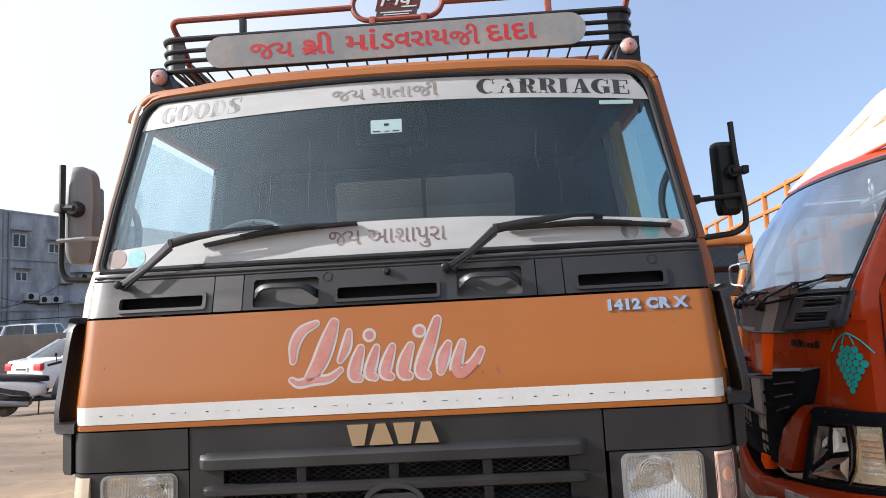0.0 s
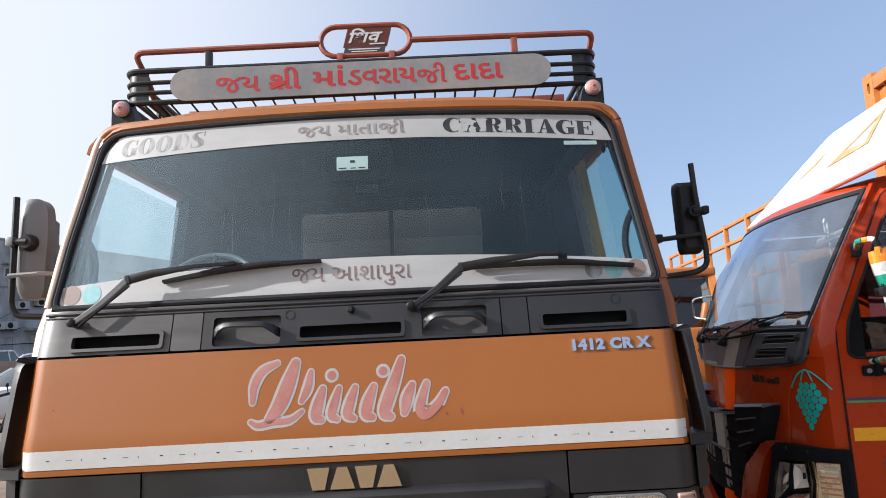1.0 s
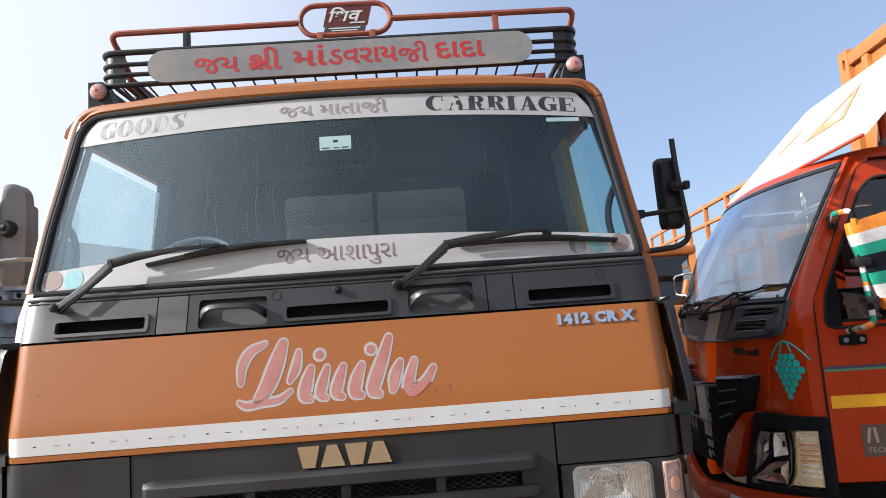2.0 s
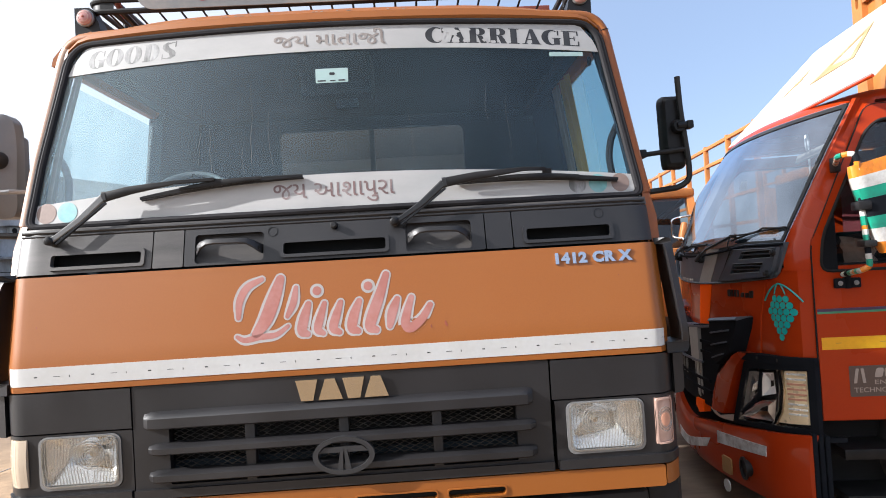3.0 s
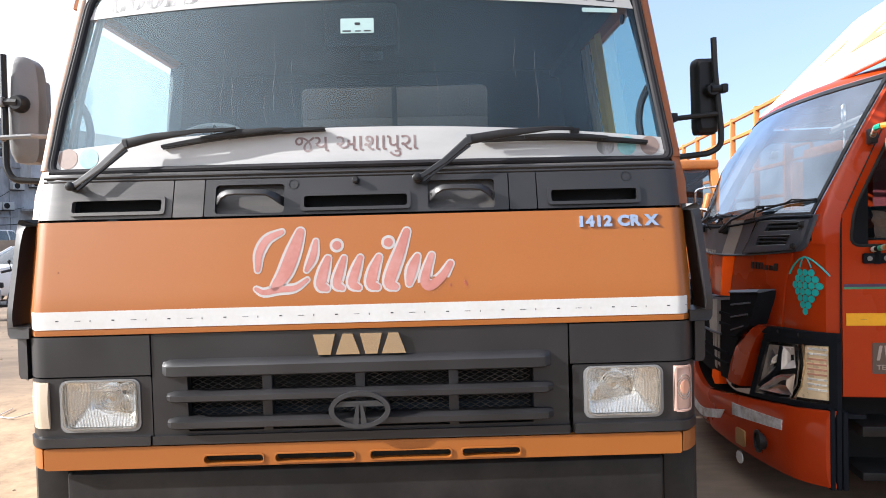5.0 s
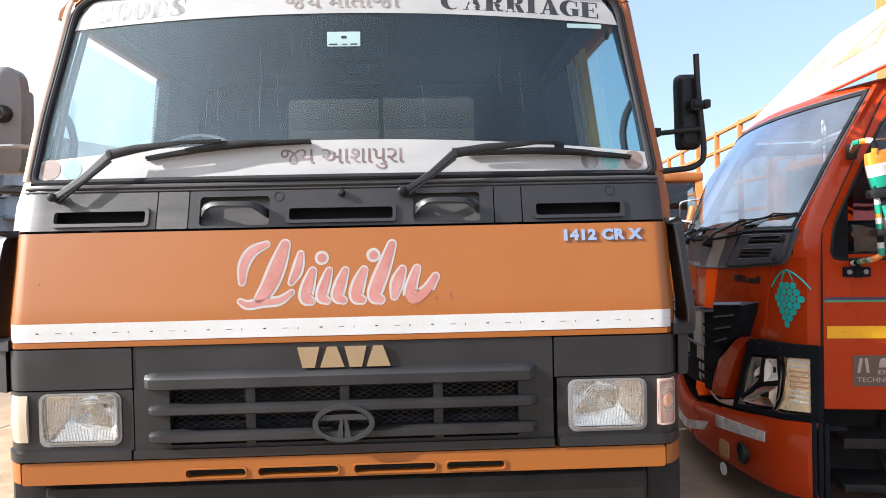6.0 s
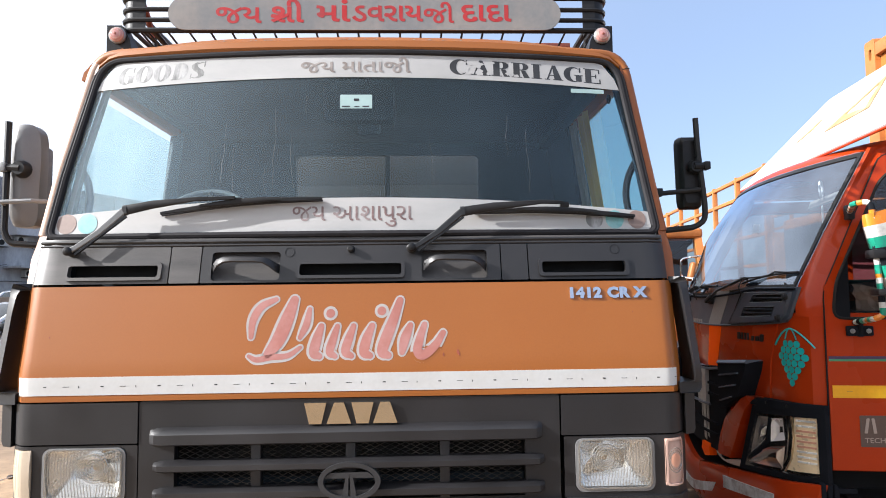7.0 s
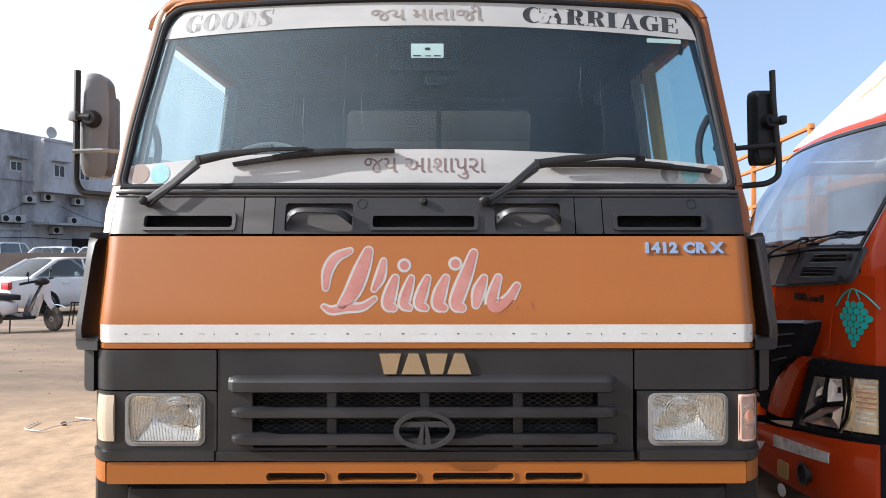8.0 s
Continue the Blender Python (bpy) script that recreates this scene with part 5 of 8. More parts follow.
def build_lamps(T):
    for sx in (-1, 1):
        L = 0.860
        x0, x1, z0, z1 = L - 0.118, L + 0.126, 0.750, 0.914
        f = lambda x, z, w: face(sx * x, z, w)
        part("upper_corner_panel", sheet(bmesh.new(), f, span(0.696 if sx < 0 else 0.688, 1.118, 20), [0.927, 0.94, 1.0, 1.058], -0.02, 0.003), M_PLASTIC, T, "weathered black plastic panel")
        o = dense(rrect(0.696, 1.128, 0.694, 0.922, 0.006), 0.04)
        b = part("lamp_surround", plate(bmesh.new(), o, [rrect(x0 - 0.012, x1 + 0.012, z0 - 0.010, z1 + 0.003, 0.026), rrect(1.030, 1.100, 0.756, 0.912, 0.010)], f, -0.05, 0.0, 0.02), M_PLASTIC, T, "black plastic headlamp surround")
        part("surround_lip", sheet(bmesh.new(), f, span(0.70, 1.126, 20), [0.696, 0.706, 0.726], 0.0, 0.013), M_PLASTIC, b)
        h = part("headlamp", plate(bmesh.new(), rrect(x0 - 0.010, x1 + 0.010, z0 - 0.008, z1 + 0.001, 0.026), [rrect(x0 + 0.004, x1 - 0.004, z0 + 0.006, z1 - 0.006, 0.022)], f, -0.05, 0.004), M_GREYSTEEL, T, "rectangular headlamp with fluted lens")
        # reflector bowl
        bm = bmesh.new()
        base = rrect(x0 + 0.003, x1 - 0.003, z0 + 0.005, z1 - 0.005, 0.022, 9)
        cxx, czz = L - 0.030, 0.852
        rings = []
        for k in range(9):
            q = k / 8
            sc = math.sqrt(1 - q * 0.985)
            ring = []
            for x, z in base:
                a = math.atan2(z - czz, x - cxx)
                rx, rz = cxx + 0.105 * math.cos(a), czz + 0.082 * math.sin(a)
                t = min(1.0, q * 5.0) ** 0.6
                ring.append(f(cxx + ((x - cxx) * (1 - t) + (rx - cxx) * t) * sc, czz + ((z - czz) * (1 - t) + (rz - czz) * t) * sc, -0.010 - 0.075 * q))
            rings.append(ring)
        loft(bm, rings, caps=False)
        part("reflector", bm, M_REFLECTOR, h, "bright reflector", sharp=60)
        part("bulb", lathe(bmesh.new(), [(0.002, -0.040), (0.013, -0.036), (0.016, -0.026), (0.016, 0.0)], f(cxx, czz, -0.050), "y", 16), M_GOLD, h)
        part("lens_rim", plate(bmesh.new(), rrect(x0 - 0.001, x1 + 0.001, z0 + 0.001, z1 - 0.002, 0.024), [rrect(x0 + 0.005, x1 - 0.005, z0 + 0.006, z1 - 0.006, 0.021)], f, -0.004, 0.008), M_RINGGLASS, h, "thick pale glass rim")
        for r in (0.013, 0.021, 0.029, 0.037, 0.046):
            pts = [f(cxx + r * math.cos(2 * math.pi * i / 28), czz + r * math.sin(2 * math.pi * i / 28), 0.008) for i in range(28)]
            part("lens_ring", tube(bmesh.new(), pts, 0.0021, 5, closed=True), M_RINGGLASS, h)
        bm = bmesh.new()
        for i in range(23):
            x = x0 + 0.012 + i * (x1 - x0 - 0.024) / 22
            pts = []
            for z in span(z0 + 0.012, z1 - 0.012, 18):
                if math.hypot(x - cxx, z - czz) > 0.047:
                    pts.append(f(x + 0.010 * math.sin((z - z0) * 16) * (1 if x > cxx else -1), z, 0.009))
                elif len(pts) > 1:
                    tube(bm, pts, 0.0015, 4)
                    pts = []
                else:
                    pts = []
            if len(pts) > 1:
                tube(bm, pts, 0.0015, 4)
        part("lens_fluting", bm, M_RINGGLASS, h, "fine glass flutes")["kind"] = "stuff"
        # fluted lens
        us, vs = span(x0 + 0.002, x1 - 0.002, 96), span(z0 + 0.004, z1 - 0.004, 12)

        def lens(x, z, w):
            u, v = (x - L) / 0.131, (z - 0.83) / 0.088
            bow = 0.014 * (1 - u * u) * (1 - v * v)
            flute = 0.0022 * math.sin((x - L) * 2 * math.pi / 0.011 + 9 * v * v) * (0.0 if math.hypot(x - cxx, z - czz) < 0.055 else 1.0)
            return f(x, z, 0.002 + bow + flute + w)

        bm = bmesh.new()
        g = [[bm.verts.new(lens(x, z, 0)) for z in vs] for x in us]
        for a, c in zip(g, g[1:]):
            for j in range(len(vs) - 1):
                bm.faces.new((a[j], c[j], c[j + 1], a[j + 1]))
        q = part("headlamp_lens", bm, M_LENS, h, sharp=80)
        q.visible_shadow = False
        # left indicator is cream instead of amber to hold the overexposed glare
        i = part("indicator", sheet(bmesh.new(), lambda x, z, w: f(x, z, w + 0.010 * math.cos((z - 0.834) * 18) ), span(1.032, 1.098, 6), span(0.758, 0.910, 6), -0.03, 0.002), M_PALELENS if sx < 0 else M_AMBER, T, "side indicator lens with glare put into its cream colour" if sx < 0 else "pale amber side indicator lens")
        if sx < 0:
            for k in range(5):
                part("lens_rib", tube(bmesh.new(), [f(1.042 + 0.012 * k, z, 0.010 + 0.010 * math.cos((z - 0.834) * 18) - 0.009) for z in span(0.766, 0.902, 6)], 0.0014, 4), M_PALELENS, i)
            continue
        part("indicator_bulb", plate(bmesh.new(), ellipse(1.066, 0.840, 0.017, 0.022, 20), [], f, 0.004, 0.0135, 0.01), M_PALELENS if sx < 0 else M_INNERAMBER, i)
        for rx, rz in ((0.022, 0.030), (0.027, 0.040)):
            part("lens_ring", tube(bmesh.new(), [f(x, z, 0.0125) for x, z in ellipse(1.066, 0.840, rx, rz, 24)], 0.0014, 5, closed=True), M_RINGGLASS, i)
        part("lens_border", plate(bmesh.new(), rrect(1.032, 1.098, 0.758, 0.910, 0.010), [rrect(1.038, 1.092, 0.764, 0.904, 0.008)], f, 0.004, 0.0135, 0.01), M_PALELENS if sx < 0 else M_AMBER, i)


def build_rack(T):
    y = 0.42
    R = part("roof_rack", boxed(-0.93, 0.97, 0.60, 0.63, 2.425, 2.445, 0.004), M_BLACK, T, "black steel roof rack with rusty red hoop and name board")
    for z, r in ((2.478, 0.012), (2.522, 0.010), (2.566, 0.010), (2.618, 0.013)):
        pts = bent([(-0.982, 1.30, z), (-0.982, y, z), (1.008, y, z), (1.008, 1.30, z)], 0.06, 5)
        part("rack_rail", tube(bmesh.new(), pts, r, 8), M_BLACK, R)
    for sx, x in ((-1, -0.982), (1, 1.008)):
        bm = sheet(bmesh.new(), lambda a, z, w: Vector((x - sx * 0.055 + sx * (0.055 + w) * math.sin(a), y + 0.055 - (0.055 + w) * math.cos(a), z)), span(0.0, math.pi / 2, 6), [2.478, 2.618], -0.004, 0.0)
        box(bm, min(x - sx * 0.10, x - sx * 0.05), max(x - sx * 0.10, x - sx * 0.05), y - 0.002, y + 0.004, 2.478, 2.618)
        part("rack_corner", bm, M_BLACK, R, "black corner plate")
        for yy in (0.75, 1.15):
            part("rack_foot", tube(bmesh.new(), [(x, yy, 2.40), (x, yy, 2.62)], 0.012, 6), M_BLACK, R)
        cx = -0.979 if sx < 0 else 0.979
        k = part("marker_bracket", loft(bmesh.new(), [[Vector((cx + sx * q, 0.40 + yy, z)) for q, yy in ((-a, 0), (0.045, 0), (0.045, 0.07), (-a, 0.07))] for a, z in ((0.064, 2.30), (0.060, 2.36), (0.046, 2.43), (0.020, 2.485), (0.012, 2.490))]), M_BLACK, R)
        lamp = part("marker_lamp", lathe(bmesh.new(), [(0.033, 0.0), (0.034, -0.010), (0.030, -0.014)], (cx, 0.40, 2.446), "y", 24), M_GREYSTEEL, k, "round pinkish marker lamp")
        part("lens", lathe(bmesh.new(), [(0.030, -0.010), (0.0295, -0.016), (0.024, -0.023), (0.013, -0.027), (0.003, -0.028)], (cx, 0.40, 2.446), "y", 24), M_MARKER, lamp, "faded pink ribbed lens")
        for r, d in ((0.0262, 0.0195), (0.0185, 0.0245)):
            part("lens_rib", tube(bmesh.new(), [(cx + r * math.cos(a), 0.40 - d, 2.446 + r * math.sin(a)) for a in [2 * math.pi * i / 20 for i in range(20)]], 0.0016, 5, closed=True), M_AMBER, lamp)
        part("lens_screw", lathe(bmesh.new(), [(0.005, -0.027), (0.005, -0.031), (0.001, -0.032)], (cx, 0.40, 2.446), "y", 8), M_RUST, lamp)
    for x in [-0.902, -0.873] + [-0.793 + 0.0857 * i for i in range(20)] + [0.925]:
        part("rack_rod", tube(bmesh.new(), [(x, y, 2.475), (0.98 * x, 0.66, 2.43)], 0.0045, 6), M_BLACK, R)
    for x in (-0.849, 0.965):
        part("rack_strut", tube(bmesh.new(), [(x, y, 2.478), (x * 0.97, 0.70, 2.42)], 0.012, 6), M_BLACK, R)
    part("rack_cross_bar", boxed(-0.90, 0.97, 0.90, 0.93, 2.575, 2.62, 0.004), M_RUST, R, "rusty brown cross bar")
    # name board
    f = lambda x, z, w: Vector((x, y - 0.022 - w, z))
    zc, rr = 2.541, 0.069
    o = [(0.812 - rr + rr * math.cos(a), zc + rr * math.sin(a)) for a in [radians(-90 + 180 * i / 12) for i in range(13)]] + [(-0.783 + rr + rr * math.cos(a), zc + rr * math.sin(a)) for a in [radians(90 + 180 * i / 12) for i in range(13)]]
    b = part("name_board", plate(bmesh.new(), o, [], f, -0.006, 0.0), M_SILVER, R, "silver board with red Gujarati lettering")
    for body, x0, x1, z0, z1 in (("જય", -0.592, -0.408, 2.498, 2.566), ("શી", -0.372, -0.238, 2.502, 2.600), ("માં", -0.188, -0.050, 2.506, 2.598), ("ડવરાય", -0.044, 0.245, 2.506, 2.574), ("જી", 0.248, 0.372, 2.500, 2.590), ("દાદા", 0.402, 0.608, 2.506, 2.578)):
        pieces("letter", lettering(bmesh.new(), body, x0, x1, z0, z1, f, 0.0, 0.0008, offset=0.012 if "જ" in body else 0.020), M_RED, b, "red lettering")
    part("board_word", plate(bmesh.new(), [(-0.372, 2.512), (-0.360, 2.503), (-0.300, 2.528), (-0.305, 2.540)], [], f, 0.0009, 0.0016), M_RED, b)
    # upper hoop
    for pts in ([(-0.935, 0.62, 2.535), (-0.925, y + 0.10, 2.61), (-0.955, y + 0.02, 2.712), (-0.155, y + 0.02, 2.716)], [(1.005, 0.62, 2.60), (1.012, y + 0.02, 2.712), (0.225, y + 0.02, 2.716)]):
        part("hoop_rail", tube(bmesh.new(), bent(pts, 0.04), 0.013, 8), M_RUST, R, "rusty red tube")
    for x, z in ((-0.634, 2.70), (0.669, 2.70), (-0.075, 2.665), (0.145, 2.665)):
        part("hoop_post", boxed(x - 0.013, x + 0.013, y + 0.005, y + 0.03, 2.60, z, 0.002), M_BLACK if x < -0.5 else M_RUST, R)
    pts = [Vector((0.033 + sgn * 0.125 + 0.067 * math.cos(a), y + 0.02, 2.722 + 0.067 * math.sin(a))) for sgn, a0 in ((1, -90), (-1, 90)) for a in [radians(a0 + 180 * i / 10) for i in range(11)]]
    part("hoop_oval", tube(bmesh.new(), pts, 0.012, 8, closed=True), M_RUST, R)
    g = lambda x, z, w: Vector((x + 0.25 * (z - 2.70), y + 0.015 - w, z))
    s = part("shop_sign", plate(bmesh.new(), rrect(-0.06, 0.128, 2.690, 2.785, 0.004), [], g, -0.004, 0.0), M_EDARK, R, "dark red sign with white lettering")
    part("sign_foot", plate(bmesh.new(), rrect(-0.052, 0.122, 2.660, 2.690, 0.003), [], g, -0.004, 0.001), M_INK, s)
    part("sign_word", lettering(bmesh.new(), "िशव", -0.045, 0.095, 2.710, 2.775, g, 0.0, 0.002, shear=0.1, offset=0.02), M_TAPE, s)
    part("sign_lines", bars(bmesh.new(), g, [(0.05, 0.115, 2.700, 2.706, 0), (-0.035, 0.10, 2.679, 2.684, 0), (-0.02, 0.09, 2.669, 2.673, 0)], 0.001, 0.002), M_TAPE, s)


def build_mirrors(T):
    # wing mirror on the passenger side
    y = 0.09
    m = part("wing_mirror", tube(bmesh.new(), bent([(1.229, y, 2.014), (1.233, y, 1.90), (1.252, y, 1.70), (1.250, y, 1.645), (1.215, y + 0.01, 1.622), (1.105, y + 0.02, 1.612), (1.036, y + 0.02, 1.610)], 0.035, 5), 0.0105, 8), M_BLACK, T, "black wing mirror on a bent steel arm")
    part("mirror_stay", tube(bmesh.new(), [(1.034, y + 0.02, 1.748), (1.115, y + 0.02, 1.747), (1.255, y, 1.757)], 0.009, 8), M_BLACK, m)
    part("stay_foot", boxed(1.075, 1.105, y + 0.00, y + 0.05, 1.733, 1.763, 0.006), M_BLACK, m)
    bm = loft(bmesh.new(), [[Vector((1.216 + (x - 0.5) * 0.076 * s - 0.004 * (z - 0.5), y + 0.035 + d, 1.693 + 0.262 * z)) for x, z in rrect(0.5 - 0.5 * s, 0.5 + 0.5 * s, 0.5 - 0.5 * s, 0.5 + 0.5 * s, 0.12 * s, 4)] for s, d in ((0.86, -0.02), (0.97, -0.010), (1.0, 0.01), (1.0, 0.04))])
    c = part("mirror_casing", bm, M_BLACK, m)
    part("mirror_glass", plate(bmesh.new(), rrect(1.184, 1.248, 1.703, 1.945, 0.012), [], lambda x, z, w: Vector((x, y + 0.0765 + w, z)), -0.001, 0.001), M_CHROME, c)
    bm = lathe(bmesh.new(), [(0.024, 0.0), (0.026, -0.012), (0.020, -0.03)], (1.222, y + 0.015, 1.838), "y", 14)
    tube(bm, [(1.212, y - 0.012, 1.838), (1.258, y - 0.006, 1.840)], 0.013, 10)
    part("mirror_clamp", bm, M_BLACK, m)
    part("clamp_block", boxed(1.247, 1.270, y - 0.024, y + 0.012, 1.825, 1.855, 0.007), M_BLACK, m)
    # set back to the door's front edge
    m.matrix_local = Matrix.Translation((0.256, -2.11, 1.39)) @ Matrix.Scale(1.13, 4) @ Matrix.Translation((-0.265, 2.11, -1.39))
    # wing mirror on the driver's side, larger and bleached
    y = 0.07
    m = part("wing_mirror", tube(bmesh.new(), bent([(-1.222, y, 2.022), (-1.226, y, 1.64), (-1.205, y, 1.602), (-1.045, y + 0.03, 1.592)], 0.04, 5), 0.011, 8), M_BLACK, T, "weathered grey-black wing mirror on a bent steel arm")
    part("mirror_stay", tube(bmesh.new(), [(-1.226, y - 0.005, 1.737), (-1.205, y - 0.05, 1.737), (-1.115, y - 0.04, 1.742), (-1.050, y + 0.03, 1.744)], 0.008, 8), M_GREYSTEEL, m)

    def shell(u, v, w):
        """Rounded back of the casing, narrower towards the top."""
        r = (0.032 - 0.034 * max(0.0, (u - 0.46 - 0.05 * math.sin(5 * v)) / 0.54) - 0.010 * max(0.0, (0.12 - u) / 0.12) ** 2) * (1 - 0.8 * abs(2 * v - 1) ** 7)
        lo, hi = 1.662 + 0.035 * abs(2 * u - 1) ** 7, 2.024 - 0.030 * max(0.0, 2 * u - 1) ** 3 - 0.02 * max(0.0, 1 - 2 * u) ** 6
        k = 1 - 0.13 * max(0.0, v - 0.70) / 0.30
        return Vector((-1.226 + 0.087 * u * k + 0.010 * (v - 0.5), y + 0.046 - r - w, lo + (hi - lo) * v))

    c = part("mirror_casing", sheet(bmesh.new(), shell, [0, 0.04, 0.12, 0.25, 0.38, 0.47, 0.53, 0.62, 0.75, 0.88, 0.96, 1.0], [0, 0.03, 0.08, 0.2, 0.4, 0.6, 0.8, 0.92, 0.97, 1.0], -0.05, 0.0), M_BLEACHED, m, "sun-bleached grey casing", sharp=40)
    part("mirror_glass", plate(bmesh.new(), rrect(-1.212, -1.125, 1.68, 1.95, 0.015), [], lambda x, z, w: Vector((x, y + 0.095 + w, z)), -0.001, 0.001), M_CHROME, c)
    bm = lathe(bmesh.new(), [(0.030, 0.0), (0.030, -0.015), (0.022, -0.035)], (-1.176, y + 0.015, 1.858), "y", 14)
    tube(bm, [(-1.17, y - 0.012, 1.858), (-1.228, y - 0.008, 1.862)], 0.014, 8)
    part("mirror_clamp", bm, M_BLACK, m)
    part("clamp_block", boxed(-1.240, -1.215, y - 0.026, y + 0.012, 1.846, 1.878, 0.004), M_GREYSTEEL, m)
    # set out from the pillar, clear of the glass
    m.matrix_local = Matrix.Translation((0.069, -2.11, 1.355)) @ Matrix.Scale(1.092, 4) @ Matrix.Translation((-0.044, 2.11, -1.375))


# ---- red-orange lorry standing across: its own axes are x back, y across, z up ----
def rake(z):
    return 0.55 * (z - 1.4) if z > 1.4 else 0.0


def nose(y, z, w):
    """Bowed front of the red-orange lorry; its windscreen swells forward between cowl and roof."""
    k = min(1.0, max(0.0, (z - 1.36) / 0.42)) * min(1.0, max(0.0, (2.06 - z) / 0.34))
    return Vector((0.2 * y * y + rake(z) - 0.090 * k * max(0.0, 1 - (y / 0.93) ** 2) - w, y, z))


def sill(y):
    """Lower edge of its windscreen, dipping in the middle."""
    return 1.360 + 0.045 * min(1.0, abs(y) / 0.66) ** 2


def flank(sx):
    """One side of its cab; w stands proud."""
    return lambda x, z, w: Vector((x, sx * (0.965 - 0.10 * max(0.0, z - 1.4) + w), z))


def plan(z, shrink=0.0, back=1.62):
    pts = []
    c = rake(z)
    h = 0.965 - 0.10 * max(0.0, z - 1.4) - shrink
    k = h / 0.965
    for y in span(-0.95, 0.95, 38):
        pts.append((wrap(abs(y)) + c + shrink, y * k))
    pts += [(c + 0.27 + shrink, h - 0.002), (c + 0.33 + shrink, h), (back - shrink, h), (back - shrink, -h), (c + 0.33 + shrink, -h), (c + 0.27 + shrink, -h + 0.002)]
    return [Vector((x, y, z)) for x, y in pts]


def bunch(bm, f, cy, cz):
    """Outline of grapes: rows of ovals under two leaf strokes."""
    for r, k in enumerate((3, 4, 5, 4, 3, 2, 1)):
        for i in range(k):
            plate(bm, ellipse(cy + (i - (k - 1) / 2) * 0.0305, cz + 0.072 - r * 0.0305, 0.0146, 0.0172, 12), [], f, 0.0012, 0.0026)
    for s in (-1, 1):
        pts = [f(cy + s * 0.095 * t, cz + 0.145 - 0.075 * t * t - 0.01 * t, 0.002) for t in span(0, 1, 8)]
        tube(bm, pts, 0.004, 5)
        pts = [f(cy + s * 0.03 * t, cz + 0.145 - 0.05 * t * t, 0.002) for t in span(0, 1, 5)]
        tube(bm, pts, 0.003, 5)
    return bm


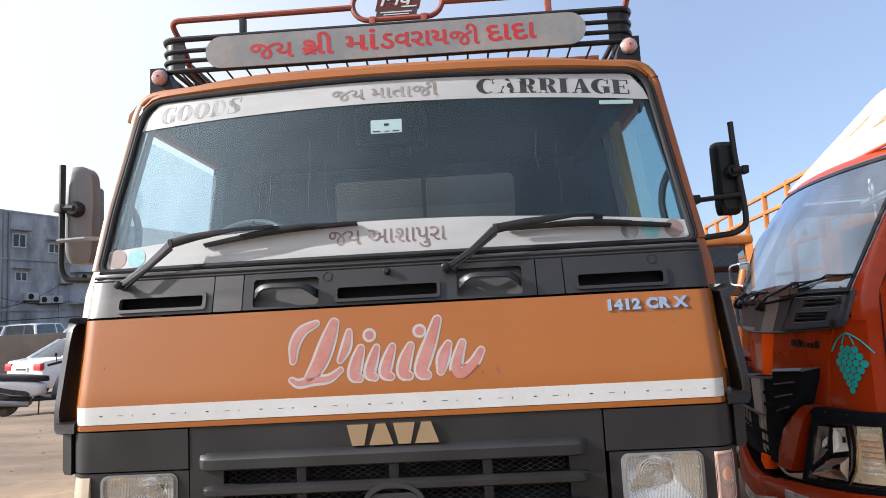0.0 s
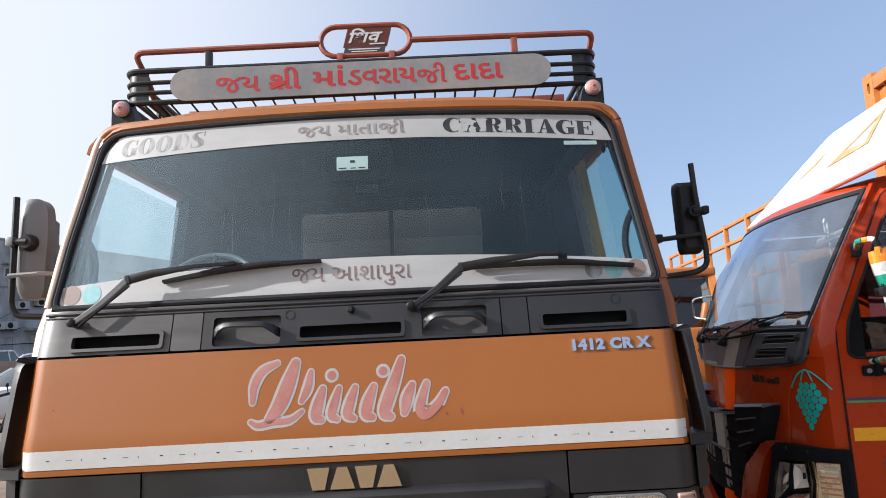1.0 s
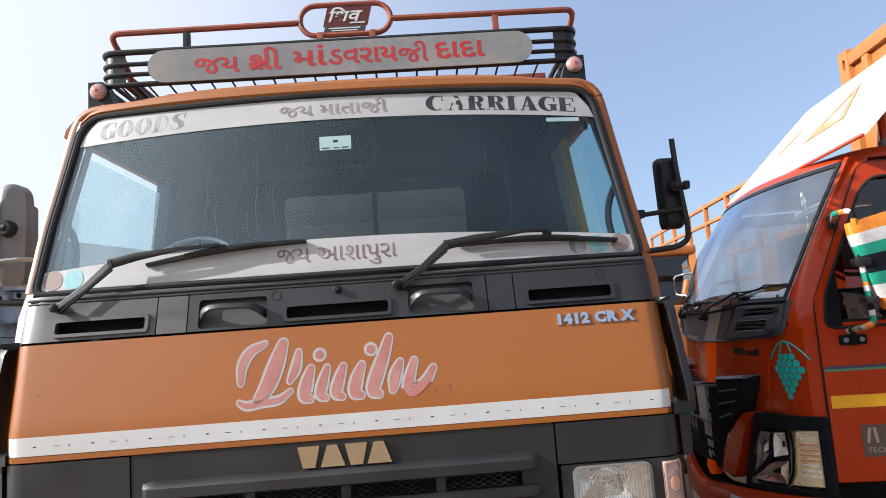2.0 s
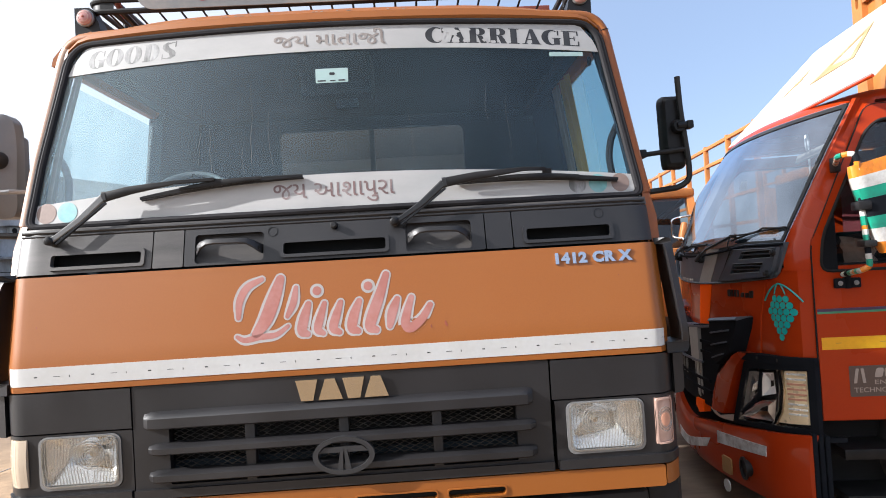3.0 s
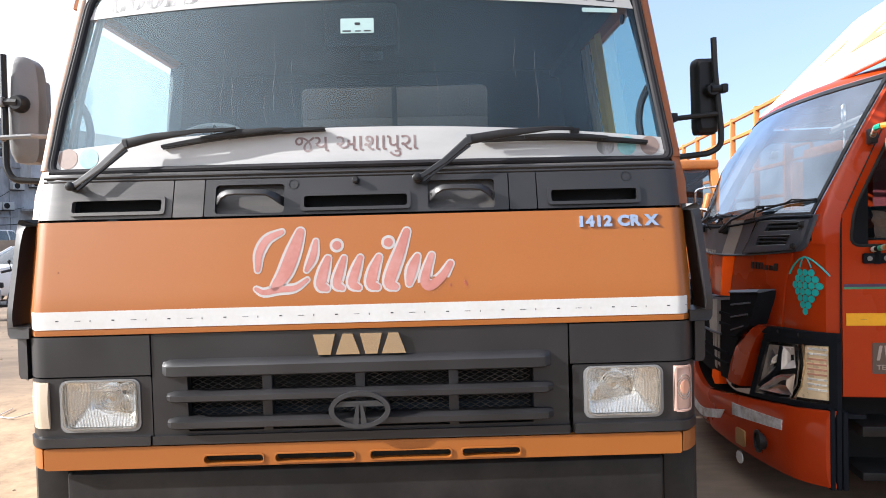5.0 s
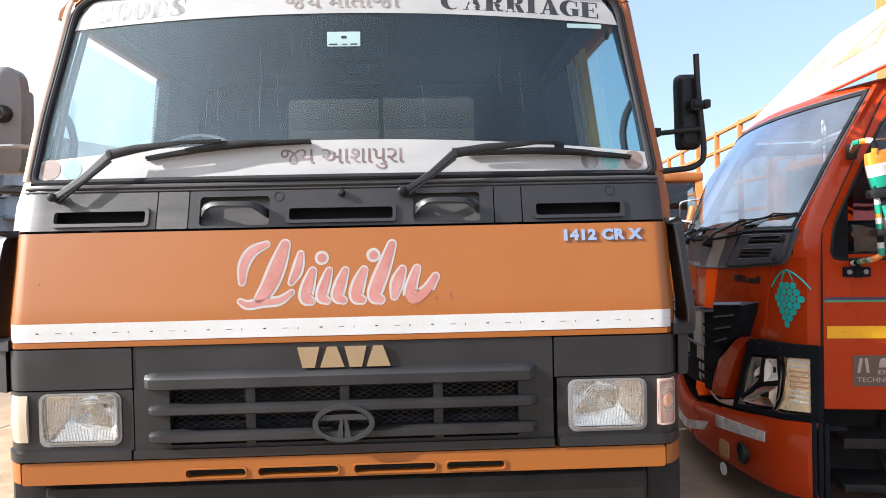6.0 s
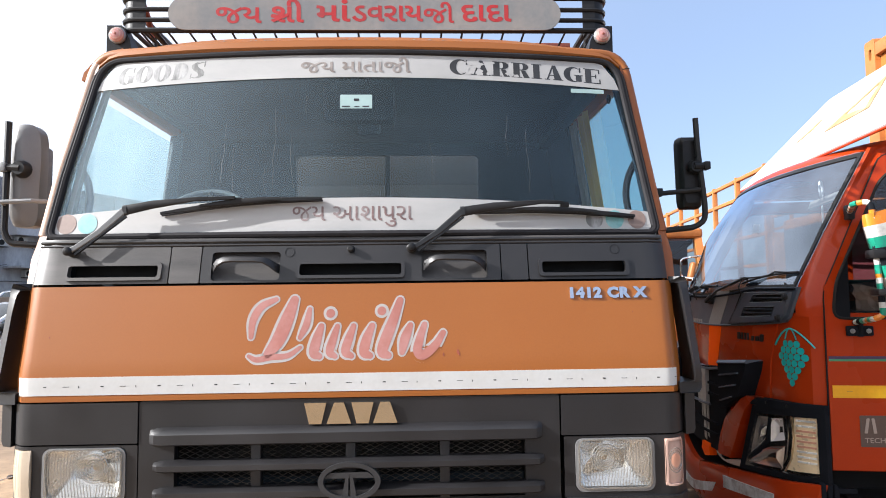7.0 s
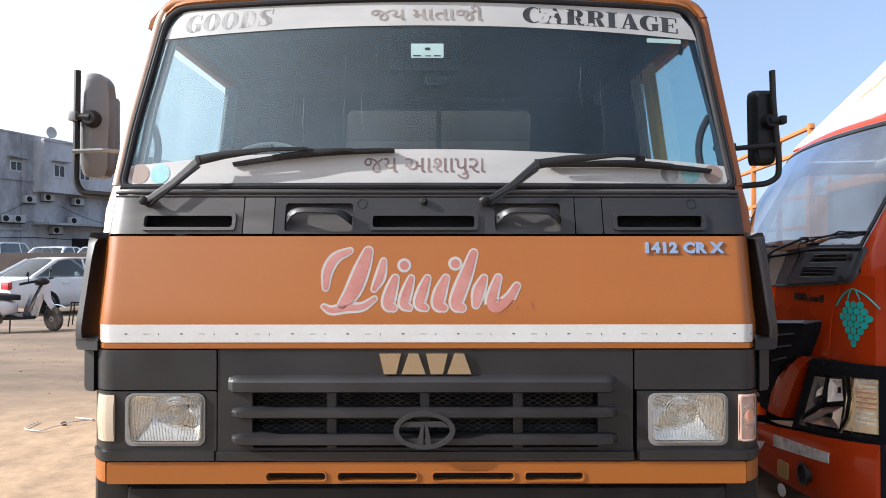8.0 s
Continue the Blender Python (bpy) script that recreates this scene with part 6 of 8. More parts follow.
def build_red_lorry():
    E = thing("truck", "red-orange cab-over lorry with black bonnet trim and white roof deflector", "truck", pose(1.96, 1.75, 0, 0, 0, -8.5))
    part("cab_body", loft(bmesh.new(), [plan(z, s) for z, s in ((0.57, 0.02), (0.60, 0.0), (0.80, 0.0), (1.0, 0.0), (1.2, 0.0), (1.285, 0.0))]), M_EPAINT, E, "glossy red-orange cab shell")
    part("roof", loft(bmesh.new(), [plan(z, s) for z, s in ((2.053, 0.0), (2.068, 0.0), (2.088, 0.012), (2.108, 0.04), (2.125, 0.10))]), M_EPAINT, E, "red-orange cab roof")
    # windscreen
    bm = bmesh.new()
    g = [[bm.verts.new(nose(0.918 * u * (1 - 0.03 * (z - 1.4)), sill(0.918 * u) + (2.053 - sill(0.918 * u)) * (z - 1.405) / 0.648, 0.0)) for u in span(-1, 1, 28)] for z in span(1.405, 2.053, 14)]
    for a, b in zip(g, g[1:]):
        for i in range(28):
            bm.faces.new((a[i], a[i + 1], b[i + 1], b[i]))
    W = part("windscreen", bm, M_EGLASS, E, "clear bowed windscreen reflecting the sky", sharp=80)
    W.visible_shadow = False
    edge = [(y, sill(y) + 0.005) for y in span(-0.910, 0.910, 24)] + [(0.893, 2.046), (-0.893, 2.046)]
    inner = [(y, sill(y) + 0.016) for y in span(-0.894, 0.894, 24)] + [(0.875, 2.026), (-0.875, 2.026)]
    part("windscreen_border", plate(bmesh.new(), dense(edge, 0.06), [dense(inner, 0.06)], nose, 0.001, 0.005, 0.05), M_BLACK, W)
    for sx in (-1, 1):
        flat = flank(sx)
        F = lambda x, z, w: flat(x - 0.018, z, w)
        rings = []
        for z in span(1.27, 2.066, 8):
            c = rake(z)
            h = 0.965 - 0.10 * max(0.0, z - 1.4)
            rings.append([Vector((c + 0.165, sx * 0.908 * (1 - 0.03 * max(0, z - 1.4)), z)), Vector((c + 0.176, sx * 0.922 * (1 - 0.03 * max(0, z - 1.4)), z)), Vector((c + 0.205, sx * (h - 0.016), z)), Vector((c + 0.27, sx * h, z)), Vector((c + 0.27, sx * (h - 0.05), z)), Vector((c + 0.20, sx * 0.86, z))])
        part("windscreen_pillar", loft(bmesh.new(), rings), M_EPAINT, E)
        part("pillar_lining", loft(bmesh.new(), [[Vector((rake(z) + a, sx * (b * (1 - 0.03 * max(0, z - 1.4))), z)) for a, b in ((0.167, 0.896), (0.17, 0.904), (0.205, 0.858), (0.272, 0.875), (0.268, 0.835), (0.195, 0.825))] for z in span(1.36, 2.05, 6)]), M_ELINING, E)
        o = [(0.285, 0.58), (0.285, 1.40), (0.60, 2.035), (1.60, 2.045), (1.60, 0.58)]
        hole = [(p.x, p.y) for p in bent([Vector(q) for q in ((0.70, 1.262, 0), (0.318, 1.262, 0), (0.335, 1.42, 0), (0.575, 1.90, 0), (0.64, 1.955, 0), (1.22, 1.965, 0), (1.22, 1.262, 0), (0.70, 1.262, 0))], 0.05, 4)[:-1]]
        d = part("door", plate(bmesh.new(), o, [hole], F, -0.03, 0.006), M_EPAINT, E, "red-orange door with yellow tape")
        seam = bent([F(0.278, 0.58, 0.004), F(0.282, 1.39, 0.004), F(0.592, 2.03, 0.004), F(1.3, 2.042, 0.004), F(1.3, 0.6, 0.007)], 0.05)
        part("door_seam", tube(bmesh.new(), seam, 0.0034, 6), M_VOID, d)
        part("window_seal", tube(bmesh.new(), [F(x, z, 0.005) for x, z in hole], 0.0075, 6, closed=True), M_VOID, d)
        gl = part("door_window", plate(bmesh.new(), hole, [], F, -0.014, -0.012), M_EDOORGLASS, d, "dark door glass")
        gl.visible_shadow = False
        part("quarter_panel", plate(bmesh.new(), [(0.323, 1.266), (0.395, 1.266), (0.402, 1.545), (0.342, 1.42)], [], F, -0.008, 0.004), M_EBLACK, d)
        part("yellow_tape", plate(bmesh.new(), dense([(0.30, 0.902), (1.55, 0.902), (1.55, 0.958), (0.30, 0.958)], 0.3), [], F, 0.006, 0.008), M_YELLOW, d, "yellow reflective tape")
        part("tape_marks", bars(bmesh.new(), F, [(0.36 + 0.19 * i, 0.385 + 0.19 * i, 0.930, 0.932, 0) for i in range(6)], 0.008, 0.0085), M_OCHRE, d)
        for z, mt, t in ((1.083, M_PURPLE, 0.007), (1.072, M_GREENLINE, 0.005)):
            part("coach_line", plate(bmesh.new(), dense([(0.29, z - t), (0.62, z - t), (0.70, z - t + 0.012), (1.55, z - t + 0.012), (1.55, z + t + 0.012), (0.70, z + t + 0.012), (0.62, z + t), (0.29, z + t)], 0.3), [], F, 0.006, 0.0075), mt, d)
        part("latch_plate", boxed(0.349, 0.464, min(sx * 0.970, sx * 0.990), max(sx * 0.970, sx * 0.990), 1.182, 1.228, 0.008), M_EBLACK, d)
        for x in (0.372, 0.441):
            part("latch_screw", lathe(bmesh.new(), [(0.011, 0.0), (0.011, sx * 0.004), (0.005, sx * 0.006)], (x, sx * 0.990, 1.205), "y", 10), M_GREYSTEEL, d)
        part("latch_hinge", tube(bmesh.new(), [F(0.425, 1.18, 0.02), F(0.425, 1.245, 0.02)], 0.014, 8), M_EBLACK, d)
        if sx < 0:
            pl = part("engine_plaque", plate(bmesh.new(), rrect(0.408, 0.70, 0.684, 0.824, 0.006), [], F, 0.006, 0.008), M_PLAQUE, d, "grey-brown maker's plaque")
            part("plaque_word", lettering(bmesh.new(), "ENGINE", 0.515, 0.665, 0.738, 0.758, F, 0.008, 0.0095), M_PLAQUEINK, pl)
            part("plaque_word", lettering(bmesh.new(), "TECHNOLOGY", 0.425, 0.665, 0.703, 0.725, F, 0.008, 0.0095), M_PLAQUEINK, pl)
            pieces("plaque_bar", bars(bmesh.new(), F, [(0.425, 0.438, 0.745, 0.812, 0.012), (0.465, 0.478, 0.745, 0.812, -0.008), (0.515, 0.548, 0.770, 0.812, 0.01), (0.56, 0.595, 0.770, 0.812, 0.0), (0.61, 0.640, 0.770, 0.812, 0.0), (0.655, 0.685, 0.770, 0.812, 0.0)], 0.008, 0.0095), M_PLAQUEINK, pl)
    # cowl with vents
    low = lambda y: 1.188 + 0.067 * y * y
    end = [(0.858, 1.240), (0.886, 1.264), (0.912, 1.325), (0.944, 1.408)]
    o = [(-y, z) for y, z in end[::-1]] + [(y, low(y)) for y in span(-0.81, 0.81, 18)] + end + [(y, sill(y) + 0.004) for y in span(0.90, -0.90, 24)]
    c = part("cowl", plate(bmesh.new(), dense(o, 0.05), [], nose, 0.0, 0.014, 0.05), M_ETRIM, E, "slate-grey plastic cowl with vents")
    part("cowl_lip", tube(bmesh.new(), [nose(y, sill(y) - 0.006, 0.016) for y in span(-0.93, 0.93, 30)], 0.007, 6), M_EBLACK, c)
    part("cowl_edge", tube(bmesh.new(), [nose(y, low(y) + 0.006, 0.013) for y in span(-0.83, 0.83, 30)], 0.006, 6), M_ETRIM, c)
    for sx in (-1, 1):
        side = lambda y, z, w: nose(sx * y, z, w)
        upper = [(0.640, 1.330), (0.872, 1.338), (0.888, 1.376), (0.680, 1.372)]
        lower = [(0.560, 1.256), (0.795, 1.268), (0.825, 1.316), (0.600, 1.310)]
        v = part("vent_panel", plate(bmesh.new(), dense([(0.430, 1.213), (0.835, 1.246), (0.872, 1.276), (0.915, 1.386), (0.605, 1.386)], 0.04), [dense(upper, 0.04), dense(lower, 0.04)], side, 0.014, 0.032, 0.05), M_ETRIM, c, "moulded vent panel")
        for q in (upper, lower):
            part("vent_duct", plate(bmesh.new(), dense(q, 0.04), [], side, 0.0145, 0.0165, 0.05), M_VOID, v)
        for y0, y1, z in ((0.655, 0.880, 1.352), (0.580, 0.805, 1.276), (0.595, 0.820, 1.295)):
            part("vent_fin", loft(bmesh.new(), [[side(y, z + 0.010 * (y - y0) - 0.004, 0.018), side(y, z + 0.010 * (y - y0) + 0.003, 0.034), side(y, z + 0.010 * (y - y0) + 0.007, 0.034), side(y, z + 0.010 * (y - y0) + 0.003, 0.018)] for y in span(y0, y1, 5)]), M_ETRIM, v)
        for y, z in ((0.845, 1.262), (0.897, 1.362)):
            part("cowl_screw", lathe(bmesh.new(), [(0.016, 0.0), (0.016, -0.010), (0.010, -0.012), (0.010, -0.020), (0.004, -0.021)], side(y, z, 0.030), "x", 14), M_BLACK, c)
        part("panel_seam", tube(bmesh.new(), [side(y, z, 0.0145) for y, z in ((0.405, 1.206), (0.46, 1.27), (0.555, 1.385))], 0.0035, 5), M_VOID, c)
        # thin pale tubes put edge highlights on the vent panel
        part("seam_edge", tube(bmesh.new(), [side(y, z, 0.033) for y, z in ((0.440, 1.216), (0.49, 1.27), (0.610, 1.383), (0.75, 1.383), (0.908, 1.383))], 0.0028, 5), M_EDGELIGHT, v)
        for q in (upper, lower):
            part("vent_rim", tube(bmesh.new(), [side(y, z, 0.0325) for y, z in q], 0.0026, 5, closed=True), M_EDGELIGHT, v)
    part("cowl_writing", bars(bmesh.new(), nose, [(-0.02 + 0.045 * i, -0.02 + 0.045 * i + 0.034, 1.200, 1.219, 0.004) for i in range(7)], 0.014, 0.016), M_GREYSTRIPE, c)
    # bonnet: stripes, grape decal, model bars
    f = part("bonnet_dark_panel", plate(bmesh.new(), dense([(-0.80, 1.228), (-0.745, 1.05), (-0.72, 0.80), (-0.55, 0.56), (0.55, 0.56), (0.72, 0.80), (0.745, 1.05), (0.80, 1.228), (0.40, 1.198), (0.0, 1.187), (-0.40, 1.198)], 0.05), [], nose, 0.0, 0.008, 0.05), M_EPAINT, E, "red-orange bonnet panel")
    part("fluorescent_stripe", plate(bmesh.new(), dense([(-0.228, 0.962), (-0.082, 0.950), (-0.131, 1.188), (-0.302, 1.193)], 0.08), [], nose, 0.008, 0.0105, 0.05), M_FLUO, f, "fluorescent orange stripe")
    part("grey_stripe", plate(bmesh.new(), dense([(-0.302, 1.200), (-0.131, 1.196), (-0.300, 1.392), (-0.440, 1.392)], 0.08), [], nose, 0.014, 0.0165, 0.05), M_GREYSTRIPE, c)
    pieces("model_bar", bars(bmesh.new(), nose, [(-0.70, -0.675, 1.135, 1.172, -0.006), (-0.665, -0.64, 1.135, 1.160, -0.004), (-0.628, -0.605, 1.135, 1.160, -0.004), (-0.585, -0.572, 1.135, 1.172, 0), (-0.560, -0.547, 1.135, 1.172, 0), (-0.535, -0.522, 1.135, 1.172, 0), (-0.510, -0.485, 1.135, 1.172, 0)], 0.008, 0.013), M_BLACK, f)
    shell = lambda y, z, w: Vector((wrap(abs(y)) - w, y - w * 1.5, z))
    pieces("grape_decal", bunch(bmesh.new(), shell, -0.868, 1.066), M_GRAPE, E, "turquoise grape decal")
    # grille: a sunk middle between two proud wings
    G = part("grille", plate(bmesh.new(), dense([(-0.42, 0.980), (0.0, 0.940), (0.42, 0.980), (0.47, 0.80), (0.36, 0.64), (0.32, 0.50), (-0.32, 0.50), (-0.36, 0.64), (-0.47, 0.80)], 0.05), [], nose, 0.0, 0.058, 0.05), M_EBLACK, E, "satin black grille with slats")
    part("grille_top_ledge", loft(bmesh.new(), [[nose(y, z, 0.0), nose(y, z, 0.072), nose(y, z - 0.014, 0.074), nose(y, z - 0.018, 0.05)] for y, z in [(y, 0.944 + 0.21 * y * y) for y in span(-0.42, 0.42, 14)]]), M_ETRIM, G)
    for sx in (-1, 1):
        side = lambda y, z, w: nose(sx * y, z, w)
        wing = part("grille_wing", plate(bmesh.new(), dense([(0.425, 1.010), (0.690, 1.037), (0.676, 0.985), (0.610, 0.850), (0.480, 0.775), (0.425, 0.760)], 0.04), [], side, 0.0, 0.092, 0.05), M_EBLACK, G, "black grille wing with three ribs")
        part("wing_ledge", loft(bmesh.new(), [[side(y, z + 0.010, 0.0), side(y, z + 0.010, 0.088), side(y, z - 0.004, 0.100), side(y, z - 0.010, 0.09)] for y, z in ((0.425, 1.006), (0.56, 1.020), (0.69, 1.034))]), M_ETRIM, wing)
        for y0, z0, y1, z1 in ((0.44, 0.936, 0.625, 0.968), (0.44, 0.870, 0.600, 0.905), (0.44, 0.800, 0.560, 0.838)):
            part("wing_rib", loft(bmesh.new(), [[side(y, z - 0.004, 0.09), side(y, z - 0.002, 0.100), side(y, z + 0.004, 0.098), side(y, z + 0.006, 0.09)] for y, z in ((y0, z0), ((y0 + y1) / 2, (z0 + z1) / 2), (y1, z1))]), M_ETRIM, wing)
        part("headlamp_fender", loft(bmesh.new(), [[side(y0, z, -0.01), side(y0 + 0.012, z, 0.060), side((y0 + y1) / 2, z + 0.004, 0.082), side(y1 - 0.01, z, 0.066), side(y1, z, -0.01)] for y0, y1, z in ((0.300, 0.470, 0.500), (0.335, 0.530, 0.600), (0.400, 0.580, 0.700), (0.490, 0.630, 0.785), (0.560, 0.690, 0.838), (0.620, 0.720, 0.858))]), M_EPAINT, E, "red-orange wing beside the headlamp")
    part("stripe_on_grille", plate(bmesh.new(), dense([(-0.225, 0.740), (-0.100, 0.735), (-0.082, 0.930), (-0.228, 0.944)], 0.08), [], nose, 0.058, 0.078, 0.05), M_GREYSTRIPE, G)
    for y0, y1, zb in ((-0.212, -0.182, 0.55), (-0.170, -0.128, 0.53), (-0.118, -0.100, 0.64)):
        part("stripe_run", plate(bmesh.new(), dense([(y0 + 0.004, zb), (y1 - 0.004, zb + 0.01), (y1, 0.745), (y0, 0.745)], 0.06), [], nose, 0.058, 0.062, 0.05), M_GREYSTRIPE, G, "grey stripe film worn into strips")
    part("orange_tab", plate(bmesh.new(), [(-0.225, 0.455), (-0.150, 0.435), (-0.095, 0.470), (-0.112, 0.515), (-0.215, 0.520)], [], nose, 0.03, 0.070, 0.05), M_FLUO, G)
    pieces("badge_bar", bars(bmesh.new(), nose, [(0.06 + 0.08 * i, 0.095 + 0.08 * i, 0.63, 0.72, 0) for i in range(4)], 0.058, 0.064), M_GREYSTEEL, G)
    part("grille_cross_bar", tube(bmesh.new(), [nose(y, 0.745 - 0.02 * y, 0.075) for y in span(-0.27, 0.40, 10)], 0.008, 6), M_ETRIM, G)
    for z in (0.59, 0.65, 0.81, 0.87):
        part("grille_slat", sheet(bmesh.new(), nose, span(-0.33 if z < 0.7 else -0.41, 0.33, 10), [z - 0.010, z + 0.006], 0.055, 0.068), M_EBLACK, G)
    # headlamps
    for sx in (-1, 1):
        near = lambda y: y + 0.047 - 0.05 * (y - 0.5)

        def N(y, z, w):
            w *= 1 - 0.72 * min(1.0, max(0.0, (y - 0.70) / 0.22))
            z -= 0.016
            return Vector((wrap(near(y)) - w, sx * (near(y) + w * 0.5 * min(1.0, max(0.0, (y - 0.78) / 0.1))), z))

        win = [(0.548, 0.515), (0.942, 0.560), (0.942, 0.828), (0.665, 0.80)]
        H = part("headlamp", plate(bmesh.new(), dense([(0.50, 0.49), (0.966, 0.532), (0.966, 0.862), (0.64, 0.835)], 0.04), [dense(win, 0.04)], N, -0.02, 0.062, 0.05), M_EBLACK, E, "wrap-round headlamp with amber section")
        part("headlamp_brow", plate(bmesh.new(), dense([(0.60, 0.838), (0.966, 0.845), (0.966, 0.885), (0.66, 0.875)], 0.05), [], N, -0.02, 0.066, 0.05), M_EBLACK, H)
        for y in (0.74, 0.84):
            part("brow_screw", lathe(bmesh.new(), [(0.008, 0.0), (0.008, -0.004), (0.003, -0.005)], N(y, 0.862, 0.066), "x", 10), M_VOID, H)
        part("lamp_back", plate(bmesh.new(), dense(win, 0.04), [], N, 0.002, 0.008, 0.05), M_VOID, H)
        cells = (([(0.592, 0.585), (0.668, 0.785), (0.735, 0.792), (0.724, 0.70), (0.672, 0.635)], M_CHROME), ([(0.750, 0.79), (0.812, 0.80), (0.818, 0.70), (0.742, 0.675)], M_EREFLECT), ([(0.575, 0.540), (0.665, 0.612), (0.742, 0.652), (0.816, 0.672), (0.800, 0.562)], M_CHROME))
        for poly, mt in cells:
            cy, cz = sum(p[0] for p in poly) / len(poly), sum(p[1] for p in poly) / len(poly)
            rings = []
            for q in (0.0, 0.35, 0.7, 1.0):
                sc = math.sqrt(1 - q * 0.93)
                rings.append([N(cy + (y - cy) * sc, cz + (z - cz) * sc, 0.054 - 0.026 * q) for y, z in dense(poly, 0.045)])
            part("lamp_bowl", loft(bmesh.new(), rings, caps=False), mt, H, sharp=14)
        part("lamp_glint_plate", plate(bmesh.new(), [(0.615, 0.662), (0.688, 0.700), (0.692, 0.738), (0.625, 0.690)], [], N, 0.030, 0.036), M_EREFLECT, H, "bright silver inner plate")
        part("lamp_divider", tube(bmesh.new(), [N(0.575, 0.560, 0.045), N(0.668, 0.622, 0.05), N(0.722, 0.675, 0.05), N(0.740, 0.79, 0.045)], 0.014, 6), M_EBLACK, H)
        part("indicator_section", plate(bmesh.new(), dense([(0.815, 0.562), (0.938, 0.575), (0.938, 0.822), (0.858, 0.815), (0.855, 0.70)], 0.04), [], N, 0.008, 0.044, 0.03), M_EGOLD, H, "amber-gold indicator section")
        for i in range(9):
            z = 0.61 + 0.0235 * i
            part("indicator_rib", plate(bmesh.new(), dense([(0.868, z), (0.934, z + 0.003), (0.934, z + 0.012), (0.868, z + 0.009)], 0.03), [], N, 0.044, 0.052, 0.03), M_INNERAMBER if 2 < i < 7 else M_EREFLECT, H)
        part("lamp_trim", tube(bmesh.new(), [N(0.795, 0.535, 0.04), N(0.84, 0.62, 0.045), N(0.855, 0.72, 0.045), N(0.845, 0.82, 0.04)], 0.006, 6), M_GOLD, H)
        part("lamp_trim", tube(bmesh.new(), [N(0.772, 0.535, 0.04), N(0.815, 0.62, 0.045), N(0.830, 0.72, 0.045), N(0.822, 0.815, 0.04)], 0.004, 6), M_CHROME, H)
        bm = bmesh.new()
        pts = dense(win, 0.04)
        tri = tessellate_polygon([[Vector((a, b, 0)) for a, b in pts]])
        vs = [bm.verts.new(N(a, b, 0.058)) for a, b in pts]
        for t in tri:
            bm.faces.new([vs[i] for i in t])
        q = part("headlamp_lens", bm, M_LENSCLEAR, H, sharp=80)
        q.visible_shadow = False
    # bumper
    def bump(y, z, w):
        a = max(0.0, abs(y) - 0.86)
        return Vector((0.2 * y * y - 0.10 + 0.9 * a * a * 4 - w, y, z))

    top = lambda y: 0.36 + 0.16 * (y * y + 0.01) ** 0.4
    B = part("bumper", sheet(bmesh.new(), lambda y, v, w: bump(y, 0.17 + (top(y) - 0.17) * v, w - 0.02 * (2 * v - 1) ** 4), span(-1.005, 1.005, 40), span(0, 1, 8), -0.03, 0.0), M_EPAINT, E, "red-orange bumper with white reflectors")
    part("bumper_ledge", sheet(bmesh.new(), lambda y, v, w: Vector((bump(y, 0, 0).x + 0.02 + 0.16 * v, y, top(y) - 0.015 + w)), span(-1.0, 1.0, 30), [0, 1], -0.02, 0.0), M_EBLACK, B)
    fb = lambda y, z, w: bump(y, top(y) - 0.13 + z, w)
    for q in (((-0.856, 0.013), (-0.455, 0.026), (-0.455, 0.090), (-0.856, 0.062)), ((-0.315, -0.015), (0.234, -0.075), (0.234, -0.02), (-0.368, 0.04)), ((0.855, 0.013), (0.855, 0.062), (0.455, 0.090), (0.455, 0.026))):
        part("bumper_tape", plate(bmesh.new(), dense(list(q), 0.05), [], fb, -0.004, 0.003, 0.05), M_SCUFF, B, "scuffed white reflector strip")
    for y in (-0.715, 0.715):
        part("fog_lamp", lathe(bmesh.new(), [(0.056, 0.0), (0.056, -0.010), (0.044, -0.010), (0.040, 0.03), (0.004, 0.035)], bump(y, 0.285, 0.014), "x", 20), M_BLACK, B)
    part("hook_cover", plate(bmesh.new(), rrect(-0.585, -0.500, 0.205, 0.292, 0.012), [], bump, 0.0, 0.008, 0.05), M_OCHRE, B)
    part("bumper_label", plate(bmesh.new(), ellipse(-0.53, 0.137, 0.030, 0.033, 18), [], bump, 0.0, 0.006, 0.05), M_TAPE, B)
    for sx in (-1, 1):
        for i in range(3):
            a = 0.16 + 0.045 * i
            part("bumper_end_rib", boxed(0.196 + 0.027 * i, 0.219 + 0.027 * i, min(sx * 0.95, sx * 1.01), max(sx * 0.95, sx * 1.01), 0.16, 0.528 - 0.005 * i, 0.008), M_EBLACK, E)
        part("step", boxed(0.34, 0.85, min(sx * 0.78, sx * 0.99), max(sx * 0.78, sx * 0.99), 0.40, 0.45, 0.01), M_BLACK, E)
        part("step", boxed(0.34, 0.85, min(sx * 0.78, sx * 0.99), max(sx * 0.78, sx * 0.99), 0.20, 0.24, 0.01), M_BLACK, E)
        part("step_back", boxed(0.30, 1.3, min(sx * 0.70, sx * 0.78), max(sx * 0.70, sx * 0.78), 0.20, 0.60), M_VOID, E)
    # wipers
    for (yb, zb), (yj, zj), (y0, z0), (y1, z1) in (((-0.205, 1.335), (-0.580, 1.455), (-0.545, 1.432), (-0.900, 1.478)), ((0.300, 1.345), (0.020, 1.415), (0.250, 1.385), (-0.285, 1.421))):
        w = part("wiper", lathe(bmesh.new(), [(0.022, 0.0), (0.022, -0.02), (0.016, -0.024), (0.013, -0.045), (0.004, -0.047)], nose(yb, zb, 0.012), "x", 14), M_BLACK, E)
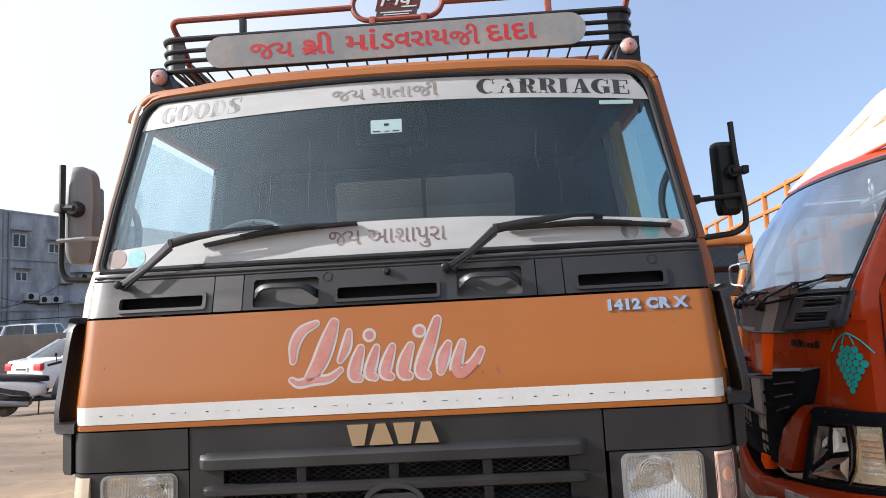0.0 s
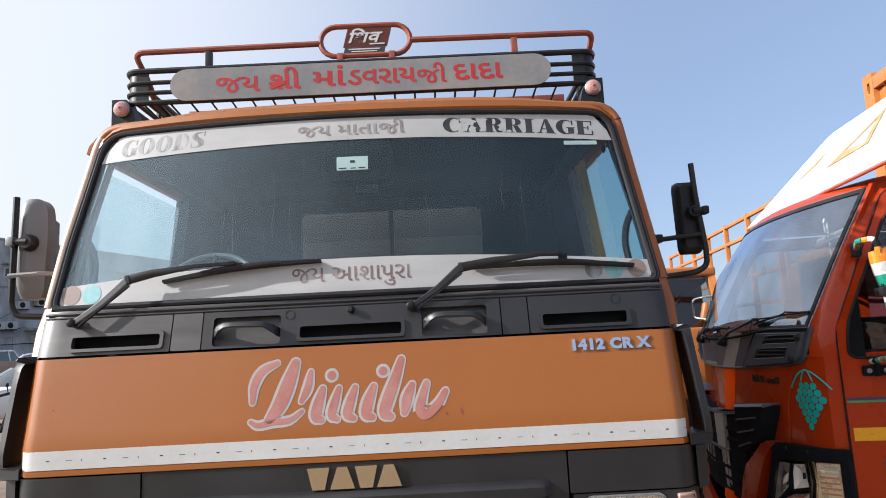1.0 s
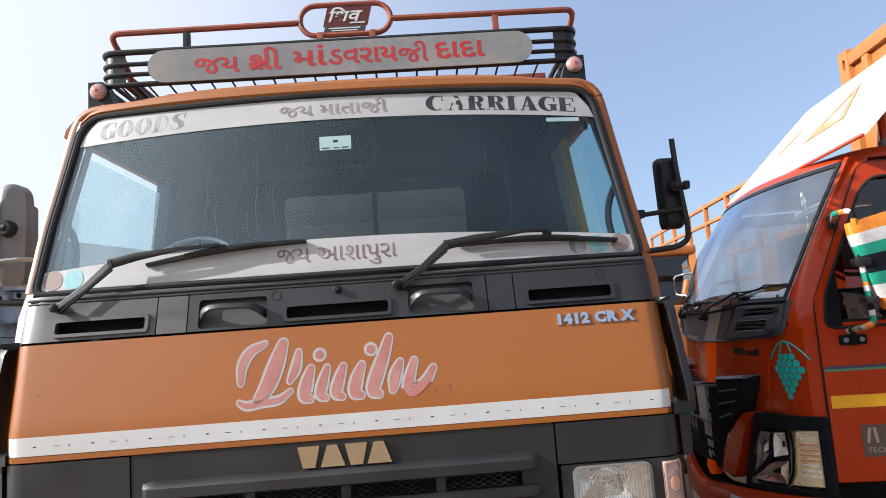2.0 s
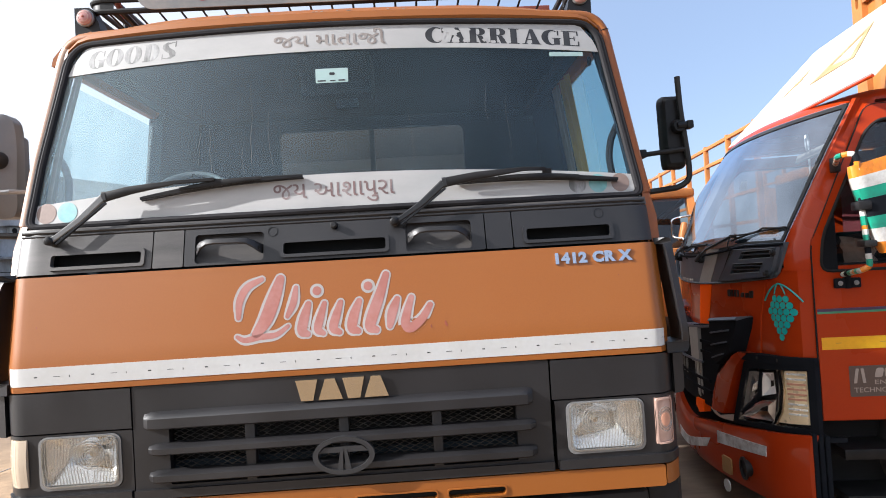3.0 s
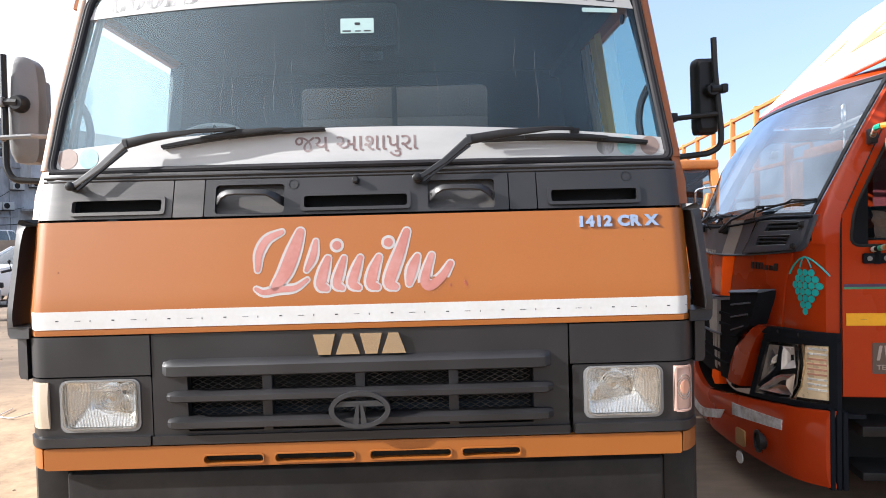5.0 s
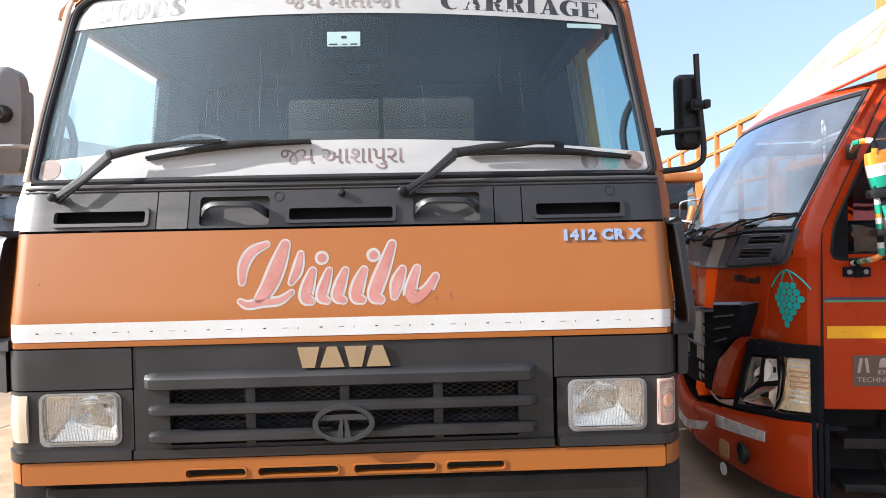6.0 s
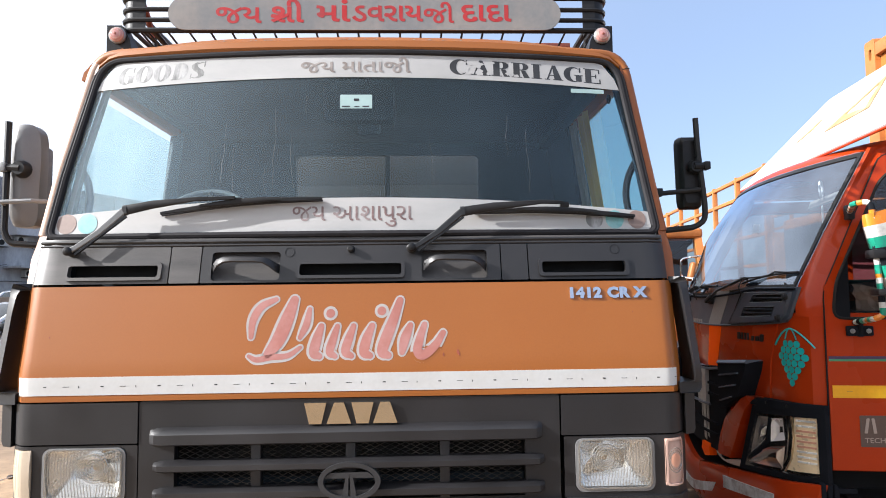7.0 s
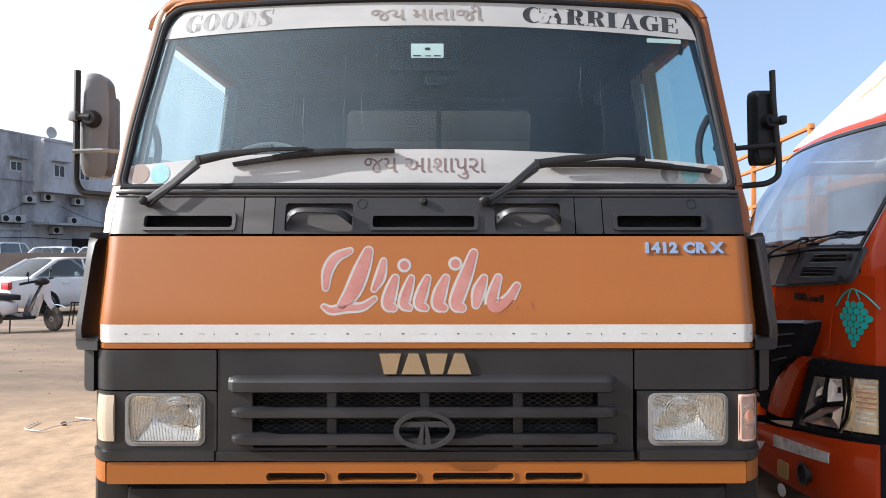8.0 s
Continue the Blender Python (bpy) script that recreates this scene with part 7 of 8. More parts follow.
        part("wiper_arm", tube(bmesh.new(), [nose(yb, zb, 0.048), nose((yb + yj) / 2, (zb + zj) / 2, 0.058), nose(yj, zj, 0.042)], 0.0075, 6), M_BLACK, w)
        part("arm_socket", tube(bmesh.new(), [nose(yb, zb, 0.048), nose(yb + 0.25 * (yj - yb), zb + 0.25 * (zj - zb), 0.056)], 0.0125, 8), M_BLACK, w)
        blade = [nose(y0 + (y1 - y0) * k / 10, z0 + (z1 - z0) * k / 10 + 0.012 * math.sin(math.pi * k / 10), 0.014) for k in range(11)]
        part("wiper_blade", tube(bmesh.new(), blade, 0.0065, 6), M_BLACK, w)
        for a, b in ((1, 4), (5, 9)):
            part("blade_bridge", tube(bmesh.new(), [blade[a], blade[(a + b) // 2] + Vector((-0.022, 0, 0.010)), blade[b]], 0.0045, 6), M_BLACK, w)
        part("blade_clip", box(bmesh.new(), -0.012, 0.012, -0.020, 0.020, -0.009, 0.009, 0.003, m=Matrix.Translation(nose(yj, zj, 0.036))), M_BLACK, w)
        part("wiper_hose", tube(bmesh.new(), bent([nose(yj + 0.01, zj - 0.005, 0.04), nose(yj - 0.005, zj - 0.045, 0.05), nose(yj + 0.005, sill(yj) - 0.02, 0.03)], 0.02), 0.0035, 6), M_BLACK, w)
    for y, z in ((-0.495, 1.702),):
        part("windscreen_sticker", plate(bmesh.new(), [(y, z), (y + 0.060, z + 0.008), (y + 0.085, z + 0.055), (y + 0.030, z + 0.050)], [], nose, -0.004, -0.002, 0.05), M_TAPE, W)
    # cab interior
    part("cab_floor_lining", loft(bmesh.new(), [plan(1.289, 0.012), plan(1.295, 0.012)]), M_DARK, E)
    part("dashboard", boxed(0.22, 0.62, -0.84, 0.84, 1.297, 1.44, 0.02), M_DARK, E)
    for y in (-0.5, 0.5):
        s = part("seat", boxed(0.80, 1.25, y - 0.25, y + 0.25, 1.05, 1.42, 0.05), M_SEAT, E)
        part("seat_backrest", boxed(1.22, 1.35, y - 0.24, y + 0.24, 1.35, 1.90, 0.05), M_MAROON, s)
    part("back_wall", boxed(1.56, 1.60, -0.90, 0.90, 1.297, 2.052), M_ELINING, E)
    part("sun_visor", box(bmesh.new(), -0.008, 0.008, -0.17, 0.17, -0.022, 0.022, 0.006, m=pose(rake(1.86) + 0.17, -0.70, 1.845, -3, 24, 0)), M_VISOR, E, "cream sun visor")
    part("driver_mirror_frame", tube(bmesh.new(), [(0.40 + 0.02 * math.cos(a), -0.70 + 0.030 * math.cos(a), 1.90 + 0.040 * math.sin(a)) for a in [2 * math.pi * i / 18 for i in range(18)]], 0.006, 6, closed=True), M_PALELINING, E)
    part("hanging_charm", tube(bmesh.new(), [(0.56, -0.35, 1.98), (0.56, -0.35, 1.80), (0.56, -0.35, 1.62)], 0.005, 6), M_TAPE, E)
    part("charm_ball", ball(bmesh.new(), (0.56, -0.35, 1.585), 0.05, 0.05, 0.04, 12, 8), M_MARKER, E, "pinkish hanging charm")
    # wing mirror in three colours, on a striped arm
    A = bent([(0.400, -0.965, 1.752), (0.298, -1.20, 1.760), (0.354, -1.235, 1.766), (0.360, -1.235, 1.645), (0.362, -1.235, 1.540), (0.378, -1.235, 1.285), (0.350, -1.22, 1.270), (0.385, -0.99, 1.245)], 0.035, 4)
    m = part("wing_mirror", boxed(0.385, 0.415, -0.985, -0.935, 1.715, 1.785, 0.008), M_BLACK, E, "wing mirror painted saffron, white and green on a striped arm")
    cols = (M_TRI_O, M_TRI_W, M_TRI_G)
    dl = []
    for p, q in zip(A, A[1:]):
        k = max(1, round((q - p).length / 0.008))
        dl += [p + (q - p) * i / k for i in range(k)]
    dl.append(A[-1])
    rs, i, c = random.Random(8), 0, 0
    while i < len(dl) - 1:
        j = min(len(dl) - 1, i + rs.choice((2, 3, 3, 4, 5)))
        part("arm_stripe", tube(bmesh.new(), dl[i:j + 1], 0.0125, 8), cols[c % 3] if rs.random() < 0.85 else M_EBLACK, m)
        i, c = j, c + 1
    zz = [1.738, 1.683, 1.629, 1.580, 1.500, 1.447, 1.388, 1.338]
    mts = [M_TRI_O, M_TRI_W, M_TRI_G, M_EBLACK, M_TRI_G, M_TRI_W, M_TRI_O]

    def section(z):
        k = (z - 1.338) / 0.40
        taper = 1 - 0.22 * (max(0.0, k - 0.8) / 0.2) ** 2 - 0.25 * max(0.0, 0.12 - k) / 0.12
        left = 0.322 + 0.105 * (1 - k) ** 1.4
        right = 0.66
        cx, hw = (left + right) / 2, (right - left) / 2
        ring = []
        for a in [2 * math.pi * i / 28 for i in range(28)]:
            x = cx + hw * (1 - 0.10 * (1 - taper)) * math.copysign(abs(math.cos(a)) ** 0.55, math.cos(a))
            ring.append(Vector((x, -1.175 + 0.055 * taper * math.copysign(abs(math.sin(a)) ** 0.8, math.sin(a)) + 0.05 * math.cos(a), z + (0.04 + 0.20 * k) * (x - 0.45))))
        return ring

    for a, b, mt in zip(zz, zz[1:], mts):
        part("mirror_band", loft(bmesh.new(), [section(a + (b - a) * q / 4) for q in range(5)]), mt, m)
    part("mirror_clamp", boxed(0.338, 0.392, -1.262, -1.19, 1.522, 1.560, 0.010), M_BLACK, m)
    part("mirror_clamp", boxed(0.350, 0.402, -1.262, -1.19, 1.366, 1.396, 0.010), M_BLACK, m)
    q = part("far_wing_mirror", box(bmesh.new(), -0.02, 0.02, -0.04, 0.04, -0.075, 0.075, 0.018, 3, m=pose(0.232, 1.13, 1.542, 0, 14, 0)), M_BODY, E, "orange-painted far wing mirror on a bright wire loop")
    part("mirror_arm", tube(bmesh.new(), bent([(0.30, 0.99, 1.47), (0.150, 1.12, 1.500), (0.152, 1.12, 1.642), (0.215, 1.12, 1.655), (0.30, 0.99, 1.66)], 0.03, 4), 0.008, 8), M_CHROME, q)
    part("tan_cloth", loft(bmesh.new(), [[Vector((0.420 + 0.15 * u + 0.01 * math.sin(9 * u + 3 * k), -0.925 - 0.012 * math.sin(14 * u + k), z - 0.03 * u)) for u in span(0, 1, 14)] for k, z in enumerate(span(1.285, 1.420, 6))], closed=False), M_CLOTH, E, "crumpled tan cloth hanging inside the door window")
    # roof deflector
    def slope(y, s, w):
        if s < 0.64:
            return Vector((0.48 + s - 0.7 * w, y, 2.115 + s + 0.7 * w))
        return Vector((1.12 + (s - 0.64) - 0.45 * w, y, 2.755 + 0.55 * (s - 0.64) + 0.9 * w))

    D = part("roof_deflector", sheet(bmesh.new(), slope, span(-1.16, 0.695, 8), [0, 0.3, 0.62, 0.66, 1.10], -0.02, 0.0), M_SHEET, E, "white sloping roof deflector with ochre triangles")
    part("deflector_rim", tube(bmesh.new(), [slope(y, -0.005, -0.012) for y in span(-1.16, 0.695, 6)], 0.007, 8), M_EPAINT, D)
    for t, h in ((((-0.162, 0.198), (-0.319, 0.489), (-0.617, 0.215)), ((-0.258, 0.275), (-0.341, 0.425), (-0.545, 0.235))), (((0.325, 0.232), (0.245, 0.392), (0.215, 0.315)), ((0.300, 0.262), (0.255, 0.350), (0.245, 0.318)))):
        part("cream_triangle", plate(bmesh.new(), list(t), [list(h)], slope, 0.002, 0.006), M_PALETRI, D)
    for y in (-0.75, 0.55):
        part("deflector_stay", tube(bmesh.new(), [(0.80, y, 2.11), (0.80, y, 2.40)], 0.022, 8), M_EPAINT, D)
        part("stay_bolt", lathe(bmesh.new(), [(0.03, 0.0), (0.03, 0.03), (0.018, 0.05), (0.018, 0.08)], (0.80, y, 2.12), "z", 12), M_GREYSTEEL, D)
    # load body
    for y in (-1.14, 1.08):
        for x in (3.2, 4.6, 5.9):
            part("body_post", boxed(x, x + 0.08, y, y + 0.08, 0.95, 3.0, 0.008), M_BODY, E)
        for z in (1.4, 1.9, 2.4, 2.92):
            part("body_rail", boxed(1.86, 5.9, y + 0.01, y + 0.06, z, z + 0.09, 0.006), M_BODY, E)
    part("load_headboard", boxed(1.70, 1.73, -1.10, 1.10, 1.0, 3.20, 0.006), M_BODY, E, "orange load body headboard")
    part("headboard_beam", boxed(1.66, 1.75, -1.10, 1.10, 3.20, 3.30, 0.01), M_BODY, E)
    for i in range(6):
        part("headboard_rib", boxed(1.665, 1.70, -0.95 + 0.36 * i, -0.87 + 0.36 * i, 1.0, 3.20, 0.006), M_BODY, E)
    for y in (-1.24, 1.10):
        slot = rrect(y + 0.045, y + 0.085, 3.18, 3.27, 0.019)
        part("corner_post", plate(bmesh.new(), rrect(y, y + 0.14, 0.95, 3.34, 0.02), [slot], lambda a, b, w: Vector((1.66 - w, a, b)), -0.10, 0.0), M_BODY, E, "orange corner post with a slot")
        part("slot_lining", boxed(1.70, 1.75, y + 0.03, y + 0.11, 3.16, 3.29), M_VOID, E)
    part("load_floor", boxed(1.75, 6.0, -1.16, 1.16, 0.85, 0.95, 0.01), M_BODY, E)
    for y in (-0.4, 0.4):
        part("chassis_rail", boxed(0.3, 6.0, y - 0.04, y + 0.04, 0.55, 0.75, 0.01), M_BLACK, E)
    for x in (0.98, 4.4):
        for sy in (-1, 1):
            wheel(E, (x, sy * 0.84, 0.40), 0.40, 0.22, "y")
    return E


def wrap(y):
    """Front line of the red-orange lorry, bending back at the corner."""
    return 0.2 * y * y + (0.0 if y < 0.86 else 3.2 * (y - 0.86) ** 2)


M_LENSCLEAR = glass("clear_lens", (0.95, 0.95, 0.95), dust=0.02)


# ---- other lorries behind ----
def build_far_lorry(m, label, rails):
    F = thing("truck", label, "truck", m)
    part("cab_lower", boxed(-1.02, 1.02, 0.0, 1.5, 0.6, 1.42, 0.05), M_BODY, F)
    part("roof", boxed(-0.97, 0.97, 0.10, 1.5, 2.02, 2.14, 0.045, 3), M_BODY, F, "orange cab roof")
    for x in (-0.98, 0.90):
        part("pillar", loft(bmesh.new(), [[Vector((x + (0 if z < 1.5 else (0.03 if x < 0 else -0.03)) + a, b + (z - 1.42) * 0.18, z)) for a, b in ((0, 0.02), (0.08, 0.0), (0.08, 0.10), (0, 0.10))] for z in (1.40, 2.05)]), M_BODY, F)
    part("cab_interior", boxed(-0.955, 0.955, 0.55, 1.5, 1.40, 2.03), M_DARK, F)
    part("grab_rail", tube(bmesh.new(), bent([(0.46, 0.25, 1.66), (0.58, 0.25, 1.80), (0.79, 0.25, 1.925), (0.93, 0.25, 2.03)], 0.08, 5), 0.032, 8), M_BLACK, F)
    bm = bmesh.new()
    vs = [bm.verts.new(p) for p in ((-0.9, 0.04, 1.42), (0.9, 0.04, 1.42), (0.88, 0.15, 2.03), (-0.88, 0.15, 2.03))]
    bm.faces.new(vs)
    g = part("windscreen", bm, M_CARGLASS, F)
    g.visible_shadow = False
    part("wing_mirror", tube(bmesh.new(), bent([(-0.98, 0.1, 1.95), (-1.18, 0.0, 1.92), (-1.18, 0.0, 1.5), (-0.99, 0.1, 1.48)], 0.06), 0.014, 8), M_BLACK, F)
    part("bumper", boxed(-1.03, 1.03, -0.08, 0.05, 0.38, 0.62, 0.03), M_BLACK, F)
    part("load_floor", boxed(-1.1, 1.1, 1.6, 7.0, 0.95, 1.05, 0.01), M_BODY, F)
    if rails:
        for sx in (-1, 1):
            a, b = sorted((sx * 1.04, sx * 1.10))
            for y in (1.6, 2.5, 3.4, 4.3, 5.2, 6.1, 6.95):
                part("body_post", boxed(a, b, y, y + 0.05, 1.05, rails, 0.006), M_BODY, F)
            for z in (1.3, 1.65, 2.0, rails - 0.30, rails - 0.06):
                part("body_rail", boxed(a + 0.005, b - 0.005, 1.58, 7.04, z, z + 0.042, 0.006), M_BODY, F, "orange side rail")
        part("headboard_post", boxed(-1.04, 1.04, 1.58, 1.64, 1.05, 2.02, 0.006), M_BODY, F)
    for y in (0.75, 5.0):
        for sx in (-1, 1):
            wheel(F, (sx * 0.88, y, 0.45), 0.45, 0.24, "x")
    return F


# ---- ground ----
def lie(x, y):
    """Height of the trodden yard."""
    z = 0.07 * math.exp(-((x + 6.5) ** 2 + (y - 8.5) ** 2) / 9.0)
    z -= 0.16 * math.exp(-((x + 9.0) ** 2 + (y - 15.0) ** 2) / 7.0)
    return z + 0.02 * noise.noise((x * 0.35, y * 0.35, 0)) * min(1.0, 400.0 / (1 + x * x + y * y))


def build_ground():
    bm = bmesh.new()
    cs = [0.0]
    st = 0.45
    while cs[-1] < 900:
        cs.append(cs[-1] + st)
        if cs[-1] > 14:
            st *= 1.35
    ax = [-c for c in cs[:0:-1]] + cs
    g = [[bm.verts.new((x - 2, y + 4, lie(x - 2, y + 4))) for y in ax] for x in ax]
    for a, b in zip(g, g[1:]):
        for j in range(len(ax) - 1):
            bm.faces.new((a[j], b[j], b[j + 1], a[j + 1]))
    structure("ground", bm, M_EARTH, "pale sandy trodden earth of the lorry yard", "ground")


# ---- parked car: x forward, origin under its middle ----
def build_car(m, label, paint, estate=False):
    C = thing("car", label, "car", m)
    st = [(-2.08, 0.42, 0.80, 0.66), (-2.02, 0.30, 0.93, 0.76), (-1.6, 0.24, 0.98, 0.82), (-0.8, 0.22, 0.96, 0.84), (0.2, 0.22, 0.94, 0.84), (1.0, 0.22, 0.92, 0.83), (1.6, 0.24, 0.84, 0.80), (1.98, 0.30, 0.74, 0.72), (2.08, 0.40, 0.62, 0.60)]
    rings = []
    for x, zb, zt, h in st:
        mid = zb + 0.55 * (zt - zb)
        rings.append([Vector((x, s * y, z)) for s, pr in ((-1, ((0.90 * h, zb), (h, zb + 0.10), (h, mid), (0.965 * h, zt - 0.03), (0.88 * h, zt))), (1, ((0.88 * h, zt), (0.965 * h, zt - 0.03), (h, mid), (h, zb + 0.10), (0.90 * h, zb)))) for y, z in pr])
    b = part("body", loft(bmesh.new(), rings), paint, C, sharp=50)
    rb, rf = (-1.85, -1.65) if estate else (-1.55, -0.85)
    top = 1.62 if estate else 1.42
    gh = [(rb, 0.95, 0.70), (rf, top - 0.05, 0.58), (rf + 0.3, top, 0.60), (0.15, top, 0.60), (0.35, top - 0.04, 0.59), (1.05, 0.92, 0.70)]
    rings = [[Vector((x, -h, z)), Vector((x, -0.6 * h, z + 0.03)), Vector((x, 0.6 * h, z + 0.03)), Vector((x, h, z))] for x, z, h in gh]
    part("roof", loft(bmesh.new(), rings[1:5], closed=False), paint, C, sharp=60)
    part("rear_window", loft(bmesh.new(), rings[0:2], closed=False), M_CARGLASS, C)
    part("windscreen", loft(bmesh.new(), rings[4:6], closed=False), M_CARGLASS, C)
    for s in (-1, 1):
        up = [Vector((x, s * h, z)) for x, z, h in gh[1:5]]
        lo = [Vector((x, s * 0.755, 0.955)) for x in (rb + 0.05, rf + 0.35, 0.15, 1.0)]
        for q in (0, 1, 2):
            bm = bmesh.new()
            bm.faces.new([bm.verts.new(p) for p in (lo[q], lo[q + 1], up[q + 1], up[q])])
            part("side_window", bm, M_CARGLASS, C)
        for a, bq in ((Vector((rb, s * 0.74, 0.95)), up[0]), (Vector((-0.15, s * 0.76, 0.95)), Vector((-0.2, s * 0.605, top))), (Vector((1.03, s * 0.74, 0.93)), up[-1])):
            part("pillar", tube(bmesh.new(), [a, bq], 0.05 if a.x < -1 else 0.028, 6), paint, C)
        part("roof_rail", tube(bmesh.new(), up, 0.025, 6), paint, C)
        part("tail_lamp", boxed(-2.09, -1.98, min(s * 0.46, s * 0.76), max(s * 0.46, s * 0.76), 0.70, 0.88, 0.03), M_TAILRED, C, "red tail lamp")
        part("head_lamp", boxed(1.93, 2.05, min(s * 0.45, s * 0.70), max(s * 0.45, s * 0.70), 0.58, 0.72, 0.03), M_PALELENS, C)
        for x in (-0.75, 0.25):
            part("door_handle", boxed(x - 0.09, x + 0.09, min(s * 0.83, s * 0.86), max(s * 0.83, s * 0.86), 0.80, 0.83, 0.006), paint, b)
        part("door_line", tube(bmesh.new(), [(-0.25, s * 0.842, 0.30), (-0.25, s * 0.845, 0.6), (-0.2, s * 0.815, 0.94)], 0.006, 4), M_VOID, b)
        for x in (-1.28, 1.28):
            wheel(C, (x, s * 0.76, 0.30), 0.30, 0.18, "y")
            part("wheel_arch", lathe(bmesh.new(), [(0.36, -0.02), (0.36, 0.02), (0.30, 0.02), (0.30, -0.02)], (x, s * 0.825, 0.31), "y", 24), M_VOID, b)
        part("wing_mirror", ball(bmesh.new(), (0.72, s * 0.92, 0.98), 0.06, 0.10, 0.06, 10, 6), paint, C)
    part("number_plate", boxed(-2.105, -2.060, -0.26, 0.26, 0.68, 0.79, 0.004), M_TAPE, C)
    part("plate_bars", boxed(-2.110, -2.104, -0.20, 0.20, 0.715, 0.755), M_INK, C)
    part("bumper", boxed(-2.13, -1.95, -0.72, 0.72, 0.34, 0.55, 0.05), paint, C)
    return C


def build_scooter(m):
    S = thing("scooter", "white and dark navy scooter leaning on its stand in the yard", "scooter", m)
    for x in (-0.62, 0.64):
        wheel(S, (x, 0, 0.23), 0.23, 0.10, "y") if x < 0 else None
    part("leg_shield", loft(bmesh.new(), [[Vector((x + dx, y, z)) for dx, y in ((0, -w), (0.06, -0.6 * w), (0.06, 0.6 * w), (0, w), (-0.04, 0.6 * w), (-0.04, -0.6 * w))] for x, z, w in ((0.30, 0.28, 0.12), (0.34, 0.45, 0.19), (0.42, 0.70, 0.20), (0.50, 0.90, 0.12), (0.50, 0.98, 0.06))]), M_CARWHITE, S, "white leg shield")
    part("inner_shield", loft(bmesh.new(), [[Vector((x - 0.045 + dx, y, z)) for dx, y in ((0.03, -w), (0.03, w), (-0.05, 0.75 * w), (-0.05, -0.75 * w))] for x, z, w in ((0.24, 0.30, 0.12), (0.28, 0.45, 0.185), (0.37, 0.70, 0.195), (0.46, 0.90, 0.13), (0.48, 0.97, 0.07))]), M_NAVY, S, "dark navy inner leg shield")
    part("front_mudguard", loft(bmesh.new(), [[Vector((0.64 + 0.27 * math.cos(a), y, 0.23 + 0.27 * math.sin(a))) for y in (-0.05, 0.0, 0.05)] for a in [radians(48 + 11 * i) for i in range(9)]], closed=False), M_CARWHITE, S)
    part("front_apron", loft(bmesh.new(), [[Vector((x + dx, y, z)) for dx, y in ((0.0, -w), (0.07, -0.5 * w), (0.09, 0.0), (0.07, 0.5 * w), (0.0, w), (-0.02, 0.0))] for x, z, w in ((0.60, 0.40, 0.05), (0.56, 0.48, 0.085), (0.50, 0.62, 0.12), (0.49, 0.80, 0.13), (0.50, 0.93, 0.08))]), M_CARWHITE, S, "white front apron")
    t = part("tyre", lathe(bmesh.new(), [(0.13, -0.04), (0.20, -0.05), (0.226, -0.03), (0.23, 0.0), (0.226, 0.03), (0.20, 0.05), (0.13, 0.04)], (0, 0, 0), "y", 28), M_TYRE, S)
    t.matrix_local = pose(0.62, 0, 0.23, 0, 0, -42)
    part("rim", lathe(bmesh.new(), [(0.135, -0.03), (0.10, -0.02), (0.03, -0.05), (0.03, 0.05), (0.10, 0.02), (0.135, 0.03)], (0, 0, 0), "y", 20), M_RIM, t)
    part("fork", tube(bmesh.new(), [(0.64, 0.07, 0.23), (0.52, 0.05, 0.60), (0.45, 0, 0.95)], 0.025, 8), M_BLACK, S)
    part("footboard", boxed(-0.15, 0.36, -0.17, 0.17, 0.26, 0.32, 0.02), M_BLACK, S)
    rings = []
    for x, zb, zt, w in ((0.04, 0.36, 0.56, 0.09), (-0.10, 0.32, 0.62, 0.15), (-0.45, 0.36, 0.71, 0.185), (-0.75, 0.46, 0.72, 0.165), (-0.92, 0.56, 0.71, 0.10), (-0.98, 0.60, 0.68, 0.04)):
        rings.append([Vector((x, w * math.copysign(abs(math.cos(a)) ** 0.7, math.cos(a)), (zb + zt) / 2 + (zt - zb) / 2 * math.copysign(abs(math.sin(a)) ** 0.7, math.sin(a)))) for a in [2 * math.pi * i / 16 for i in range(16)]])
    part("rear_body", loft(bmesh.new(), rings), M_CARWHITE, S, "white rear body", sharp=70)
    part("side_stripe", loft(bmesh.new(), [[Vector((x, -w - 0.006, z)), Vector((x, -w - 0.006, z + 0.09)), Vector((x, -w + 0.01, z + 0.09)), Vector((x, -w + 0.01, z))] for x, w, z in ((-0.18, 0.145, 0.36), (-0.45, 0.186, 0.42), (-0.75, 0.166, 0.50))]), M_NAVY, S, "dark navy side panel")
    part("engine_case", boxed(-0.72, -0.20, -0.13, 0.13, 0.16, 0.36, 0.05), M_BLACK, S)
    part("silencer", tube(bmesh.new(), [(-0.2, -0.16, 0.22), (-0.85, -0.18, 0.30)], 0.05, 10), M_GREYSTEEL, S)
    part("saddle", loft(bmesh.new(), [[Vector((x, s * w, z)) for s, z in ((-1, zb), (-0.95, zb + 0.05), (-0.6, zb + 0.09), (0.6, zb + 0.09), (0.95, zb + 0.05), (1, zb))] for x, zb, w in ((0.10, 0.60, 0.04), (0.02, 0.61, 0.10), (-0.25, 0.64, 0.15), (-0.60, 0.67, 0.165), (-0.86, 0.73, 0.13), (-0.93, 0.75, 0.05))]), M_BLACK, S, "black saddle", sharp=60)
    h = part("handlebar", tube(bmesh.new(), bent([(0.16, -0.30, 0.93), (0.36, -0.16, 0.96), (0.50, 0.05, 0.96), (0.57, 0.27, 0.97)], 0.05), 0.024, 8), M_BLACK, S)
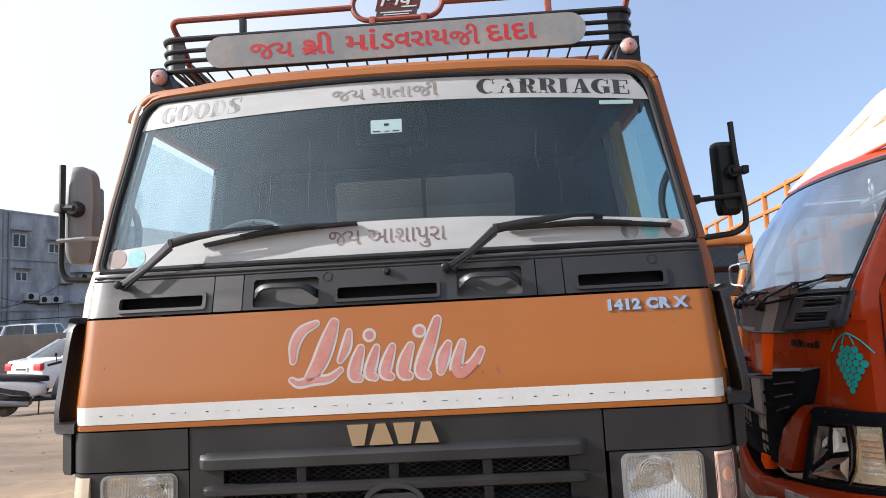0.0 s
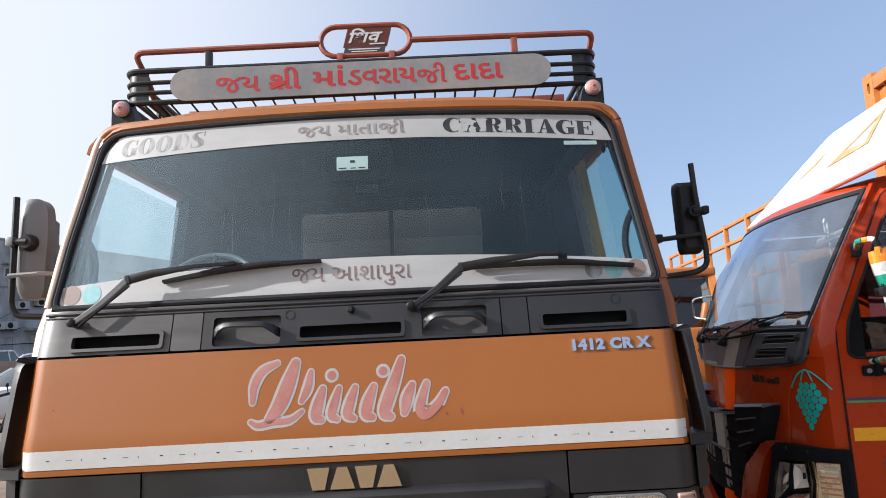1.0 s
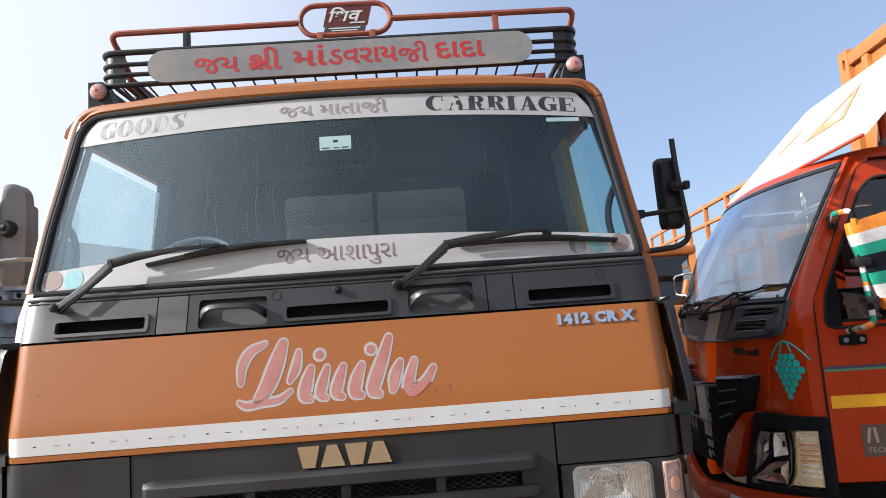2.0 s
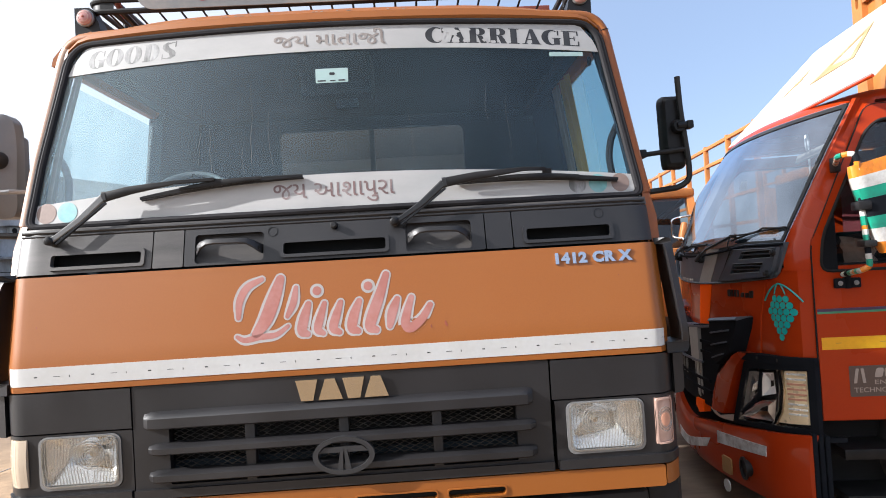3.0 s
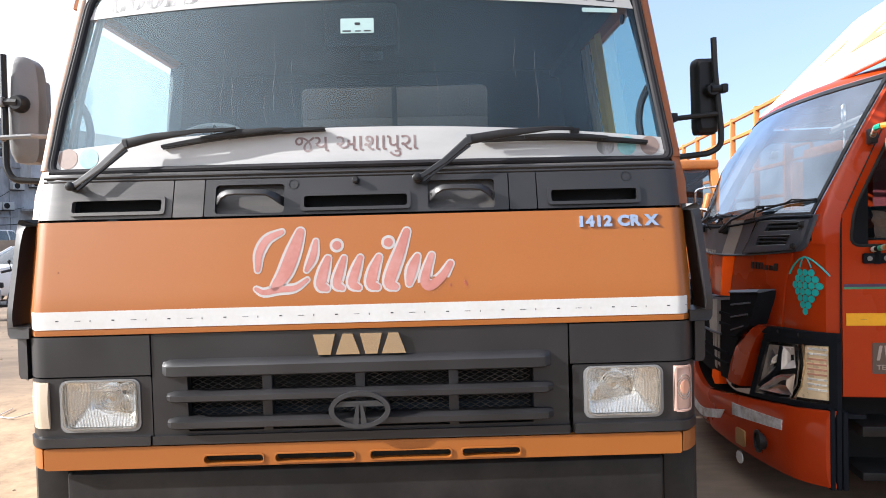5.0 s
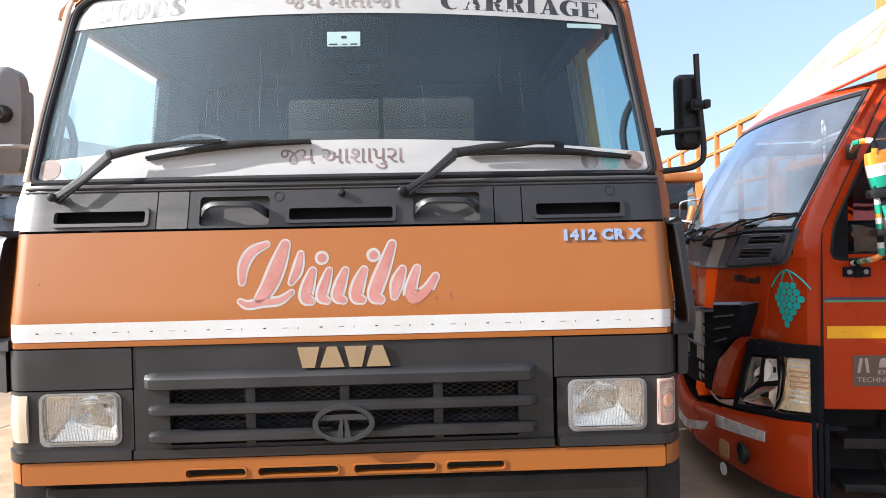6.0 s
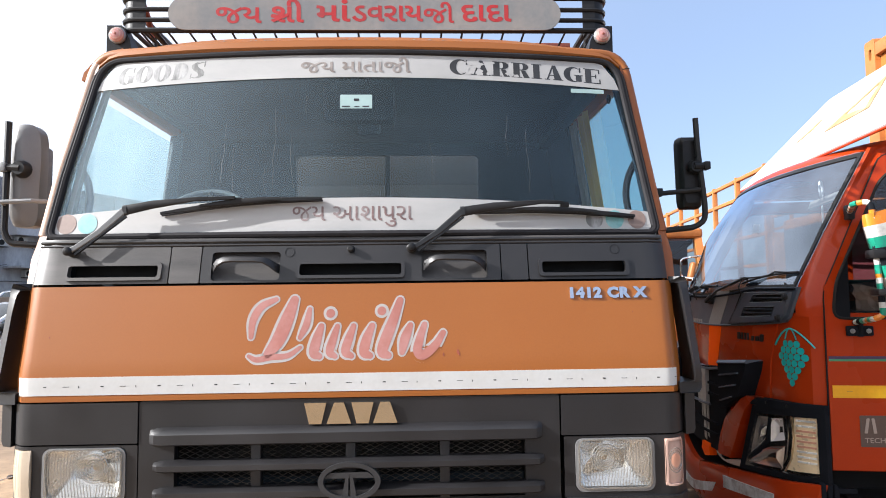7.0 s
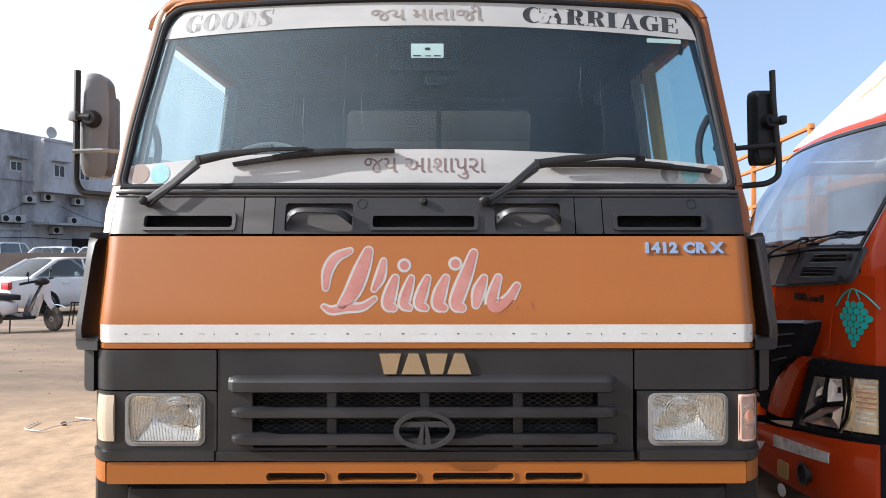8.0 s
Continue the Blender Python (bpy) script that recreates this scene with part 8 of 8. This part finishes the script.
    part("headlamp_cowl", ball(bmesh.new(), (0.45, -0.02, 0.93), 0.13, 0.13, 0.09, 12, 8), M_BLACK, h)
    for s in (-1, 1):
        cx, cy = 0.41 + s * 0.13, s * 0.19
        part("mirror_stem", tube(bmesh.new(), [(cx, cy, 0.97), (cx, cy + s * 0.04, 1.08)], 0.009, 6), M_BLACK, h)
        part("mirror", ball(bmesh.new(), (cx, cy + s * 0.05, 1.11), 0.025, 0.055, 0.04, 10, 6), M_BLACK, h)
    part("stand", tube(bmesh.new(), [(-0.05, -0.08, 0.24), (-0.03, -0.22, 0.0)], 0.012, 6), M_BLACK, S)
    return S


def build_house():
    """Three-storey rendered building; its long front runs along its own x."""
    ang = math.degrees(math.atan2(17.0, 6.0))
    H = thing("building", "stained grey three-storey building with air conditioners and small windows", "building", pose(-30.5, 32.5, 0, 0, 0, ang))
    part("wall", boxed(-14, 26, 0.0, 9.0, 0, 9.3), M_CONCRETE, H, "stained grey rendered wall")
    part("bay", boxed(9.0, 26, -1.0, 0.0, 5.58, 9.0), M_PALEWALL, H, "projecting upper storeys")
    part("parapet", boxed(-14, 26.1, -0.05, 0.2, 9.3, 9.42), M_CONCRETE, H)
    part("bay_parapet", boxed(8.95, 26.1, -1.06, -0.8, 9.0, 9.15), M_CONCRETE, H)
    part("ledge", boxed(-14, 9.0, -0.12, 0.0, 6.24, 6.34), M_CONCRETE, H)
    part("canopy", boxed(8.9, 26, -1.6, -0.0, 3.36, 3.50), M_CONCRETE, H)

    def window(x, y, z, w, h):
        f = part("window", plate(bmesh.new(), rrect(x - w / 2 - 0.07, x + w / 2 + 0.07, z - 0.07, z + h + 0.07, 0.01, 1), [rrect(x - w / 2, x - 0.03, z, z + h, 0.01, 1), rrect(x + 0.03, x + w / 2, z, z + h, 0.01, 1)], lambda a, b, q: Vector((a, y - q, b)), -0.05, 0.05), M_WINFRAME, H)
        part("pane", boxed(x - w / 2, x + w / 2, y - 0.012, y - 0.006, z, z + h), M_WINGLASS, f)
        part("window_hood", boxed(x - w / 2 - 0.25, x + w / 2 + 0.25, y - 0.45, y, z + h + 0.25, z + h + 0.33), M_CONCRETE, H)

    for x in (-9.5, -5.5, -1.5, 2.2):
        window(x, 0.0, 6.9, 1.2, 1.25)
        window(x, 0.0, 4.6, 0.8, 0.7)
    window(5.37, 0.0, 7.12, 0.78, 0.78)
    window(7.80, 0.0, 6.90, 0.74, 0.54)
    window(5.53, 0.0, 4.93, 0.68, 0.50)
    for x in (10.12, 12.15, 16.0, 20.5):
        window(x, -1.0, 6.70, 0.74, 0.74)
    part("dark_doorway", boxed(12, 15, -0.06, 0.02, 0, 2.5), M_VOID, H)
    for x, y, z in ((8.55, 0, 4.78), (9.90, 0, 5.02), (7.78, 0, 3.44), (6.95, 0, 3.42), (6.05, 0, 3.62), (12.25, 0, 4.90), (11.94, 0, 3.52), (10.55, 0, 2.78), (16.5, 0, 4.8), (1.0, 0, 2.9)):
        a = part("air_conditioner", boxed(x - 0.40, x + 0.40, y - 0.42, y - 0.08, z, z + 0.50, 0.03), M_AC, H, "cream outdoor unit")
        part("fan_grille", lathe(bmesh.new(), [(0.19, 0.0), (0.19, -0.02), (0.02, -0.02)], (x - 0.12, y - 0.42, z + 0.25), "y", 20), M_VOID, a)
        part("unit_bracket", boxed(x - 0.36, x + 0.36, y - 0.42, y, z - 0.06, z - 0.01), M_BLACK, a)
    for x in (-7.5, 0.3, 4.67):
        part("drain_pipe", tube(bmesh.new(), [(x, -0.10, 0), (x, -0.10, 9.3)], 0.07, 8), M_GREYSTEEL, H)
    part("facade_cable", tube(bmesh.new(), [(-4, -0.15, 2.7), (3, -0.18, 2.3), (9, -0.2, 2.5), (16, -1.3, 2.2)], 0.025, 5), M_BLACK, H)
    for x in (-11.0, -3.6, 4.3, 17.0):
        part("drain_pipe", tube(bmesh.new(), [(x, -0.08 if x < 8 else -1.08, 0.2 if x < 8 else 5.0), (x, -0.08 if x < 8 else -1.08, 9.3)], 0.045, 8), M_GREYSTEEL, H)
    for x0, z0, x1, z1, sag in ((-8.0, 5.2, 2.0, 4.6, 0.5), (2.0, 4.6, 9.0, 3.6, 0.6), (1.0, 3.4, 8.4, 4.9, 0.9), (9.0, 4.6, 18.0, 3.7, 0.7)):
        y = -0.2 if x0 < 9 else -2.35
        part("facade_cable", tube(bmesh.new(), [(x0 + (x1 - x0) * k / 10, y, z0 + (z1 - z0) * k / 10 - sag * 4 * k / 10 * (1 - k / 10)) for k in range(11)], 0.018, 5), M_BLACK, H)
    part("ledge", boxed(-14, 8.6, -0.12, 0.0, 2.95, 3.07), M_CONCRETE, H)
    for x in (-12.0, -7.5, -3.5, 0.4, 4.2, 8.3):
        part("pilaster", boxed(x - 0.16, x + 0.16, -0.06, 0.0, 0.0, 9.3), M_CONCRETE, H)
    d = part("satellite_dish", lathe(bmesh.new(), [(0.02, 0.0), (0.2, -0.03), (0.32, -0.08), (0.40, -0.14), (0.39, -0.16), (0.02, -0.03)], (10.0, -0.3, 9.75), "y", 20), M_AC, H)
    part("dish_mast", tube(bmesh.new(), [(10.0, -0.25, 9.1), (10.0, -0.25, 9.75)], 0.04, 8), M_GREYSTEEL, d)
    return H


build_ground()
bm = bmesh.new()
box(bm, -42, 6, 19.6, 19.9, -0.1, 1.42, 0.02)
structure("boundary_wall", bm, M_WALLBROWN, "low brown boundary wall of the yard", "wall")
bm = bmesh.new()
box(bm, -42, 40, -22.0, -21.7, -0.1, 3.2, 0.02)
structure("yard_wall", bm, M_WALLBROWN, "plain brown wall closing the yard", "wall")
build_house()
build_car(pose(-9.62, 14.7, -0.15, 0, 0, 64), "white saloon car parked in the yard", M_CARWHITE)
build_scooter(pose(-7.16, 8.70, lie(-7.0, 8.7) - 0.005, 6, 0, 20) @ Matrix.Diagonal((0.92, 0.92, 0.92, 1)))
for x, y, a, tall, wagon in ((-18.15, 24.6, 97, 1.13, True), (-16.05, 24.9, 93, 1.17, False), (-14.30, 24.8, -86, 1.17, False), (-20.4, 24.6, 95, 1.13, True), (-12.2, 25.0, 92, 1.15, False)):
    tagged(build_car(pose(x, y, 0, 0, 0, a) @ Matrix.Diagonal((1.0, 1.0, tall, 1)), "white estate car parked behind the boundary wall" if wagon else "white saloon car parked behind the boundary wall", M_CARWHITE, wagon), group="cars behind the wall")
# scrap and grit on the ground
rg = random.Random(11)
bm = bmesh.new()
for i in range(170):
    y = rg.uniform(0.5, 11)
    x = -0.62 * y - 1.4 + rg.uniform(-1.6, 1.0)
    r = rg.uniform(0.004, 0.014) * (1.6 if i % 17 == 0 else 1)
    z, a = lie(x, y), rg.uniform(0, 3)
    ring = [[Vector((x + r * k * math.cos(a + t), y + r * k * math.sin(a + t) * 0.8, z + r * h)) for t in (0, 1.2, 2.6, 3.7, 5.1)] for k, h in ((1.0, -0.1), (0.9, 0.35), (0.4, 0.6))]
    loft(bm, ring)
tagged(finish("gravel", bm, M_STONE), "scattered small stones on the sandy ground", "gravel", kind="stuff")
w = thing("scrap_wire", "bent pale wire lying on the sandy ground", "wire", pose(-3.02, 3.0, lie(-3.0, 3.0)))
part("wire", tube(bmesh.new(), bent([(-0.22, 0.10, 0.012), (-0.20, -0.12, 0.012), (-0.02, -0.20, 0.015), (0.10, 0.02, 0.03), (0.22, 0.16, 0.012), (0.02, 0.22, 0.012)], 0.06), 0.0045, 6), M_TAPE, w)
r = thing("stone", "small brown stone lying on the sandy ground", "stone", pose(-2.98, 3.02, lie(-3.0, 3.0)))
part("stone_body", ball(bmesh.new(), (0, 0, 0.015), 0.026, 0.020, 0.018, 9, 6), M_WALLBROWN, r)
k = thing("stool", "black metal stool standing by the car", "stool", pose(-6.62, 9.75, lie(-6.6, 9.7), 0, 0, 20))
part("seat", boxed(-0.16, 0.16, -0.16, 0.16, 0.42, 0.45, 0.01), M_BLACK, k)
for sx in (-1, 1):
    for sy in (-1, 1):
        part("leg", tube(bmesh.new(), [(sx * 0.14, sy * 0.14, 0.43), (sx * 0.19, sy * 0.19, 0.0)], 0.013, 6), M_BLACK, k)
build_far_lorry(pose(2.65, 5.3, 0), "orange lorry parked behind with a dark windscreen", 0)
build_far_lorry(pose(4.92, 3.05, 0, 0, 0, -8), "orange lorry with a railed load body", 2.80)
build_red_lorry()
build_truck()
